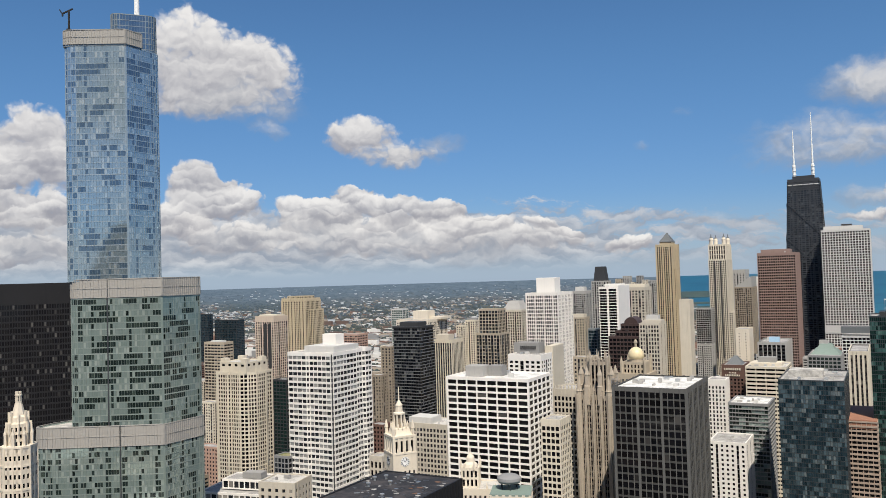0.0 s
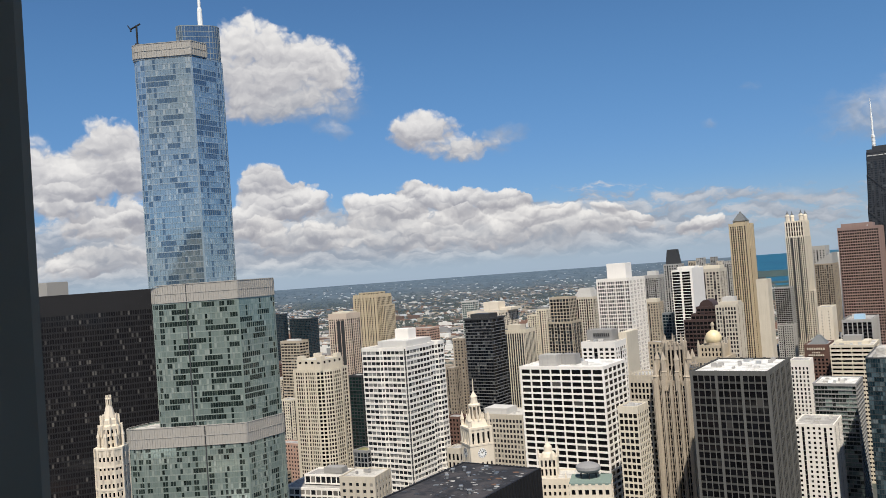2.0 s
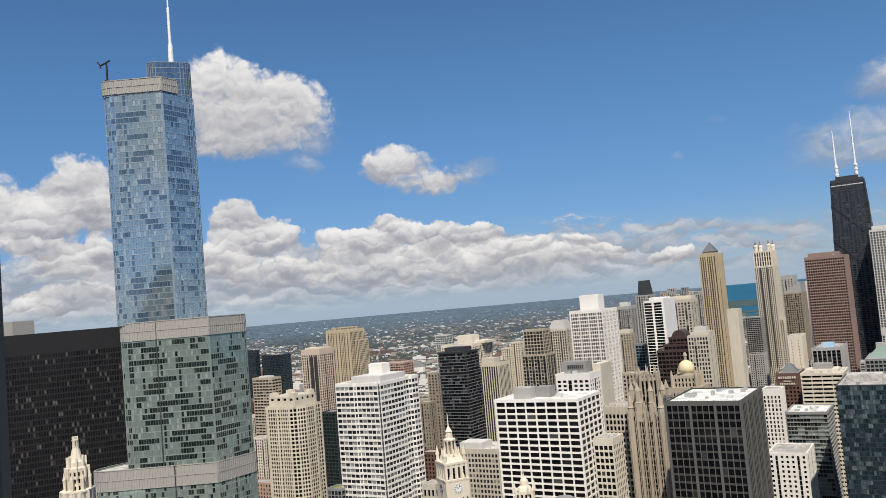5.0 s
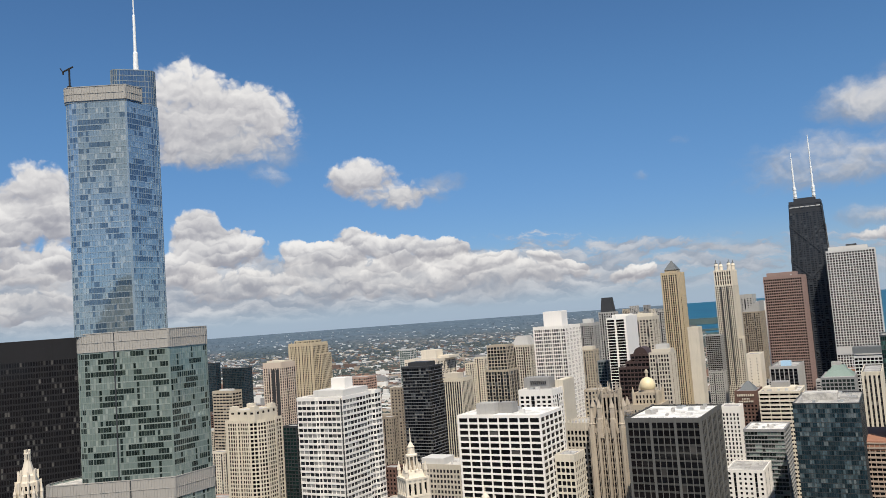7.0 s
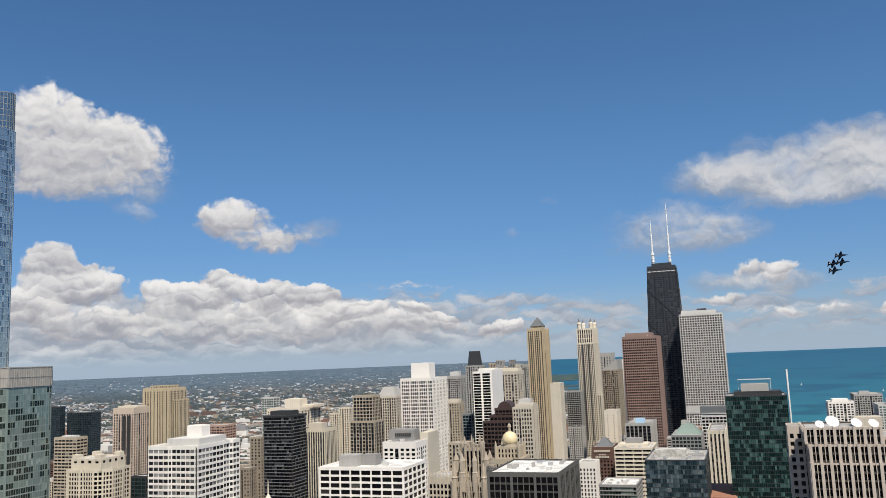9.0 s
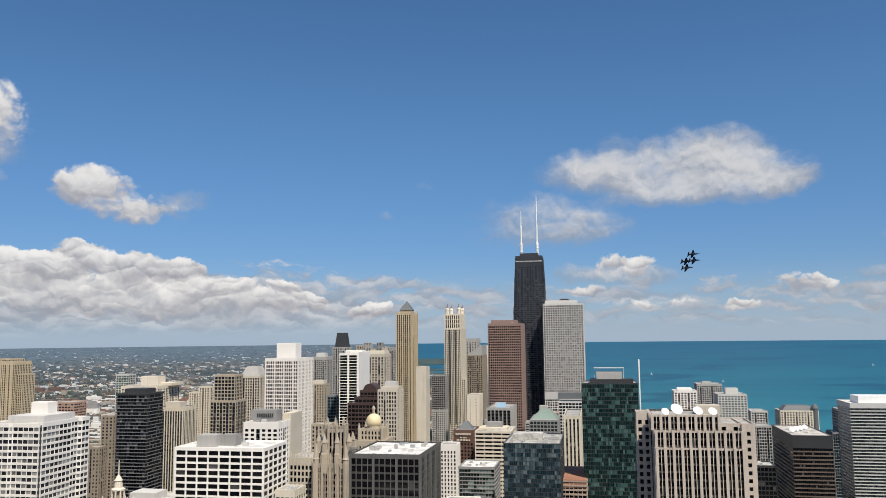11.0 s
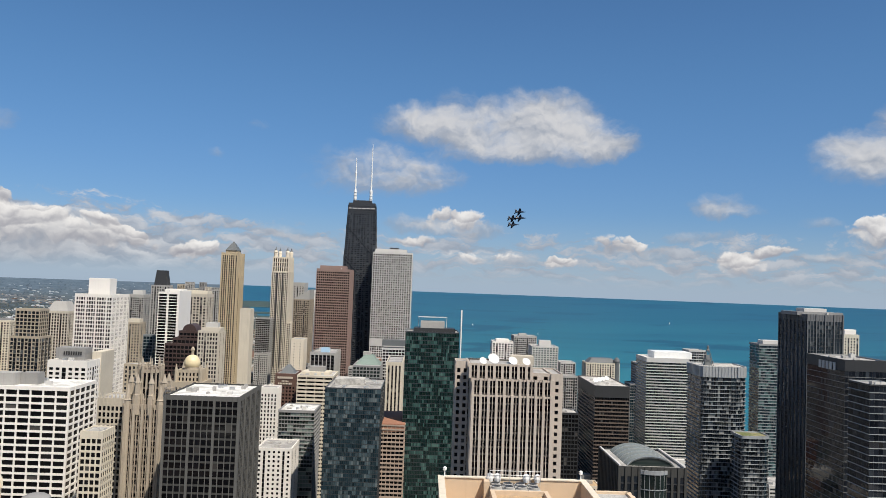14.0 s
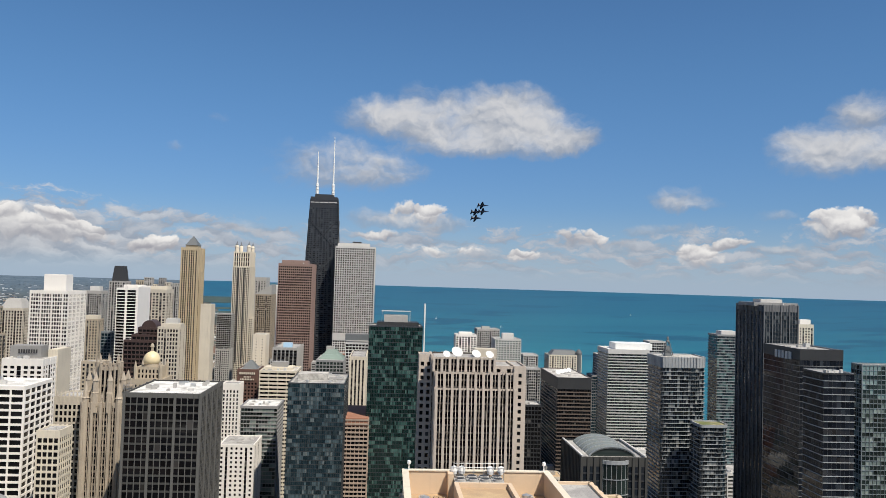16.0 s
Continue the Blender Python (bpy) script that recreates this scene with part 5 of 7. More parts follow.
def vaulted_block(x, y, w, d, h, turn):
    """Dark stone block with flat shoulders, a barrel vault along its middle and a bowed glass front."""
    t = thing("office_tower", x, y, 0, "dark stone block with curved metal vault and bowed glass front", "office tower")
    z = h - 3.5
    shell(t, rect(w, d, turn), 0, z, 3.8, 3.4, 1.3, 0.7, CHARCOAL, SMOKEGLASS, pout=0.7, sout=0.2, head=5, panes=70, pier_mat=DARKOLIVE, roof=ROOFGREY)
    bow = [(0.6 + 7.0 * math.sin(a), -d / 2 + 1.0 - 4.0 * math.cos(a)) for a in [math.pi * (-0.5 + i / 8) for i in range(9)]] + [(7.6, -4.0), (-6.4, -4.0)]
    shell(t, bow, 0, z - 1.5, 7.6, 1.8, 0.08, 0.35, FLOORLINE, RIVERDARK, pout=0.15, sout=0.45, head=2.0, panes=40, roof=ROOFGREY)
    k = 18
    arc = [(0.4 - 13.0 * math.cos(math.pi * (0.06 + 0.88 * i / k)), z - 1.0 + 6.6 * math.sin(math.pi * (0.06 + 0.88 * i / k)) - 1.6) for i in range(k + 1)]
    s, g = Solid(), Solid()
    y0, y1 = -d * 0.40, d * 0.42
    for px_, pz_ in arc:
        s.v += [(px_, y0, pz_), (px_, y1, pz_)]
    s.f += [(2 * i, 2 * i + 2, 2 * i + 3, 2 * i + 1) for i in range(k)]
    g.v = [(px_, y0 + 0.6, pz_ - 0.2) for px_, pz_ in arc]
    g.f = [tuple(range(k + 1))]
    vault_ = part("vault", s, VAULTGREY, t, "curved grey-green metal vault")
    skin = vault_.modifiers.new("thickness", "SOLIDIFY")
    skin.thickness = 0.5
    part("lunette", g, RIVERDARK, t, "arched glass end of the vault")
    for yy in (y0, y0 + (y1 - y0) * 0.2, y0 + (y1 - y0) * 0.4, y0 + (y1 - y0) * 0.6, y0 + (y1 - y0) * 0.8):
        rib = Solid()
        for (ax_, az_), (bx_, bz_) in zip(arc, arc[1:]):
            rib.rod((ax_, yy, az_ + 0.2), (bx_, yy, bz_ + 0.2), 0.28, None, 4)
        part("vault_rib", rib, STEEL, t)
    for sx in (-1, 1):
        cope = Solid()
        cope.box(-0.5, 0.5, -d / 2, d / 2, z - 0.2, z + 0.7, 0, (sx * (w / 2 - 0.3), 0))
        part("coping", cope, PALE, t, "pale stone coping")
    roof_units(t, w * 0.9, d * 0.3, z - 0.8, 4, 77, size=2.2)


vaulted_block(119.8, 441.0, 34.1, 47.0, 116.7, 0.0)

# ---------------------------------------------------------------- roof houses and crowns
block(whiteA, "penthouse", 0, 2, 39.7 * 0.7, 52.0 * 0.62, 148.4 - 1, 148.4 + 3.4, PALE)
block(whiteA, "stair_house", 0, 4, 13, 10, 148.4 + 3, 148.4 + 11.5, WHITE)
block(whiteG, "penthouse", -11.6, -5.7, 12.0, 9.6, 139.3, 146.0, MIDGREY)
block(whiteG, "plant_room", -0.7, -0.3, 9.6, 7.7, 139.3, 145.7, GREY)
block(slab, "penthouse", -4.7, -2.0, 21.2, 12.0, 139.5, 147.9, GREY)
block(slab, "end_wall", 26.8 / 2 - 2.4, 45.4 / 2 - 11, 6.6, 24, 0,  144.9, CREAM)
block(whiteT, "penthouse", -0.7, -0.3, 20.4, 16.3, 181.4, 197.4, WHITE)
shell(beigeA, rect(34.7 * 0.76, 29.7 * 0.8), 132.2 - 1, 132.2 + 8, 9, 6.0, 3.4, 5.6, CREAM, DARKGLASS, head=1.5, roof=ROOFPALE)
for cx_ in (-1, 1):
    for cy_ in (-1, 1):
        block(beigeA, "crown_corner", cx_ * 34.7 * 0.3, cy_ * 29.7 * 0.32, 5, 5, 132.2 + 6, 132.2 + 10.5, CREAM)
# charcoal strips on the front stand in for the shade of balcony stacks
for cx_ in (0.05, 0.28):
    stack = Solid()
    stack.box(-2.6, 2.6, -0.6, 0.5, 20, 159.9 - 9, 0, (cx_ * 28.7, -25.0 / 2 - 0.1))
    part("balcony_bay", stack, CHARCOAL, beigeB, "flat charcoal strip standing in for shaded balconies")
block(hotelT, "penthouse", -8.1, -4.7, 20.2, 16.1, 88.0, 92.8, PALE)
block(beigeB, "penthouse", 0.5, 0.4, 27.1, 15.0, 158.9, 161.3, CREAM)
block(darkA, "penthouse", -0.2, -0.1, 22.3, 16.6, 151.2, 155.9, CHARCOAL)
block(whiteB, "penthouse", 2.4, 1.4, 23.8, 19.1, 143.0, 155.0, OFFWHITE)
block(whiteB, "side_wing", 21.1, 12.1, 19.9, 30.0, 143.0, 146.4, OFFWHITE)
block(tanC, "penthouse", -1.8, -1.0, 15.2, 12.1, 134.8, 140.1, LIMESTONE)
shell(glassB, rect(24.3 * 0.8, 21.6 * 0.75), 147.4 - 1,  170.2, 3.2, 3.0, 0.6, 0.8, TAN, SMOKEGLASS, sout=0.5, roof=ROOFGREY)
block(greyF, "penthouse", 1.0, 0.4, 15.3, 12.2, 170.7, 178.0, PALE)
block(crownF, "crown", -0.6, -0.2, 14.1, 11.3, 143.6, 148.4, CREAM)
block(stripe, "penthouse", 1.5, 0.5, 18.8, 15.0, 184.6, 188.5, WHITE)
block(tanF, "penthouse", -0.9, -0.3, 23.7, 17.8, 182.5, 186.7, CREAM)
block(fine, "upper_tier", 0.5, 0.1, 16.0, 12.8, 156.9, 160.0, LIMESTONE)
block(fine, "crown", 0.6, 0.2, 10.0, 8.0, 156.9, 163.9, PALE)
block(oly, "penthouse", -2.7, -0.3, 35.5, 28.4, 219.3, 224.7, PINK)
block(wtp, "stair_house", 1.4, 0.1, 14.7, 10.0, 255.0, 265.0, CHARCOAL)
block(wtp, "penthouse", -3.5, -0.1, 53.9, 36.0, 255.0, 261.8, PALE)
block(greyP, "penthouse", -1.5, -0.2, 11.7, 9.4, 123.6, 127.4, PALE)
block(greyP, "plant_room", 1.0, -14.0, 9.5, 8.0, 123.6, 128.6, PALEBLUE, label="pale blue roof house")
block(tanBand, "penthouse", -0.6, -0.1, 14.8, 11.8, 114.2, 121.4, GREY)
block(tanBand, "roof_deck", -0.8, -0.1, 25.8, 20.6, 114.2, 116.9, CREAM)
block(dark, "plant_room", 1.5, -0.0, 31.0, 20.4, 167.1, 170.1, CHARCOAL)
block(dark, "penthouse", 0.0, -0.0, 18.1, 14.5, 167.1, 175.2, MIDGREY)
canopy = Solid()
canopy.box(-11.0, 11.0, -3, 3, 178.5 - 0.5, 178.5, 0, (0, 0))
for cx_ in (-10.6, 10.6):
    canopy.box(cx_ - 0.2, cx_ + 0.2, -0.3, 0.3, 168.1 - 1, 178.5 - 0.5)
part("roof_canopy", canopy, PALE, dark, "pale canopy on posts")
block(bandW, "penthouse", 7.7, -2.3, 40.9, 26.4, 132.7, 139.6, DISHWHITE)
block(river, "upper_tier", 0.8, -0.4, 35.1, 28.1, 190.2, 192.6, STONEGREY)
block(river, "penthouse", 0.6, -0.3, 17.3, 13.8, 190.2, 195.2, PALE)
block(far2, "penthouse", -2.5, 0.3, 12.5, 10.0, 129.4, 133.1, MIDGREY)
block(far3, "penthouse", 1.6, -0.2, 15.7, 12.6, 125.1, 132.9, PALE)
block(far1, "penthouse", 0.1, -0.0, 18.8, 15.0, 126.2, 129.8, WHITE)
block(tanR, "penthouse", 3.3, -1.7, 12.8, 10.2, 164.3, 170.1, WHITE)
block(glassR, "penthouse", 3.4, -1.5, 18.9, 15.1, 151.1, 155.5, PALE)
block(bandR, "penthouse", 1.4, -0.8, 14.9, 4.2, 158.8, 162.2, GREY)
block(ama, "plant_room", -16.3, -26.4, 19.1, 15.2, 204.3, 214.2, BANDMETAL)
block(bandl, "penthouse", -0.2, -0.2, 16.3, 9.1, 130.4, 132.6, PALE)
for b_, n_ in ((whiteA, 5), (whiteG, 7), (slab, 3), (beigeA, 3), (tanBand, 6), (wtp, 4), (dark, 5), (black, 5), (river, 4), (bandW, 3), (hotelT, 4), (greenG, 6), (whLow, 5), (blue, 9), (whiteS, 4), (darkA, 5), (oly, 4), (loews, 5), (blackR, 4)):
    lo = [c for c in b_.children if c.name.startswith("roof")][0]
    vs = [v.co for v in lo.data.vertices]
    roof_units(b_, max(v.x for v in vs) * 1.7, max(v.y for v in vs) * 1.7, max(v.z for v in vs), n_, n_ * 31)


def crenels(t, w, d, h, mat, count):
    for i in range(count):
        s = Solid()
        f = (i + 0.5) / count
        s.box(-w / count * 0.3, w / count * 0.3, -1.2, 1.2, h - 0.5, h + 2.6, 0, (-w / 2 + w * f, -d / 2 + 0.8))
        part("battlement", s, mat, t)
        s = Solid()
        s.box(-1.2, 1.2, -d / count * 0.3, d / count * 0.3, h - 0.5, h + 2.6, 0, (w / 2 - 0.8, -d / 2 + d * f))
        part("battlement", s, mat, t)


crenels(crenel, 46.5, 37.6, 172.5, SANDY, 10)
shell(crenel, rect(30.0, 26.0), 171.5, 178.5, 3.5, 3.2, 1.15, 0.9, TAN, DARKGLASS, head=1.2, pout=0.6, pier_mat=SANDY, roof=ROOFPALE)
shell(crenel, rect(9.0, 24.0, 0, (27.6, 2.0)), 0, 158.0, 3.2, 3.0, 1.15, 0.9, TAN, DARKGLASS, head=2.0, pout=0.5, pier_mat=SANDY, roof=ROOFPALE)
for i_ in range(9):
    p_ = Solid()
    p_.box(-0.55, 0.55, -0.7, 0.5, 20.0, 175.5 + 1.5 * (i_ % 2), 0, (-21.5 + i_ * 5.4, -37.6 / 2 - 0.5))
    part("pilaster", p_, SANDY, crenel)


def hip(t, w, d, z0, z1, mat, k=0.35, name="hipped_roof", label=""):
    s = Solid()
    s.prism(rect(w, d), z0, z1, rect(w * k, d * k))
    part(name, s, mat, t, label)


hip(mans, 25.7, 27.9, 156.5 - 1, 156.5 + 11, MIDGREY, 0.55, "mansard_roof", "grey mansard roof")
hip(crown, 20.4 * 0.85, 23.4 * 0.7, 189.6 - 1, 189.6 + 20, CHARCOAL, 0.72, "tapered_crown", "dark tapered metal crown")
hip(far5, 47.8 * 0.9, 34.0 * 0.8, 99.0 - 1, 99.0 + 6, SLATE, 0.7, "rounded_crown", "grey rounded crown")
hip(aller, 19.3 * 0.8, 34.0 * 0.5, 111.0 - 1, 111.0 + 7, SLATE, 0.2, "pitched_roof", "dark pitched roof")


def slanted_top(t, w, d, h):
    s = Solid()
    s.v += [(-w / 2, -d / 2, h - 1), (w / 2, -d / 2, h - 1), (w / 2, d / 2, h - 1), (-w / 2, d / 2, h - 1), (-w / 2, -d / 2, h + 1), (w / 2, -d / 2, h + 16), (w / 2, d / 2, h + 16), (-w / 2, d / 2, h + 1)]
    s.f += [(0, 3, 2, 1), (4, 5, 6, 7), (0, 1, 5, 4), (1, 2, 6, 5), (2, 3, 7, 6), (3, 0, 4, 7)]
    part("slanted_top", s, MIDGREY, t)


slanted_top(slant, 24.3, 52.3, 173.0)


def sign_bars(t, x, y, z, w, tall, letters, mat, turn=0.0, name="sign"):
    """Roof lettering as a row of plain bars."""
    s = Solid()
    step = w / letters
    for i in range(letters):
        s.box(-w / 2 + i * step, -w / 2 + i * step + step * 0.62, -0.25, 0.25, z, z + tall, turn, (x, y))
    part(name, s, mat, t, "row of pale sign bars")


sign_bars(aller, 0, -34.0 / 2 - 1.0, 111.0 - 5, 15.5, 2.0, 8, OFFWHITE)
sign_bars(aller, 0, -34.0 / 2 - 1.0, 111.0 - 8, 7.0, 1.2, 5, OFFWHITE)
sign_bars(aller, 0, -34.0 / 2 - 1.0, 111.0 - 10.5, 13.5, 1.5, 9, OFFWHITE)
sign_bars(loews, -24.0 / 2 - 0.6, -4, 171.0 - 6.5, 20.0, 4.2, 5, PALE, -90.0)


def dish(t, x, y, z, r, tilt=40.0, swing=20.0):
    """Satellite dish on a short post; the bowl looks south and up."""
    s = Solid()
    e, w = radians(tilt), radians(swing)
    axis = Vector((math.sin(w) * math.cos(e), -math.cos(w) * math.cos(e), math.sin(e)))
    u = Vector((math.cos(w), math.sin(w), 0))
    v = axis.cross(u)
    c = Vector((x, y, z + r * 1.1))
    k = 16
    rows = (0.05, 0.3, 0.55, 0.8, 1.0)
    for a in rows:
        for i in range(k):
            g = 2 * math.pi * i / k
            s.v.append(tuple(c + (u * math.cos(g) + v * math.sin(g)) * r * a + axis * 0.3 * r * a * a))
    for j in range(len(rows) - 1):
        for i in range(k):
            s.f.append((j * k + i, j * k + (i + 1) % k, j * k + k + (i + 1) % k, j * k + k + i))
    s.f.append(tuple(range(k)))
    ob = part("satellite_dish", s, DISHWHITE, t, "white satellite dish")
    p = Solid()
    p.rod((x, y + 0.4, z - 0.5), tuple(c), 0.22)
    p.rod(tuple(c), tuple(c + axis * r * 0.9), 0.08)
    part("dish_stand", p, STEEL, ob)


for x_, r_ in ((-19.4, 2.0), (-13.9, 3.0), (-3.5, 2.4), (3.8, 2.2)):
    dish(nbc, x_, -34.0 / 2 + 6, 161.6 - 1.2, r_ * 1.05)
block(nbc, "penthouse", 3.0, 3.0, 12.3, 9.8, 160.6, 165.1, LIMESTONE)
for i_ in range(4):
    dish(black, -12.0 + i_ * 6.0, -20.0 + i_ * 9, 106.1 - 0.8, 2.6)

# screens and crowns
block(blue, "roof_screen", -4.7, -0.4, 20.7, 16.5, 129.0, 133.2, ROOFPALE)
block(blue, "plant_room", 10.2, 0.7, 13.6, 10.9, 129.0, 129.8, GREY)
block(white9, "roof_house", 0.2, 0.0, 27.5, 15.6, 133.6, 139.7, SLATE)
hip(green, 28.3 * 0.95, 60.0 * 0.5, 116.5 - 1, 116.5 + 4, COPPER, 0.7, "copper_roof", "pale green copper roof")
hip(green, 28.3 * 0.6, 60.0 * 0.3, 116.5 + 3.5, 116.5 + 9, COPPER, 0.6, "copper_roof", "pale green copper roof")
block(green, "roof_temple", -2, 0, 8, 7, 116.5 + 8, 116.5 + 12, MIDGREY)
block(redB, "brick_top", 0, 0, 17.9 + 0.6, 60.0 + 0.6, 100.7 - 5, 100.7 + 0.4, REDBRICK)
# thin white blade beside the black-green tower
s_ = Solid()
s_.box(-0.45, 0.45, -3.0, 3.0, 120.0, 184.8, 0, (39.6 / 2 + 1.4, -34.0 / 2 + 4))
part("blade", s_, WHITE, dark, "thin white concrete blade")
# blank white end wall and groove of the striped tower
block(stripe, "end_wall", 19.9 / 2 + 0.4, 0, 2.4, 40.0 + 1.6, 0, 185.6 + 1.5, WHITE)
block(stripe, "fin_wall", -19.9 * 0.02, -40.0 / 2, 2.0, 2.0, 0, 185.6 + 2.5, WHITE)
# solid band of the marble tower
band_ = Solid()
band_.prism(rect(66.1 + 1.3, 60.0 + 1.3), 256.0 - 158, 256.0 - 146)
part("blank_band", band_, PALE, wtp)
# upright panel joints on the crown band of the rounded tower
for i_ in range(12):
    s_ = Solid()
    s_.box(-0.25, 0.25, -0.25, 0.25, 141.6, 149.6, 0, (-18.0 + i_ * 2.4, -34.8 / 2 - 0.8))
    part("crown_fin", s_, STEEL, greyC)
    s_ = Solid()
    s_.box(-0.25, 0.25, -0.25, 0.25, 141.6, 149.6, 0, (-37.0 / 2 - 0.8, -15.0 + i_ * 2.7))
    part("crown_fin", s_, STEEL, greyC)
# open metal cap on the rounded glass tower
s_ = Solid()
for cx_, cy_ in ((-1, -1), (1, -1), (1, 1), (-1, 1)):
    s_.rod((-7.6 + cx_ * 3.4, 2.0 + cy_ * 3.4, 148.4), (-7.6 + cx_ * 1.0, 2.0 + cy_ * 1.0, 159.5), 0.3)
    s_.rod((-7.6 + cx_ * 3.4, 2.0 + cy_ * 3.4, 151.5), (-7.6 - cx_ * 2.2, 2.0 + cy_ * 2.2, 154.5), 0.2)
s_.prism(rect(5.4, 5.4, 0, (-7.6, 2.0)), 148.4, 156.5, rect(2.4, 2.4, 0, (-7.6, 2.0)))
s_.turned(((1.5, 159.3), (1.6, 160.0), (0.9, 161.0), (0.9, 163.0), (0.1, 164.0)), (-7.6, 2.0), 8)
part("roof_cap", s_, SLATE, greyC, "dark metal roof cap on raking struts")
# stepped upper tiers and the arched top of the brick tower
shell(brick, rect(16.0, 20.0, 0, (5.0, 1.5)), 144.4, 156.0, 3.6, 3.2, 0.5, 1.2, SHADEBRICK, DARKGLASS, sout=0.5)
shell(brick, rect(20.5, 22.0, 0, (2.8, 0.8)), 144.4, 150.0, 3.6, 3.2, 0.5, 1.2, SHADEBRICK, DARKGLASS, sout=0.5)
s_ = Solid()
arch_ = [(5.0 - 6.0 * math.cos(math.pi * i / 12), 155.5 + 6.2 * math.sin(math.pi * i / 12)) for i in range(13)]
k_ = len(arch_)
s_.v += [(px_, -7.0, pz_) for px_, pz_ in arch_] + [(px_, 9.0, pz_) for px_, pz_ in arch_]
s_.f += [tuple(range(k_)), tuple(range(2 * k_ - 1, k_ - 1, -1))] + [(i + 1, i, k_ + i, k_ + i + 1) for i in range(k_ - 1)]
part("arched_top", s_, SHADEBRICK, brick, "dark barrel-vaulted top")
# dark joint between the wings of the white gridded tower
s_ = Solid()
s_.box(18.5, 19.4, -24.3, -23.4, 0, 147.0)
part("corner_groove", s_, DARKMULL, whiteA, "dark upright groove")
# round corner turret of the cream lakeside tower
s_ = Solid()
s_.turned(((4.6, 0.5), (4.6, 101.0), (5.0, 101.4), (4.6, 103.0), (3.2, 106.0), (0.8, 107.6)), (20.5, -14.0), 14)
part("corner_turret", s_, SLATE, far5, "round glass corner turret under a small dome")
# sign bars on the slab's roof house
s_ = Solid()
for i_ in range(8):
    s_.box(-0.5, 0.5, -0.2, 0.2, 143.0, 145.6, 0, (-9.0 + i_ * 1.7, -8.4))
part("sign", s_, CHARCOAL, slab, "row of dark sign bars")


# ---------------------------------------------------------------- old stone towers
def slim_octagon_tower(x, y):
    """Slender white terracotta tower with a stepped octagonal top."""
    t = thing("terracotta_tower", x, y, 0, "slender white terracotta tower with a stepped octagonal crown", "tower")
    turn = 33.0
    shaft = rounded(rect(15.0, 15.0, turn), [3.0] * 4, 1)
    shell(t, shaft, 0, 137.5, 3.7, 2.3, 1.15, 1.9, OFFWHITE, DARKGLASS, pout=0.3, head=3, panes=60, major=(2, 0.9, 0.55))
    for z in (137.4, 130.0, 120.5):
        ring = Solid()
        ring.prism([(x_ * 1.07, y_ * 1.07) for x_, y_ in shaft], z, z + 0.8)
        part("cornice", ring, OFFWHITE, t)
    octo = [(5.3 * math.cos(a), 5.3 * math.sin(a)) for a in [radians(turn + 22.5 + 45 * i) for i in range(8)]]
    shell(t, octo, 137, 147.0, 3.3, 2.0, 0.9, 1.2, OFFWHITE, DARKGLASS, pout=0.5, head=1.4)
    s = Solid()
    s.turned(((5.2, 147), (4.6, 147.6), (4.4, 149.5), (3.4, 150.2), (1.7, 155.2), (1.6, 155.8)), k=8, a0=radians(turn + 22.5))
    part("stepped_roof", s, OFFWHITE, t)
    for i in range(8):
        a = radians(turn + 45 * i)
        p = Solid()
        p.turned(((0.8, 137), (0.8, 142.5), (1.0, 142.8), (0.5, 144), (0.1, 146)), (6.9 * math.cos(a), 6.9 * math.sin(a)), 6)
        part("pinnacle", p, OFFWHITE, t)
        a2 = a + radians(22.5)
        p = Solid()
        p.box(-0.5, 0.5, -0.45, 0.45, 146, 151.5, math.degrees(a2), (4.7 * math.cos(a2), 4.7 * math.sin(a2)))
        p.box(-0.9, 0.9, -0.4, 0.4, 143, 147.5, math.degrees(a2), (5.6 * math.cos(a2), 5.6 * math.sin(a2)))
        part("buttress", p, OFFWHITE, t)
        q = Solid()
        q.box(-0.3, 0.3, -0.3, 0.3, 155.5, 159.8, math.degrees(a), (1.35 * math.cos(a), 1.35 * math.sin(a)))
        part("lantern_post", q, OFFWHITE, t)
    r = Solid()
    r.turned(((1.8, 158.0), (1.9, 158.4), (1.6, 158.7)), k=8, a0=radians(turn + 22.5))
    part("lantern_ring", r, OFFWHITE, t)
    t.scale = (0.76, 0.76, 1.0)


slim_octagon_tower(-316.2, 207.1)


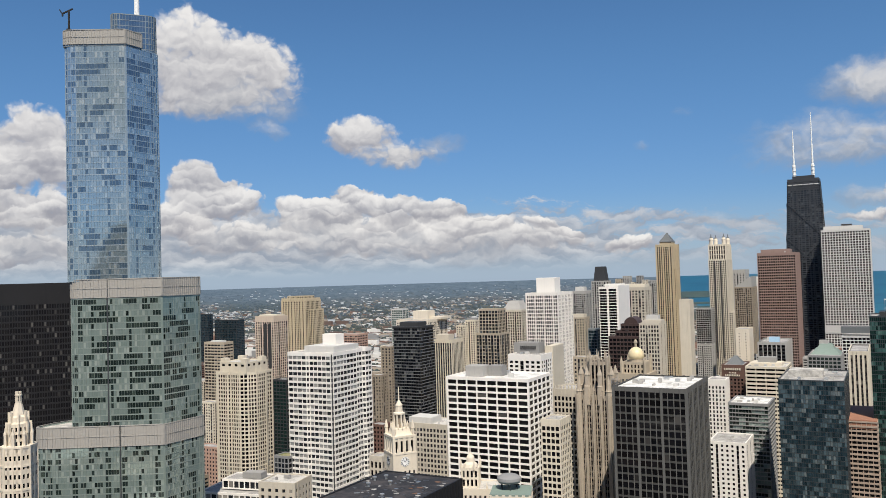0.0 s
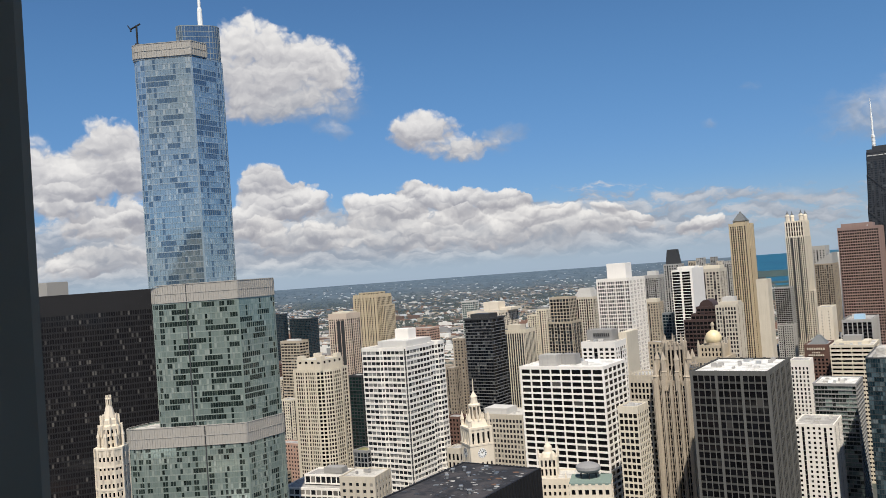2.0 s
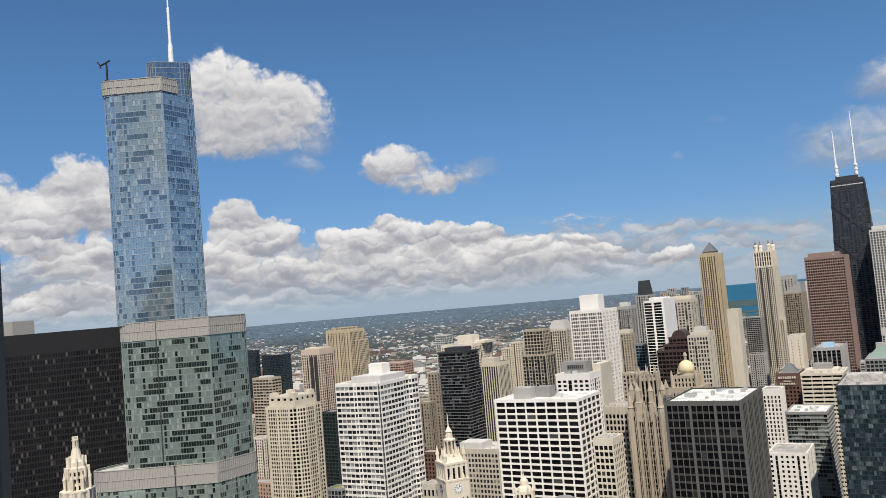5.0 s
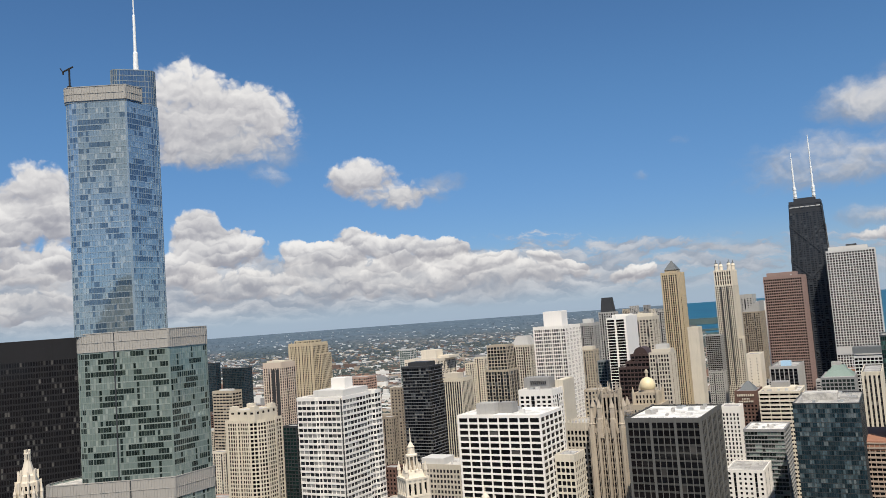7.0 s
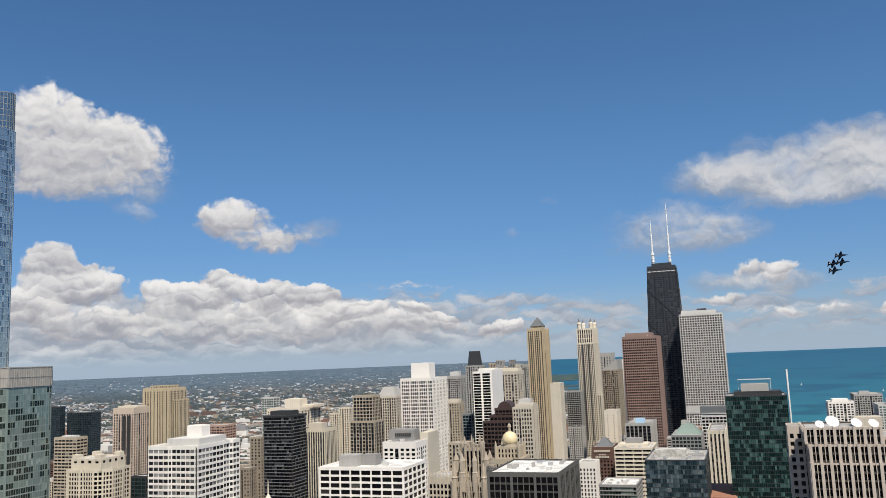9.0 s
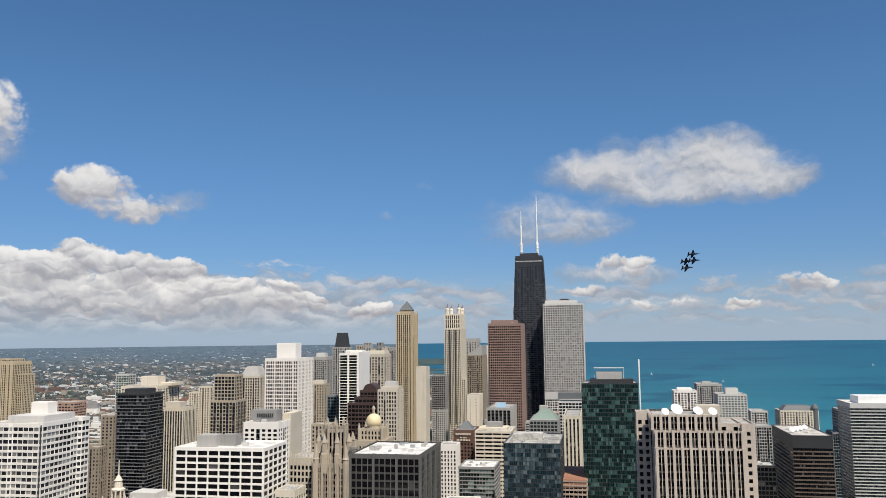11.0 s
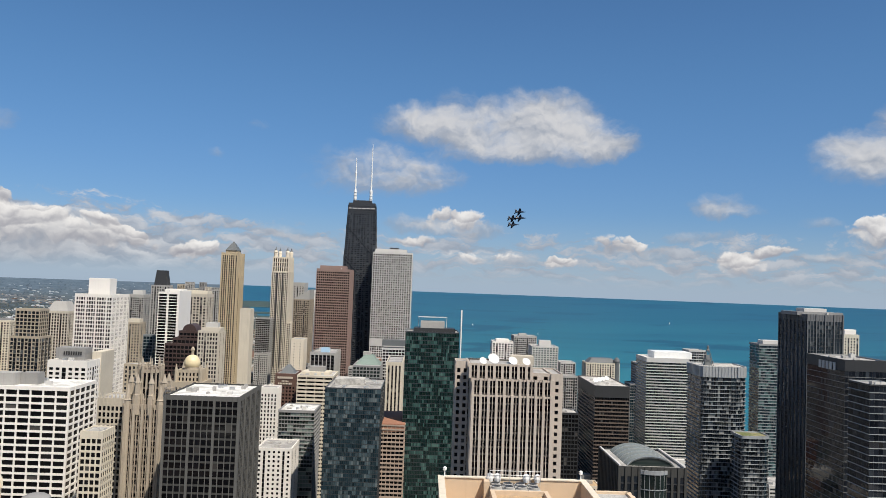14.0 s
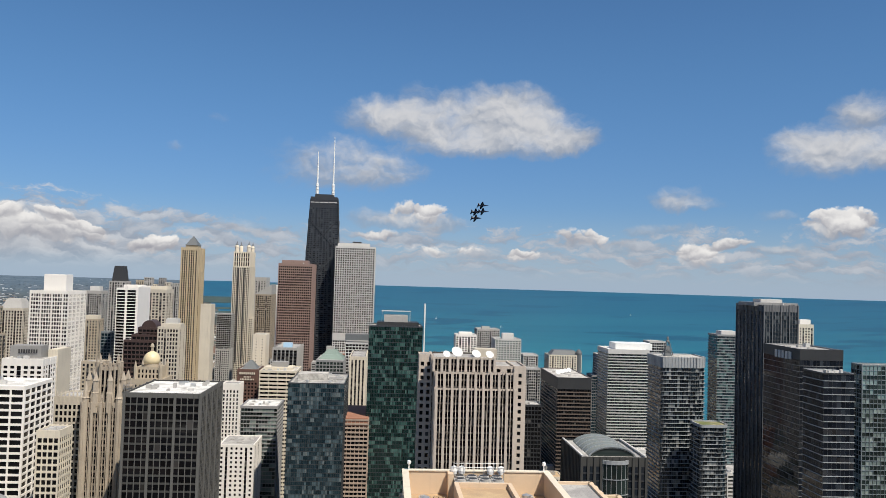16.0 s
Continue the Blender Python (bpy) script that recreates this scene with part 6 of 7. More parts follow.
def clock_tower(x, y, small=False):
    """White terracotta clock tower above its long office block."""
    turn = 54.0
    t = thing("clock_tower_building", x, y, 0, "cream terracotta clock tower with colonnaded lantern", "clock tower")
    shell(t, rect(13.5, 13.5, turn), 0, 103, 3.7, 2.9, 1.6, 1.7, OFFWHITE, DARKGLASS, pout=0.4, head=10, panes=40)
    shell(t, rect(12.6, 12.6, turn), 103, 112, 8, 3.2, 1.7, 0.6, OFFWHITE, DARKGLASS, pout=0.7, head=2.2, panes=12)
    s = Solid()
    s.prism(rect(14.6, 14.6, turn), 102.4, 103.4)
    s.prism(rect(14.2, 14.2, turn), 111.6, 112.8)
    s.prism(rect(10.4, 10.4, turn), 112.8, 116.5, rect(8.4, 8.4, turn))
    part("cornice", s, OFFWHITE, t)
    for i in range(4):
        a = radians(turn + 45 + 90 * i)
        p = Solid()
        p.turned(((1.0, 112), (1.0, 116), (1.3, 116.3), (0.2, 121)), (8.2 * math.cos(a), 8.2 * math.sin(a)), 6)
        part("corner_pinnacle", p, OFFWHITE, t)
    for i in range(8):
        a = radians(turn + 45 * i)
        p = Solid()
        p.rod((3.1 * math.cos(a), 3.1 * math.sin(a), 116), (3.1 * math.cos(a), 3.1 * math.sin(a), 124), 0.5)
        part("column", p, OFFWHITE, t)
    s = Solid()
    s.turned(((2.2, 116), (2.2, 124)), k=8)
    part("lantern_core", s, TANDARK, t)
    s = Solid()
    s.turned(((3.6, 124), (3.6, 124.8), (2.2, 125.4), (1.9, 128.6), (2.2, 129), (1.2, 130.6), (0.4, 132), (0.2, 139.5)), k=10)
    part("lantern_top", s, OFFWHITE, t)
    for i in range(12):
        a = radians(turn + 30 * i)
        p = Solid()
        p.turned(((0.45, 116.2), (0.45, 118.2), (0.08, 119.8)), (4.9 * math.cos(a), 4.9 * math.sin(a)), 6)
        part("finial", p, OFFWHITE, t)
    for i in range(4):
        for k_ in (-0.3, 0.0, 0.3):
            a = radians(turn + 90 * i)
            n2, u2 = Vector((math.cos(a), math.sin(a))), Vector((-math.sin(a), math.cos(a)))
            c2 = n2 * 7.0 + u2 * k_ * 14
            p = Solid()
            p.turned(((0.5, 103.2), (0.5, 104.6), (0.1, 106.2)), (c2.x, c2.y), 6)
            part("finial", p, OFFWHITE, t)
    for i, off in enumerate((0, 90, 180, 270)):
        a = radians(turn + off - 90)
        n = Vector((math.cos(a), math.sin(a), 0))
        u = Vector((-n.y, n.x, 0))
        c = n * 7.2 + Vector((0, 0, 98.2))
        face, ring, handm = Solid(), Solid(), Solid()
        k = 24
        face.v = [tuple(c + n * 0.05)] + [tuple(c + n * 0.05 + u * 2.7 * math.cos(2 * math.pi * j / k) + Vector((0, 0, 2.7 * math.sin(2 * math.pi * j / k)))) for j in range(k)]
        face.f = [(0, 1 + j, 1 + (j + 1) % k) for j in range(k)]
        dial = part("clock_face", face, DISHWHITE, t, "white clock dial")
        for j in range(12):
            g = 2 * math.pi * j / 12
            w0 = u * math.cos(g) + Vector((0, 0, math.sin(g)))
            handm.rod(c + n * 0.12 + w0 * 1.7, c + n * 0.12 + w0 * 2.5, 0.17, None, 4)
        for g, ln in ((2.3, 1.3), (0.9, 2.0)):
            w0 = u * math.cos(g) + Vector((0, 0, math.sin(g)))
            handm.rod(c + n * 0.15, c + n * 0.15 + w0 * ln, 0.16, None, 4)
        part("clock_marks", handm, BLACK, dial, "dark hour marks and pointers")
    # office block round the tower foot
    shell(t, rect(44, 20, turn, (-8.0, 2.0)), 0, 74, 3.7, 3.2, 1.5, 1.7, OFFWHITE, CLEAR, head=4, roof=ROOFPALE)


clock_tower(-250.0, 394.4)


def small_cupola(x, y, z):
    """North block of the clock tower building with its little cupola."""
    t = thing("terracotta_block", x, y, 0, "cream terracotta office block with a small ornate cupola", "office block")
    turn = 20.0
    shell(t, rect(24, 20, turn), 0, z - 14, 3.6, 2.8, 1.4, 1.6, OFFWHITE, DARKGLASS, head=3.5, panes=40, roof=ROOFPALE, pout=0.5)
    shell(t, rect(9, 9, turn, (-5.5, -2.5)), z - 15, z - 4, 4.5, 2.2, 1.1, 1.2, OFFWHITE, DARKGLASS, head=1.5, pout=0.4)
    s = Solid()
    s.turned(((4.2, z - 4.2), (3.6, z - 2.5), (2.4, z - 1.5), (2.2, z + 1), (1.2, z + 2.4), (0.3, z + 3.4), (0.15, z + 7)), (-5.5, -2.5), 10)
    part("cupola", s, OFFWHITE, t)
    for sx, sy in ((-1, -1), (1, -1), (1, 1), (-1, 1)):
        p = Solid()
        p.turned(((0.7, z - 5), (0.7, z - 2), (0.1, z + 0.8)), (-5.5 + sx * 4, -2.5 + sy * 4), 6)
        part("pinnacle", p, OFFWHITE, t)
    for i in range(6):
        p = Solid()
        p.turned(((0.6, z - 14.5), (0.6, z - 12.5), (0.1, z - 11)), (-11 + i * 4.4, -10.0 + i * 1.6 - 4), 6)
        part("pinnacle", p, OFFWHITE, t)


small_cupola(-202.0, 402.1, 101.0)


def gothic_tower(x, y):
    """Gothic stone tower: deep piers, a crown of flying buttresses, and scaffolding on its flank."""
    t = thing("gothic_tower", x, y, 0, "weathered grey limestone gothic tower with flying buttresses", "tower")
    shell(t, rect(20, 20), 0, 126, 3.7, 1.65, 0.45, 1.2, SHADESTONE, DARKGLASS, pout=0.7, sout=0.15, head=3, panes=70, major=(3, 1.5, 1.7), pier_mat=WEATHERED)
    octo = [(6.6 * math.cos(radians(22.5 + 45 * i)), 6.6 * math.sin(radians(22.5 + 45 * i))) for i in range(8)]
    shell(t, octo, 125, 146, 10, 2.5, 1.0, 1.2, SHADESTONE, DARKGLASS, pout=0.9, head=2, pier_mat=WEATHERED)
    for i in range(8):
        a = radians(22.5 + 45 * i)
        c, s = math.cos(a), math.sin(a)
        b = Solid()
        b.turned(((1.9, 120), (1.9, 131), (2.1, 131.3), (1.6, 132), (1.6, 138), (1.9, 138.3), (0.2, 143.5)), (10.6 * c, 10.6 * s), 6)
        pier_ = part("buttress_pier", b, WEATHERED, t)
        f = Solid()
        for k in range(5):      # two arched flyers of short straight lengths
            g0, g1 = k / 5, (k + 1) / 5
            for za, rise_ in ((131, 10), (126, 8)):
                f.rod(((10.2 - 3.6 * g0) * c, (10.2 - 3.6 * g0) * s, za + rise_ * g0 ** 0.6), ((10.2 - 3.6 * g1) * c, (10.2 - 3.6 * g1) * s, za + rise_ * g1 ** 0.6), 0.55, None, 4)
        part("flying_arch", f, WEATHERED, pier_)
        p = Solid()
        p.turned(((0.9, 144), (0.9, 148), (1.1, 148.2), (0.6, 149), (0.12, 153)), (6.9 * c, 6.9 * s), 6)
        part("pinnacle", p, WEATHERED, t)
        a2 = radians(45 * i)
        p = Solid()
        p.turned(((0.5, 143), (0.5, 146.6), (0.1, 148.6)), (6.4 * math.cos(a2), 6.4 * math.sin(a2)), 5)
        part("finial", p, WEATHERED, t)
    for i in range(4):
        a = radians(45 + 90 * i)
        p = Solid()
        p.turned(((2.0, 0), (2.0, 128), (2.3, 128.4), (1.7, 129.2), (1.4, 132.5), (0.2, 138)), (13.4 * math.cos(a), 13.4 * math.sin(a)), 8)
        part("corner_turret", p, WEATHERED, t)
    for side in range(4):
        for k in range(7):
            a = radians(90 * side)
            u, n = Vector((-math.sin(a), math.cos(a))), Vector((math.cos(a), math.sin(a)))
            c2 = n * 10.6 + u * (k - 3) * 2.9
            p = Solid()
            p.turned(((0.55, 124), (0.55, 128.6), (0.75, 128.8), (0.08, 131.4 + (k % 2) * 1.2)), (c2.x, c2.y), 5)
            part("pinnacle", p, WEATHERED, t)
    # lower wing to the west with its own gothic windows
    shell(t, rect(20, 24, 0, (-19.5, 10)), 0, 128, 3.7, 2.4, 0.9, 1.2, LIMESTONE, DARKGLASS, pout=0.5, sout=0.2, head=5, panes=40, roof=ROOFGREY)
    for k in range(9):
        p = Solid()
        p.turned(((0.5, 127), (0.5, 129.4), (0.1, 131)), (-28.6 + k * 2.3, -1.6), 5)
        part("pinnacle", p, LIMESTONE, t)


gothic_tower(-163.8, 493.4)


def scaffold(x, y, w, d, z0, z1):
    t = thing("scaffold", x, y, 0, "grey tube scaffolding with plank decks on the stone tower", "scaffolding")
    nx, nz = 4, int((z1 - z0) / 2.2)
    for i in range(nx + 1):
        for j in (0, 1):
            p = Solid()
            p.rod((-w / 2 + w * i / nx, -d / 2 + d * j, z0), (-w / 2 + w * i / nx, -d / 2 + d * j, z1), 0.14, None, 4)
            part("standard", p, SCAFFOLD, t)
    for k in range(nz):
        z = z0 + (k + 1) * (z1 - z0) / nz - 0.5
        p = Solid()
        p.box(-w / 2, w / 2, -d / 2, d / 2, z - 0.08, z)
        part("deck", p, TANDARK, t)
        p = Solid()
        for zz in (0.5, 1.0):
            p.rod((-w / 2, -d / 2, z + zz), (w / 2, -d / 2, z + zz), 0.1, None, 4)
        p.rod((-w / 2 + (k % 2) * w, -d / 2 - 0.1, z), (w / 2 - (k % 2) * w, -d / 2 - 0.1, z + 2.2), 0.1, None, 4)
        part("guard_rail", p, SCAFFOLD, t)


scaffold(-150.6, 489.0, 4.0, 9.0, 0.0, 136.0)


def dome_hotel(x, y):
    t = thing("domed_hotel", x, y, 0, "tan stone hotel tower with a small gilded dome", "hotel tower")
    shell(t, rect(22, 24), 0, 128, 3.4, 2.8, 1.4, 1.5, TAN, HOMEGLASS, head=4, panes=30)
    shell(t, rect(15, 15), 127, 136, 4, 2.6, 1.3, 1.2, TAN, DARKGLASS, head=2, pout=0.6)
    for sx, sy in ((-1, -1), (1, -1), (1, 1), (-1, 1)):
        p = Solid()
        p.turned(((1.1, 127), (1.1, 136), (0.2, 140)), (sx * 8.6, sy * 8.6), 6)
        part("corner_turret", p, TAN, t)
    d = Solid()
    d.turned(((5.0, 135.5), (5.0, 137.5)), k=16)
    part("drum", d, TAN, t)
    g = Solid()
    g.turned(((4.9, 137.4), (5.6, 138.5), (5.8, 140), (5.4, 142.2), (4.3, 144.2), (2.6, 145.6), (1.0, 146.2)), k=20)
    gd = part("dome", g, GOLD, t, "gilded onion dome")
    for pl in gd.data.polygons:
        pl.use_smooth = True
    c = Solid()
    c.turned(((1.0, 146), (1.0, 149), (1.5, 149.4), (1.1, 151), (0.2, 152)), k=10)
    part("finial", c, TAN, t)


dome_hotel(-166.3, 589.0)


# ---------------------------------------------------------------- near roofs
def tar_roof_block():
    x0, x1, y0, y1, z = -129.0, -104.6, 150.0, 195.5, 147.0
    t = thing("office_tower", (x0 + x1) / 2, (y0 + y1) / 2, 0, "black office tower with a stained tar roof", "office tower")
    w, d = x1 - x0, y1 - y0
    shell(t, rect(w, d), 0, z, 3.9, 1.5, 0.25, 1.2, BLACK, DARKGLASS, head=9, pout=0.35, sout=0.15, roof=ROOFBLACK, curb=0.35, panes=60)
    rng2 = random.Random(5)
    tones = (MIDGREY, CHARCOAL, SLATE, RUSTPATCH, BLUEPATCH, GREY, SLATE, CHARCOAL, CHARCOAL)
    for i in range(95):
        s = Solid()
        a, b = rng2.uniform(0.4, 2.6), rng2.uniform(0.3, 1.8)
        k = rng2.randint(5, 8)
        turn = rng2.uniform(0, 6)
        cx, cy = rng2.uniform(-0.45, 0.45) * w, rng2.uniform(-0.2, 0.46) * d
        edge_ = [(cx + a / 2 * rng2.uniform(0.6, 1.1) * math.cos(turn + 2 * math.pi * j / k), cy + b / 2 * rng2.uniform(0.6, 1.1) * math.sin(turn + 2 * math.pi * j / k)) for j in range(k)]
        s.prism(edge_, z - 0.3, z - 0.3 + rng2.uniform(0.08, 0.16))
        part("roof_patch", s, rng2.choice(tones), t)
    for i in range(7):
        s = Solid()
        x, y = rng2.uniform(-0.4, 0.4) * w, rng2.uniform(-0.1, 0.4) * d
        s.turned(((0.35, z - 0.3), (0.35, z + 0.5), (0.6, z + 0.6), (0.6, z + 0.9), (0.2, z + 1.0)), (x, y), 10)
        part("roof_vent", s, STEEL, t)


tar_roof_block()


def stucco_roof_block():
    """Beige roof terrace with high parapets, a raised roof house, rails and cooling plant."""
    x0, x1, y0, y1, z, zp = 3.4, 28.6, 98.0, 140.5, 165.4, 169.4
    cx, cy = (x0 + x1) / 2, (y0 + y1) / 2
    t = thing("office_tower", cx, cy, 0, "beige stucco tower roof with high parapets and cooling plant", "office tower")
    w, d = x1 - x0, y1 - y0
    shell(t, rect(w, d), 0, z, 3.6, 3.2, 1.4, 1.5, BEIGE, HOMEGLASS, head=3, curb=0.0, roof=ROOFTAN)
    s = Solid()
    s.box(-w / 2, w / 2, d / 2 - 0.8, d / 2, z, zp)
    s.box(-w / 2, -w / 2 + 0.8, -d / 2, d / 2 - 0.8, z, zp)
    s.box(w / 2 - 0.8, w / 2, -d / 2, d / 2 - 0.8, z, zp)
    s.box(-w / 2 + 7.6, -w / 2 + 8.5, d / 2 - 3.5, d / 2 - 0.8, z, zp + 0.15)
    part("parapet", s, BEIGE, t, "high beige stucco parapet")
    cap = Solid()
    cap.box(-w / 2 - 0.15, w / 2 + 0.15, d / 2 - 0.95, d / 2 + 0.15, zp, zp + 0.18)
    cap.box(-w / 2 - 0.15, -w / 2 + 0.95, -d / 2, d / 2 - 0.95, zp, zp + 0.18)
    cap.box(w / 2 - 0.95, w / 2 + 0.15, -d / 2, d / 2 - 0.95, zp, zp + 0.18)
    part("coping", cap, CREAM, t, "pale coping")
    # raised roof house
    hx0, hx1, hy0, hy1 = 11.6 - cx, 21.0 - cx, 100.0 - cy, 132.6 - cy
    s = Solid()
    s.box(hx0, hx1, hy0, hy1, z, 168.5)
    for b in ((hx0, hx1, hy1 - 0.7, hy1), (hx0, hx0 + 0.7, hy0, hy1 - 0.7), (hx1 - 0.7, hx1, hy0, hy1 - 0.7)):
        s.box(*b, 168.5, 169.35)
    part("roof_house", s, BEIGE, t, "raised beige roof house")
    s = Solid()
    s.box(hx0 + 0.72, hx1 - 0.72, hy0, hy1 - 0.72, 168.5, 168.56)
    part("house_roof", s, ROOFTAN, t, "tan membrane roof")
    # cooling plant behind it: a low deck of fans
    for i in range(4):
        for k in range(2):
            px_, py_ = 12.9 + i * 2.1 - cx, 135.4 + k * 2.1 - cy
            p = Solid()
            p.box(-0.98, 0.98, -0.98, 0.98, z, 168.9, 0, (px_, py_))
            p.turned(((0.85, 168.9), (0.85, 169.25), (0.75, 169.3)), (px_, py_), 14)
            unit = part("cooling_unit", p, MIDGREY, t, "grey cooling unit")
            f = Solid()
            f.turned(((0.72, 169.3), (0.72, 169.33)), (px_, py_), 14)
            f.box(-0.7, 0.7, -0.06, 0.06, 169.33, 169.36, 35 + 20 * i, (px_, py_))
            part("fan_grille", f, CHARCOAL, unit, "dark fan grille")
    for zz in (170.4, 171.1):
        r = Solid()
        r.rod((12.0 - cx, 138.4 - cy, zz), (20.6 - cx, 138.4 - cy, zz), 0.06)
        part("pipe", r, STEEL, t)
    for i in range(6):
        r = Solid()
        r.rod((12.0 + i * 1.72 - cx, 138.4 - cy, z), (12.0 + i * 1.72 - cx, 138.4 - cy, 171.2), 0.06)
        part("rail_post", r, STEEL, t)
    for x in (12.1, 13.4, 18.3, 20.2):
        q = Solid()
        q.turned(((0.5, 169.2), (0.62, 169.8), (0.5, 170.4), (0.1, 170.6)), (x - cx, 138.9 - cy), 10)
        part("vent_cowl", q, DISHWHITE, t, "white vent cowl")
    # handrail and cabinets on the terrace
    for i in range(4):
        r = Solid()
        r.rod((8.4 + i * 0.8 - cx, 134.0 - cy, z), (8.4 + i * 0.8 - cx, 134.0 - cy, z + 1.15), 0.06)
        part("rail_post", r, BRONZE, t)
    for zz in (0.6, 1.15):
        r = Solid()
        r.rod((8.3 - cx, 134.0 - cy, z + zz), (10.9 - cx, 134.0 - cy, z + zz), 0.06)
        part("handrail", r, BRONZE, t)
    for x, y, a in ((6.6, 133.5, 1.3), (24.5, 134.5, 1.1), (25.6, 131.0, 1.4)):
        block(t, "roof_cabinet", x - cx, y - cy, a, a, z, z + 1.3, MIDGREY)
    for x, y in ((6.9, 131.0), (23.6, 133.0)):
        q = Solid()
        q.turned(((0.45, z), (0.45, z + 1.2), (0.75, z + 1.3), (0.75, z + 1.9), (0.3, z + 2.1)), (x - cx, y - cy), 12)
        part("roof_vent", q, STEEL, t, "round metal roof vent")
    for x in (4.4, 27.8):
        q = Solid()
        q.rod((x - cx, 140.0 - cy, zp + 0.1), (x - cx, 140.0 - cy, zp + 1.0), 0.12)
        q.turned(((0.1, zp + 1.0), (0.34, zp + 1.2), (0.34, zp + 1.6), (0.1, zp + 1.8)), (x - cx, 140.0 - cy), 8)
        part("roof_lamp", q, DISHWHITE, t)
    # lower east wing with a planted edge
    shell(t, rect(6.4, 22, 0, (31.9 - cx, 125.5 - cy)), 0, 168.7, 3.6, 3.2, 1.4, 1.5, BEIGE, HOMEGLASS, head=3, curb=0.5, roof=ROOFGREY)
    shell(t, rect(4.0, 26, 0, (37.2 - cx, 121.0 - cy)), 0, 167.2, 3.6, 3.2, 1.4, 1.5, BEIGE, HOMEGLASS, head=3, curb=0.5, roof=ROOFGREEN)


stucco_roof_block()


# ---------------------------------------------------------------- terraces and infill between the towers
def terrace_block():
    x, y, z = -383.1, 408.4, 65.9
    t = thing("office_block", x, y, 0, "white terraced block with stepped roof decks", "office block")
    shell(t, rect(46, 30, 12), 0, z, 4.2, 4.0, 0.7, 1.2, WHITE, CLEAR, head=1.5, roof=ROOFGREY, panes=30)
    shell(t, rect(32, 18, 12, (4, 4)), z, z + 6.5, 5, 4.0, 0.6, 0.9, WHITE, CLEAR, head=1.4, roof=ROOFGREY)
    block(t, "plant_room", 6, 5, 14, 8, z + 6, z + 9.5, GREY, 12)


terrace_block()


def copper_tank_block():
    x, y, z = -175.1, 381.8, 91.3
    t = thing("terracotta_block", x, y, 0, "cream block with green copper edge and round roof tank", "office block")
    shell(t, rect(20, 18, 20), 0, z, 4.0, 3.2, 1.4, 1.6, OFFWHITE, DARKGLASS, head=3, roof=ROOFBLACK)
    edge_ = Solid()
    edge_.prism(rect(20.8, 18.8, 20), z - 0.6, z + 0.25)
    part("copper_edge", edge_, COPPER, t, "green copper roof edge")
    s = Solid()
    s.turned(((1.0, z + 3.2), (5.6, z + 3.6), (6.4, z + 4.8), (6.2, z + 6.2), (4.0, z + 7.4), (0.6, z + 7.8)), (-2, 2), 18)
    part("roof_tank", s, STONEGREY, t, "grey round roof tank")
    for i in range(6):
        a = 2 * math.pi * i / 6
        p = Solid()
        p.rod((-2 + 4.4 * math.cos(a), 2 + 4.4 * math.sin(a), z), (-2 + 4.4 * math.cos(a), 2 + 4.4 * math.sin(a), z + 4), 0.25)
        part("tank_leg", p, CHARCOAL, t)


copper_tank_block()


def old_stone_block():
    x, y, z = -336.6, 396.4, 79.0
    t = thing("stone_block", x, y, 0, "old beige stone block with flat pale roof", "office block")
    shell(t, rect(24, 22, 12), 0, z, 4.2, 4.5, 2.6, 2.2, LIMESTONE, CLEAR, head=4, roof=ROOFPALE, panes=20)
    roof_units(t, 20, 18, z - 0.8, 4, 3, GREY)


old_stone_block()


def infill(x, y, w, d, h, wall, glass, style):
    """Middle-height neighbour that fills the block between the tall towers."""
    fl, bay, pier, span = style
    t = thing("mid_rise", x, y, 0, "middle-height city building of %s with rows of windows" % wall.name.replace("_", " "), "building", "infill buildings")
    shell(t, rect(w, d), 0, h, fl, bay, pier, span, wall, glass, head=2.5, slots=rng.choice((None, (3, 1), (4, 1), (5, 2))), roof=rng.choice((ROOFGREY, ROOFPALE, ROOFTAN, ROOFBLACK)))
    roof_units(t, w, d, h - 0.9, 3, int(x * 3 + y), size=4.0)


STYLES = ((3.5, 3.4, 1.4, 1.5), (3.2, 4.0, 1.8, 1.4), (3.8, 3.0, 0.8, 1.3), (3.3, 5.0, 0.5, 1.6))
rng = random.Random(23)
TAKEN = [(o.location.x, o.location.y) for o in scene.objects if o.type == "EMPTY" and o.parent is None]
made = 0
while made < 85:
    r_ = rng.uniform(420, 1500)
    a_ = radians(rng.uniform(-58, min(30, shore(r_) - 3)))
    x_, y_ = r_ * math.sin(a_), r_ * math.cos(a_)
    if any(math.hypot(x_ - px, y_ - py) < 44 for px, py in TAKEN):
        continue
    TAKEN.append((x_, y_))
    made += 1
    infill(round(x_, 1), round(y_, 1), rng.uniform(18, 34), rng.uniform(18, 34), rng.uniform(24, 62) * (0.7 if a_ > 0 else 1) if r_ < 800 else rng.uniform(28, 95) * (0.45 if a_ > -0.05 else 1), rng.choice((TAN, LIMESTONE, MIDGREY, CREAM, TANDARK, BRICK, REDBRICK, OFFWHITE, PALE)), rng.choice((CLEAR, HOMEGLASS, SMOKEGLASS)), rng.choice(STYLES))


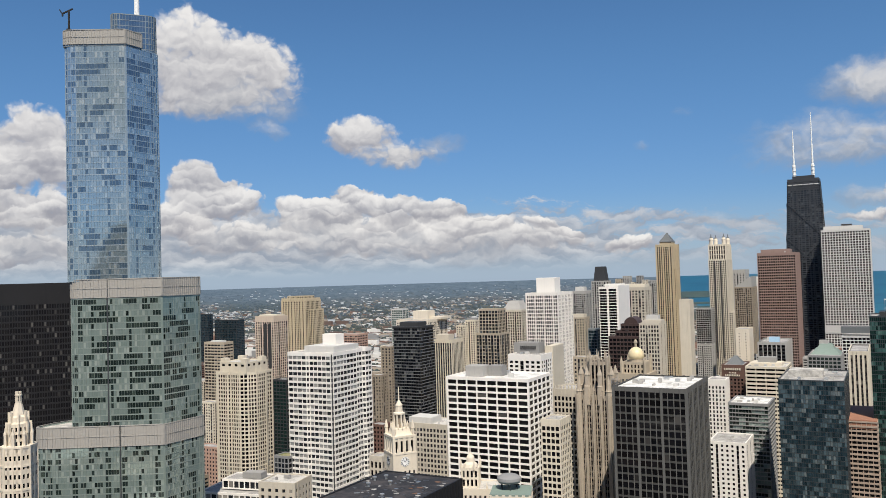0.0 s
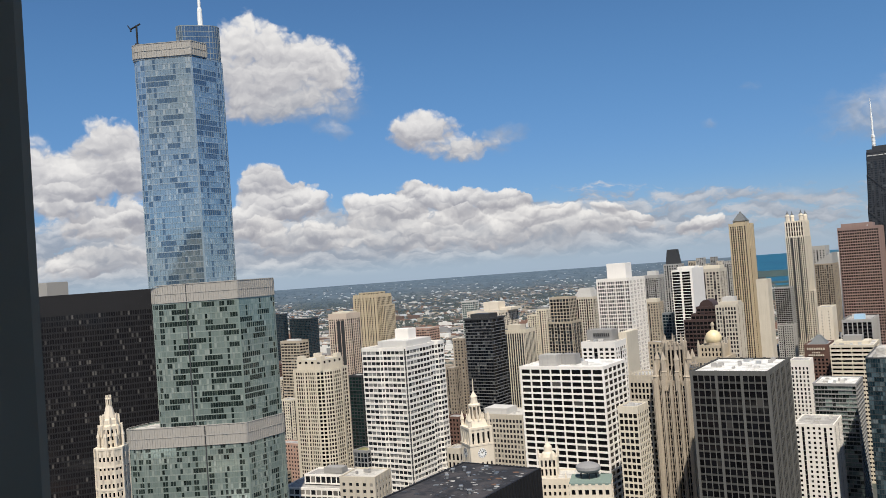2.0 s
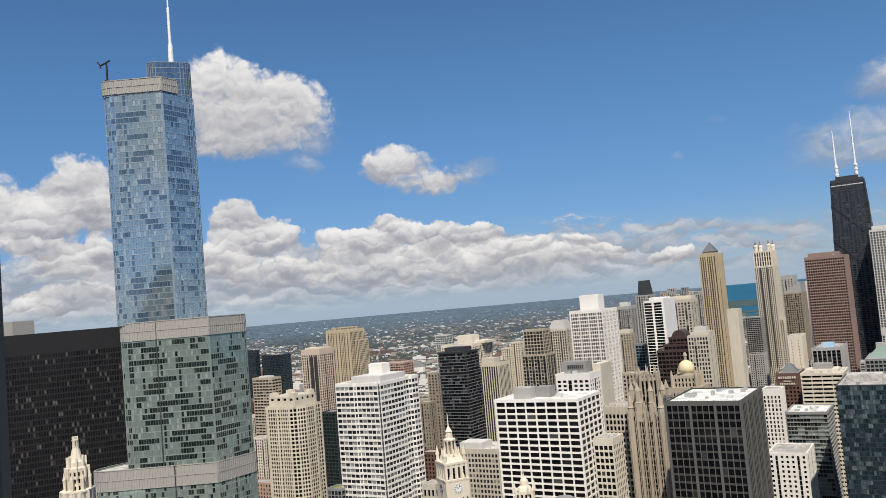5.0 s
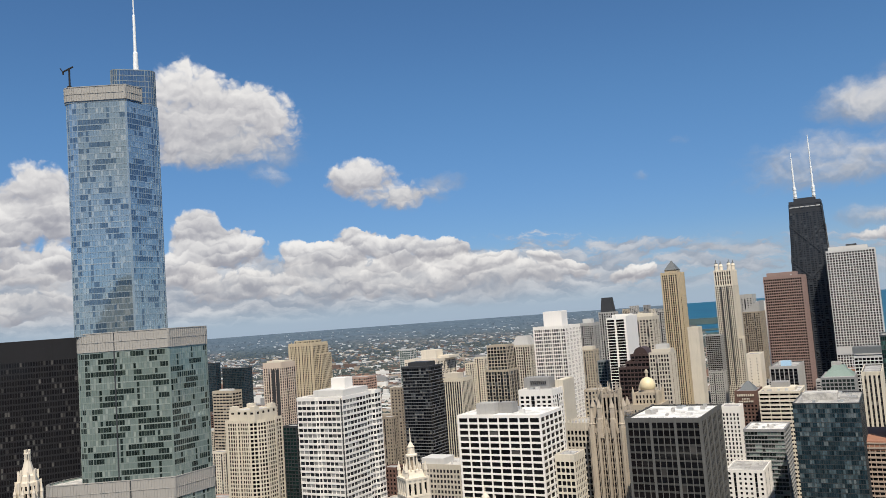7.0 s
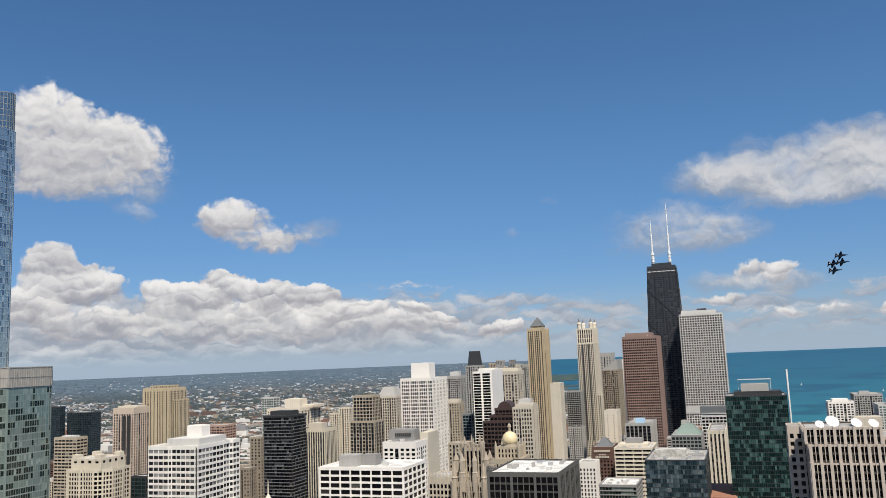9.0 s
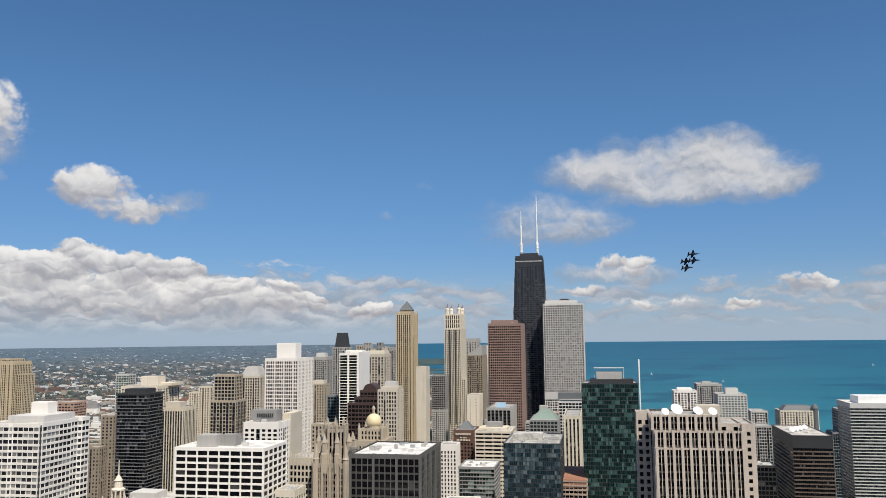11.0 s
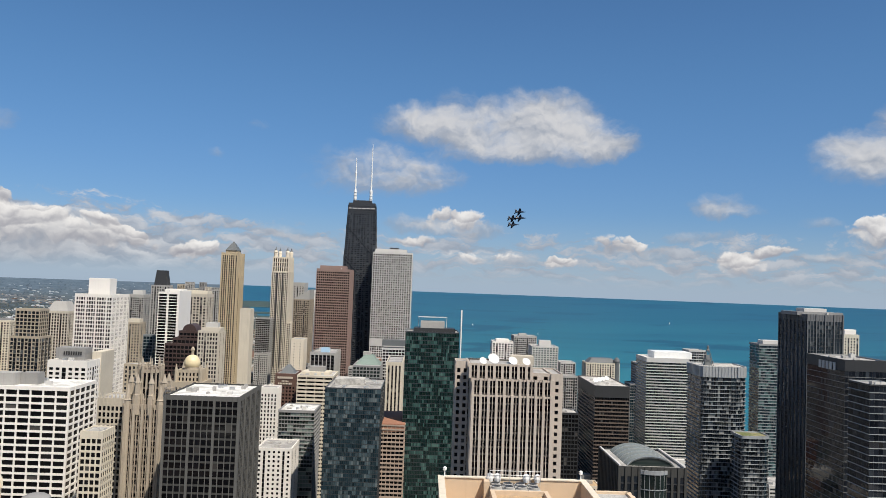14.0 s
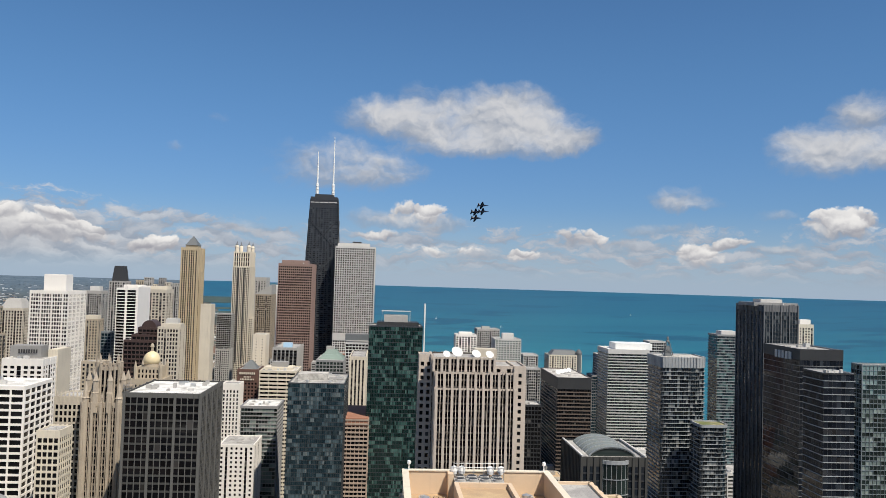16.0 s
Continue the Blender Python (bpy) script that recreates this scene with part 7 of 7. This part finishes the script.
# stepped stone tower south of the river, seen only as a mirror image in the glass skyscraper
stepped = thing("stepped_tower", -284.0, -106.0, 0, "dark stone tower with stepped setbacks mirrored in the glass", "office tower")
for x0_, x1_, z0_, z1_ in ((-30, 30, 0, 222), (-25, 30, 221, 232), (-20, 29, 231, 243), (-14, 28, 242, 254), (-8.5, 27, 253, 266)):
    shell(stepped, [(x0_, -26), (x1_, -26), (x1_, 26 - (z0_ > 0)), (x0_, 26 - (z0_ > 0))], z0_, z1_, 4.0, 4.0, 1.6, 1.8, TANDARK, DARKGLASS, head=1.5, roof=ROOFGREY)

# city blocks added below and behind the viewing room to darken reflections, seen only in glass
south = [Solid() for _ in TONES]
for i_ in range(-9, 10):
    for j_ in range(-12, 4):
        x_, y_ = i_ * 62 + rng.uniform(-6, 6), j_ * 58 + rng.uniform(-6, 6)
        if (abs(x_) < 48 and -60 < y_ < 175) or math.hypot(x_ + 284, y_ + 106) < 62:
            continue
        south[(i_ * 3 + j_) % 5].box(-21, 21, -19, 19, 0, rng.uniform(25, 80) if y_ > -60 else rng.uniform(40, 170), 0, (x_, y_))
for s_, mat_ in zip(south, TONES):
    tagged(new("city_blocks", s_.data("city_blocks", mat_)), "plain city blocks added out of view to darken glass reflections", "city blocks", kind="stuff")

# ---------------------------------------------------------------- display team in the air
NAVY = plain("dark_navy_paint", (0.010, 0.014, 0.035), 0.35)


def jet(m):
    """Twin-tailed fighter jet, nose along +x."""
    t = tagged(new("fighter_jet"), "dark blue twin-tailed fighter jet in tight formation", "aircraft", "four jets in formation")
    body_ = Solid()
    prof = ((-8.2, 0.7, 0.5), (-6.0, 1.25, 0.75), (-1.0, 1.35, 0.9), (2.5, 1.0, 0.95), (5.5, 0.6, 0.65), (7.6, 0.28, 0.3), (8.8, 0.04, 0.04))
    k = 12
    for x, ry, rz in prof:
        for i in range(k):
            a = 2 * math.pi * i / k
            body_.v.append((x, ry * math.cos(a), rz * math.sin(a)))
    for j in range(len(prof) - 1):
        for i in range(k):
            body_.f.append((j * k + i, j * k + (i + 1) % k, j * k + k + (i + 1) % k, j * k + k + i))
    body_.f += [tuple(range(k - 1, -1, -1)), tuple(range((len(prof) - 1) * k, len(prof) * k))]
    part("fuselage", body_, NAVY, t)

    def slab_(name, pts, up, thick):
        s = Solid()
        lo = [Vector(p) - Vector(up) * thick / 2 for p in pts]
        hi = [Vector(p) + Vector(up) * thick / 2 for p in pts]
        n = len(pts)
        s.v = [tuple(p) for p in lo + hi]
        s.f = [tuple(range(n - 1, -1, -1)), tuple(range(n, 2 * n))] + [(i, (i + 1) % n, n + (i + 1) % n, n + i) for i in range(n)]
        part(name, s, NAVY, t)

    for sy in (-1, 1):
        slab_("wing", [(1.2, sy * 1.0, 0), (-1.2, sy * 5.7, 0), (-3.0, sy * 5.9, 0), (-3.6, sy * 1.0, 0)], (0, 0, 1), 0.22)
        slab_("leading_edge_root", [(5.0, sy * 0.4, 0.1), (1.2, sy * 1.7, 0.1), (0.4, sy * 0.8, 0.1)], (0, 0, 1), 0.14)
        slab_("tailplane", [(-5.6, sy * 1.0, 0), (-7.4, sy * 3.4, 0), (-8.6, sy * 3.4, 0), (-8.0, sy * 0.9, 0)], (0, 0, 1), 0.16)
        slab_("tail_fin", [(-3.8, sy * 0.9, 0.6), (-6.0, sy * 2.0, 3.3), (-7.2, sy * 2.0, 3.3), (-6.6, sy * 0.9, 0.6)], (0, 0.93, -0.37 * sy), 0.14)
    c = Solid()
    c.turned(((0.0, -1.6), (0.5, -0.9), (0.62, 0.2), (0.4, 1.5), (0.05, 2.2)), k=10)
    c.v = [(4.1 + z, x, 0.6 + y * 0.9) for x, y, z in c.v]
    part("canopy", c, DARKGLASS, t, "dark bubble canopy")
    t.matrix_basis = m
    return t


JETS = [(122.0, 1073.1, 304.8), (113.4, 1074.0, 295.7), (122.9, 1073.0, 296.6), (113.8, 1074.0, 287.5)]
lead = jet(pose(*JETS[0], -52, -4, 22))
for p_ in JETS[1:]:
    copy_thing(lead, pose(*p_, -52, -4, 22))


# ---------------------------------------------------------------- boats on the lake
def sailboat(x, y, z):
    t = thing("sailboat", x, y, z, "small white sailboat on the open lake", "boat", "sailboats on the lake")
    h = Solid()
    h.prism([(-6, 0), (-4, -1.8), (4, -1.6), (8, 0), (4, 1.6), (-4, 1.8)], -0.4, 1.2, [(-6.4, 0), (-4.4, -2.1), (4.2, -1.9), (9, 0), (4.2, 1.9), (-4.4, 2.1)])
    part("hull", h, DISHWHITE, t)
    s = Solid()
    s.v = [(-5, 0.1, 2), (0.6, 0.1, 2), (0.6, 0.1, 17), (-5, 0.35, 2), (0.6, 0.2, 2), (0.6, 0.2, 17)]
    s.f = [(0, 1, 2), (5, 4, 3), (0, 3, 4, 1), (1, 4, 5, 2), (2, 5, 3, 0)]
    part("sail", s, WHITE, t)
    r = Solid()
    r.rod((0.8, 0.15, 1), (0.8, 0.15, 18), 0.15)
    part("mast", r, STEEL, t)
    t.scale = (0.55, 0.55, 0.55)


for b_deg, b_r in ((16.9, 3700), (8.0, 3050), (3.4, 3300)):
    a_ = radians(b_deg)
    sailboat(b_r * math.sin(a_), b_r * math.cos(a_), lift(b_r) + 0.9)
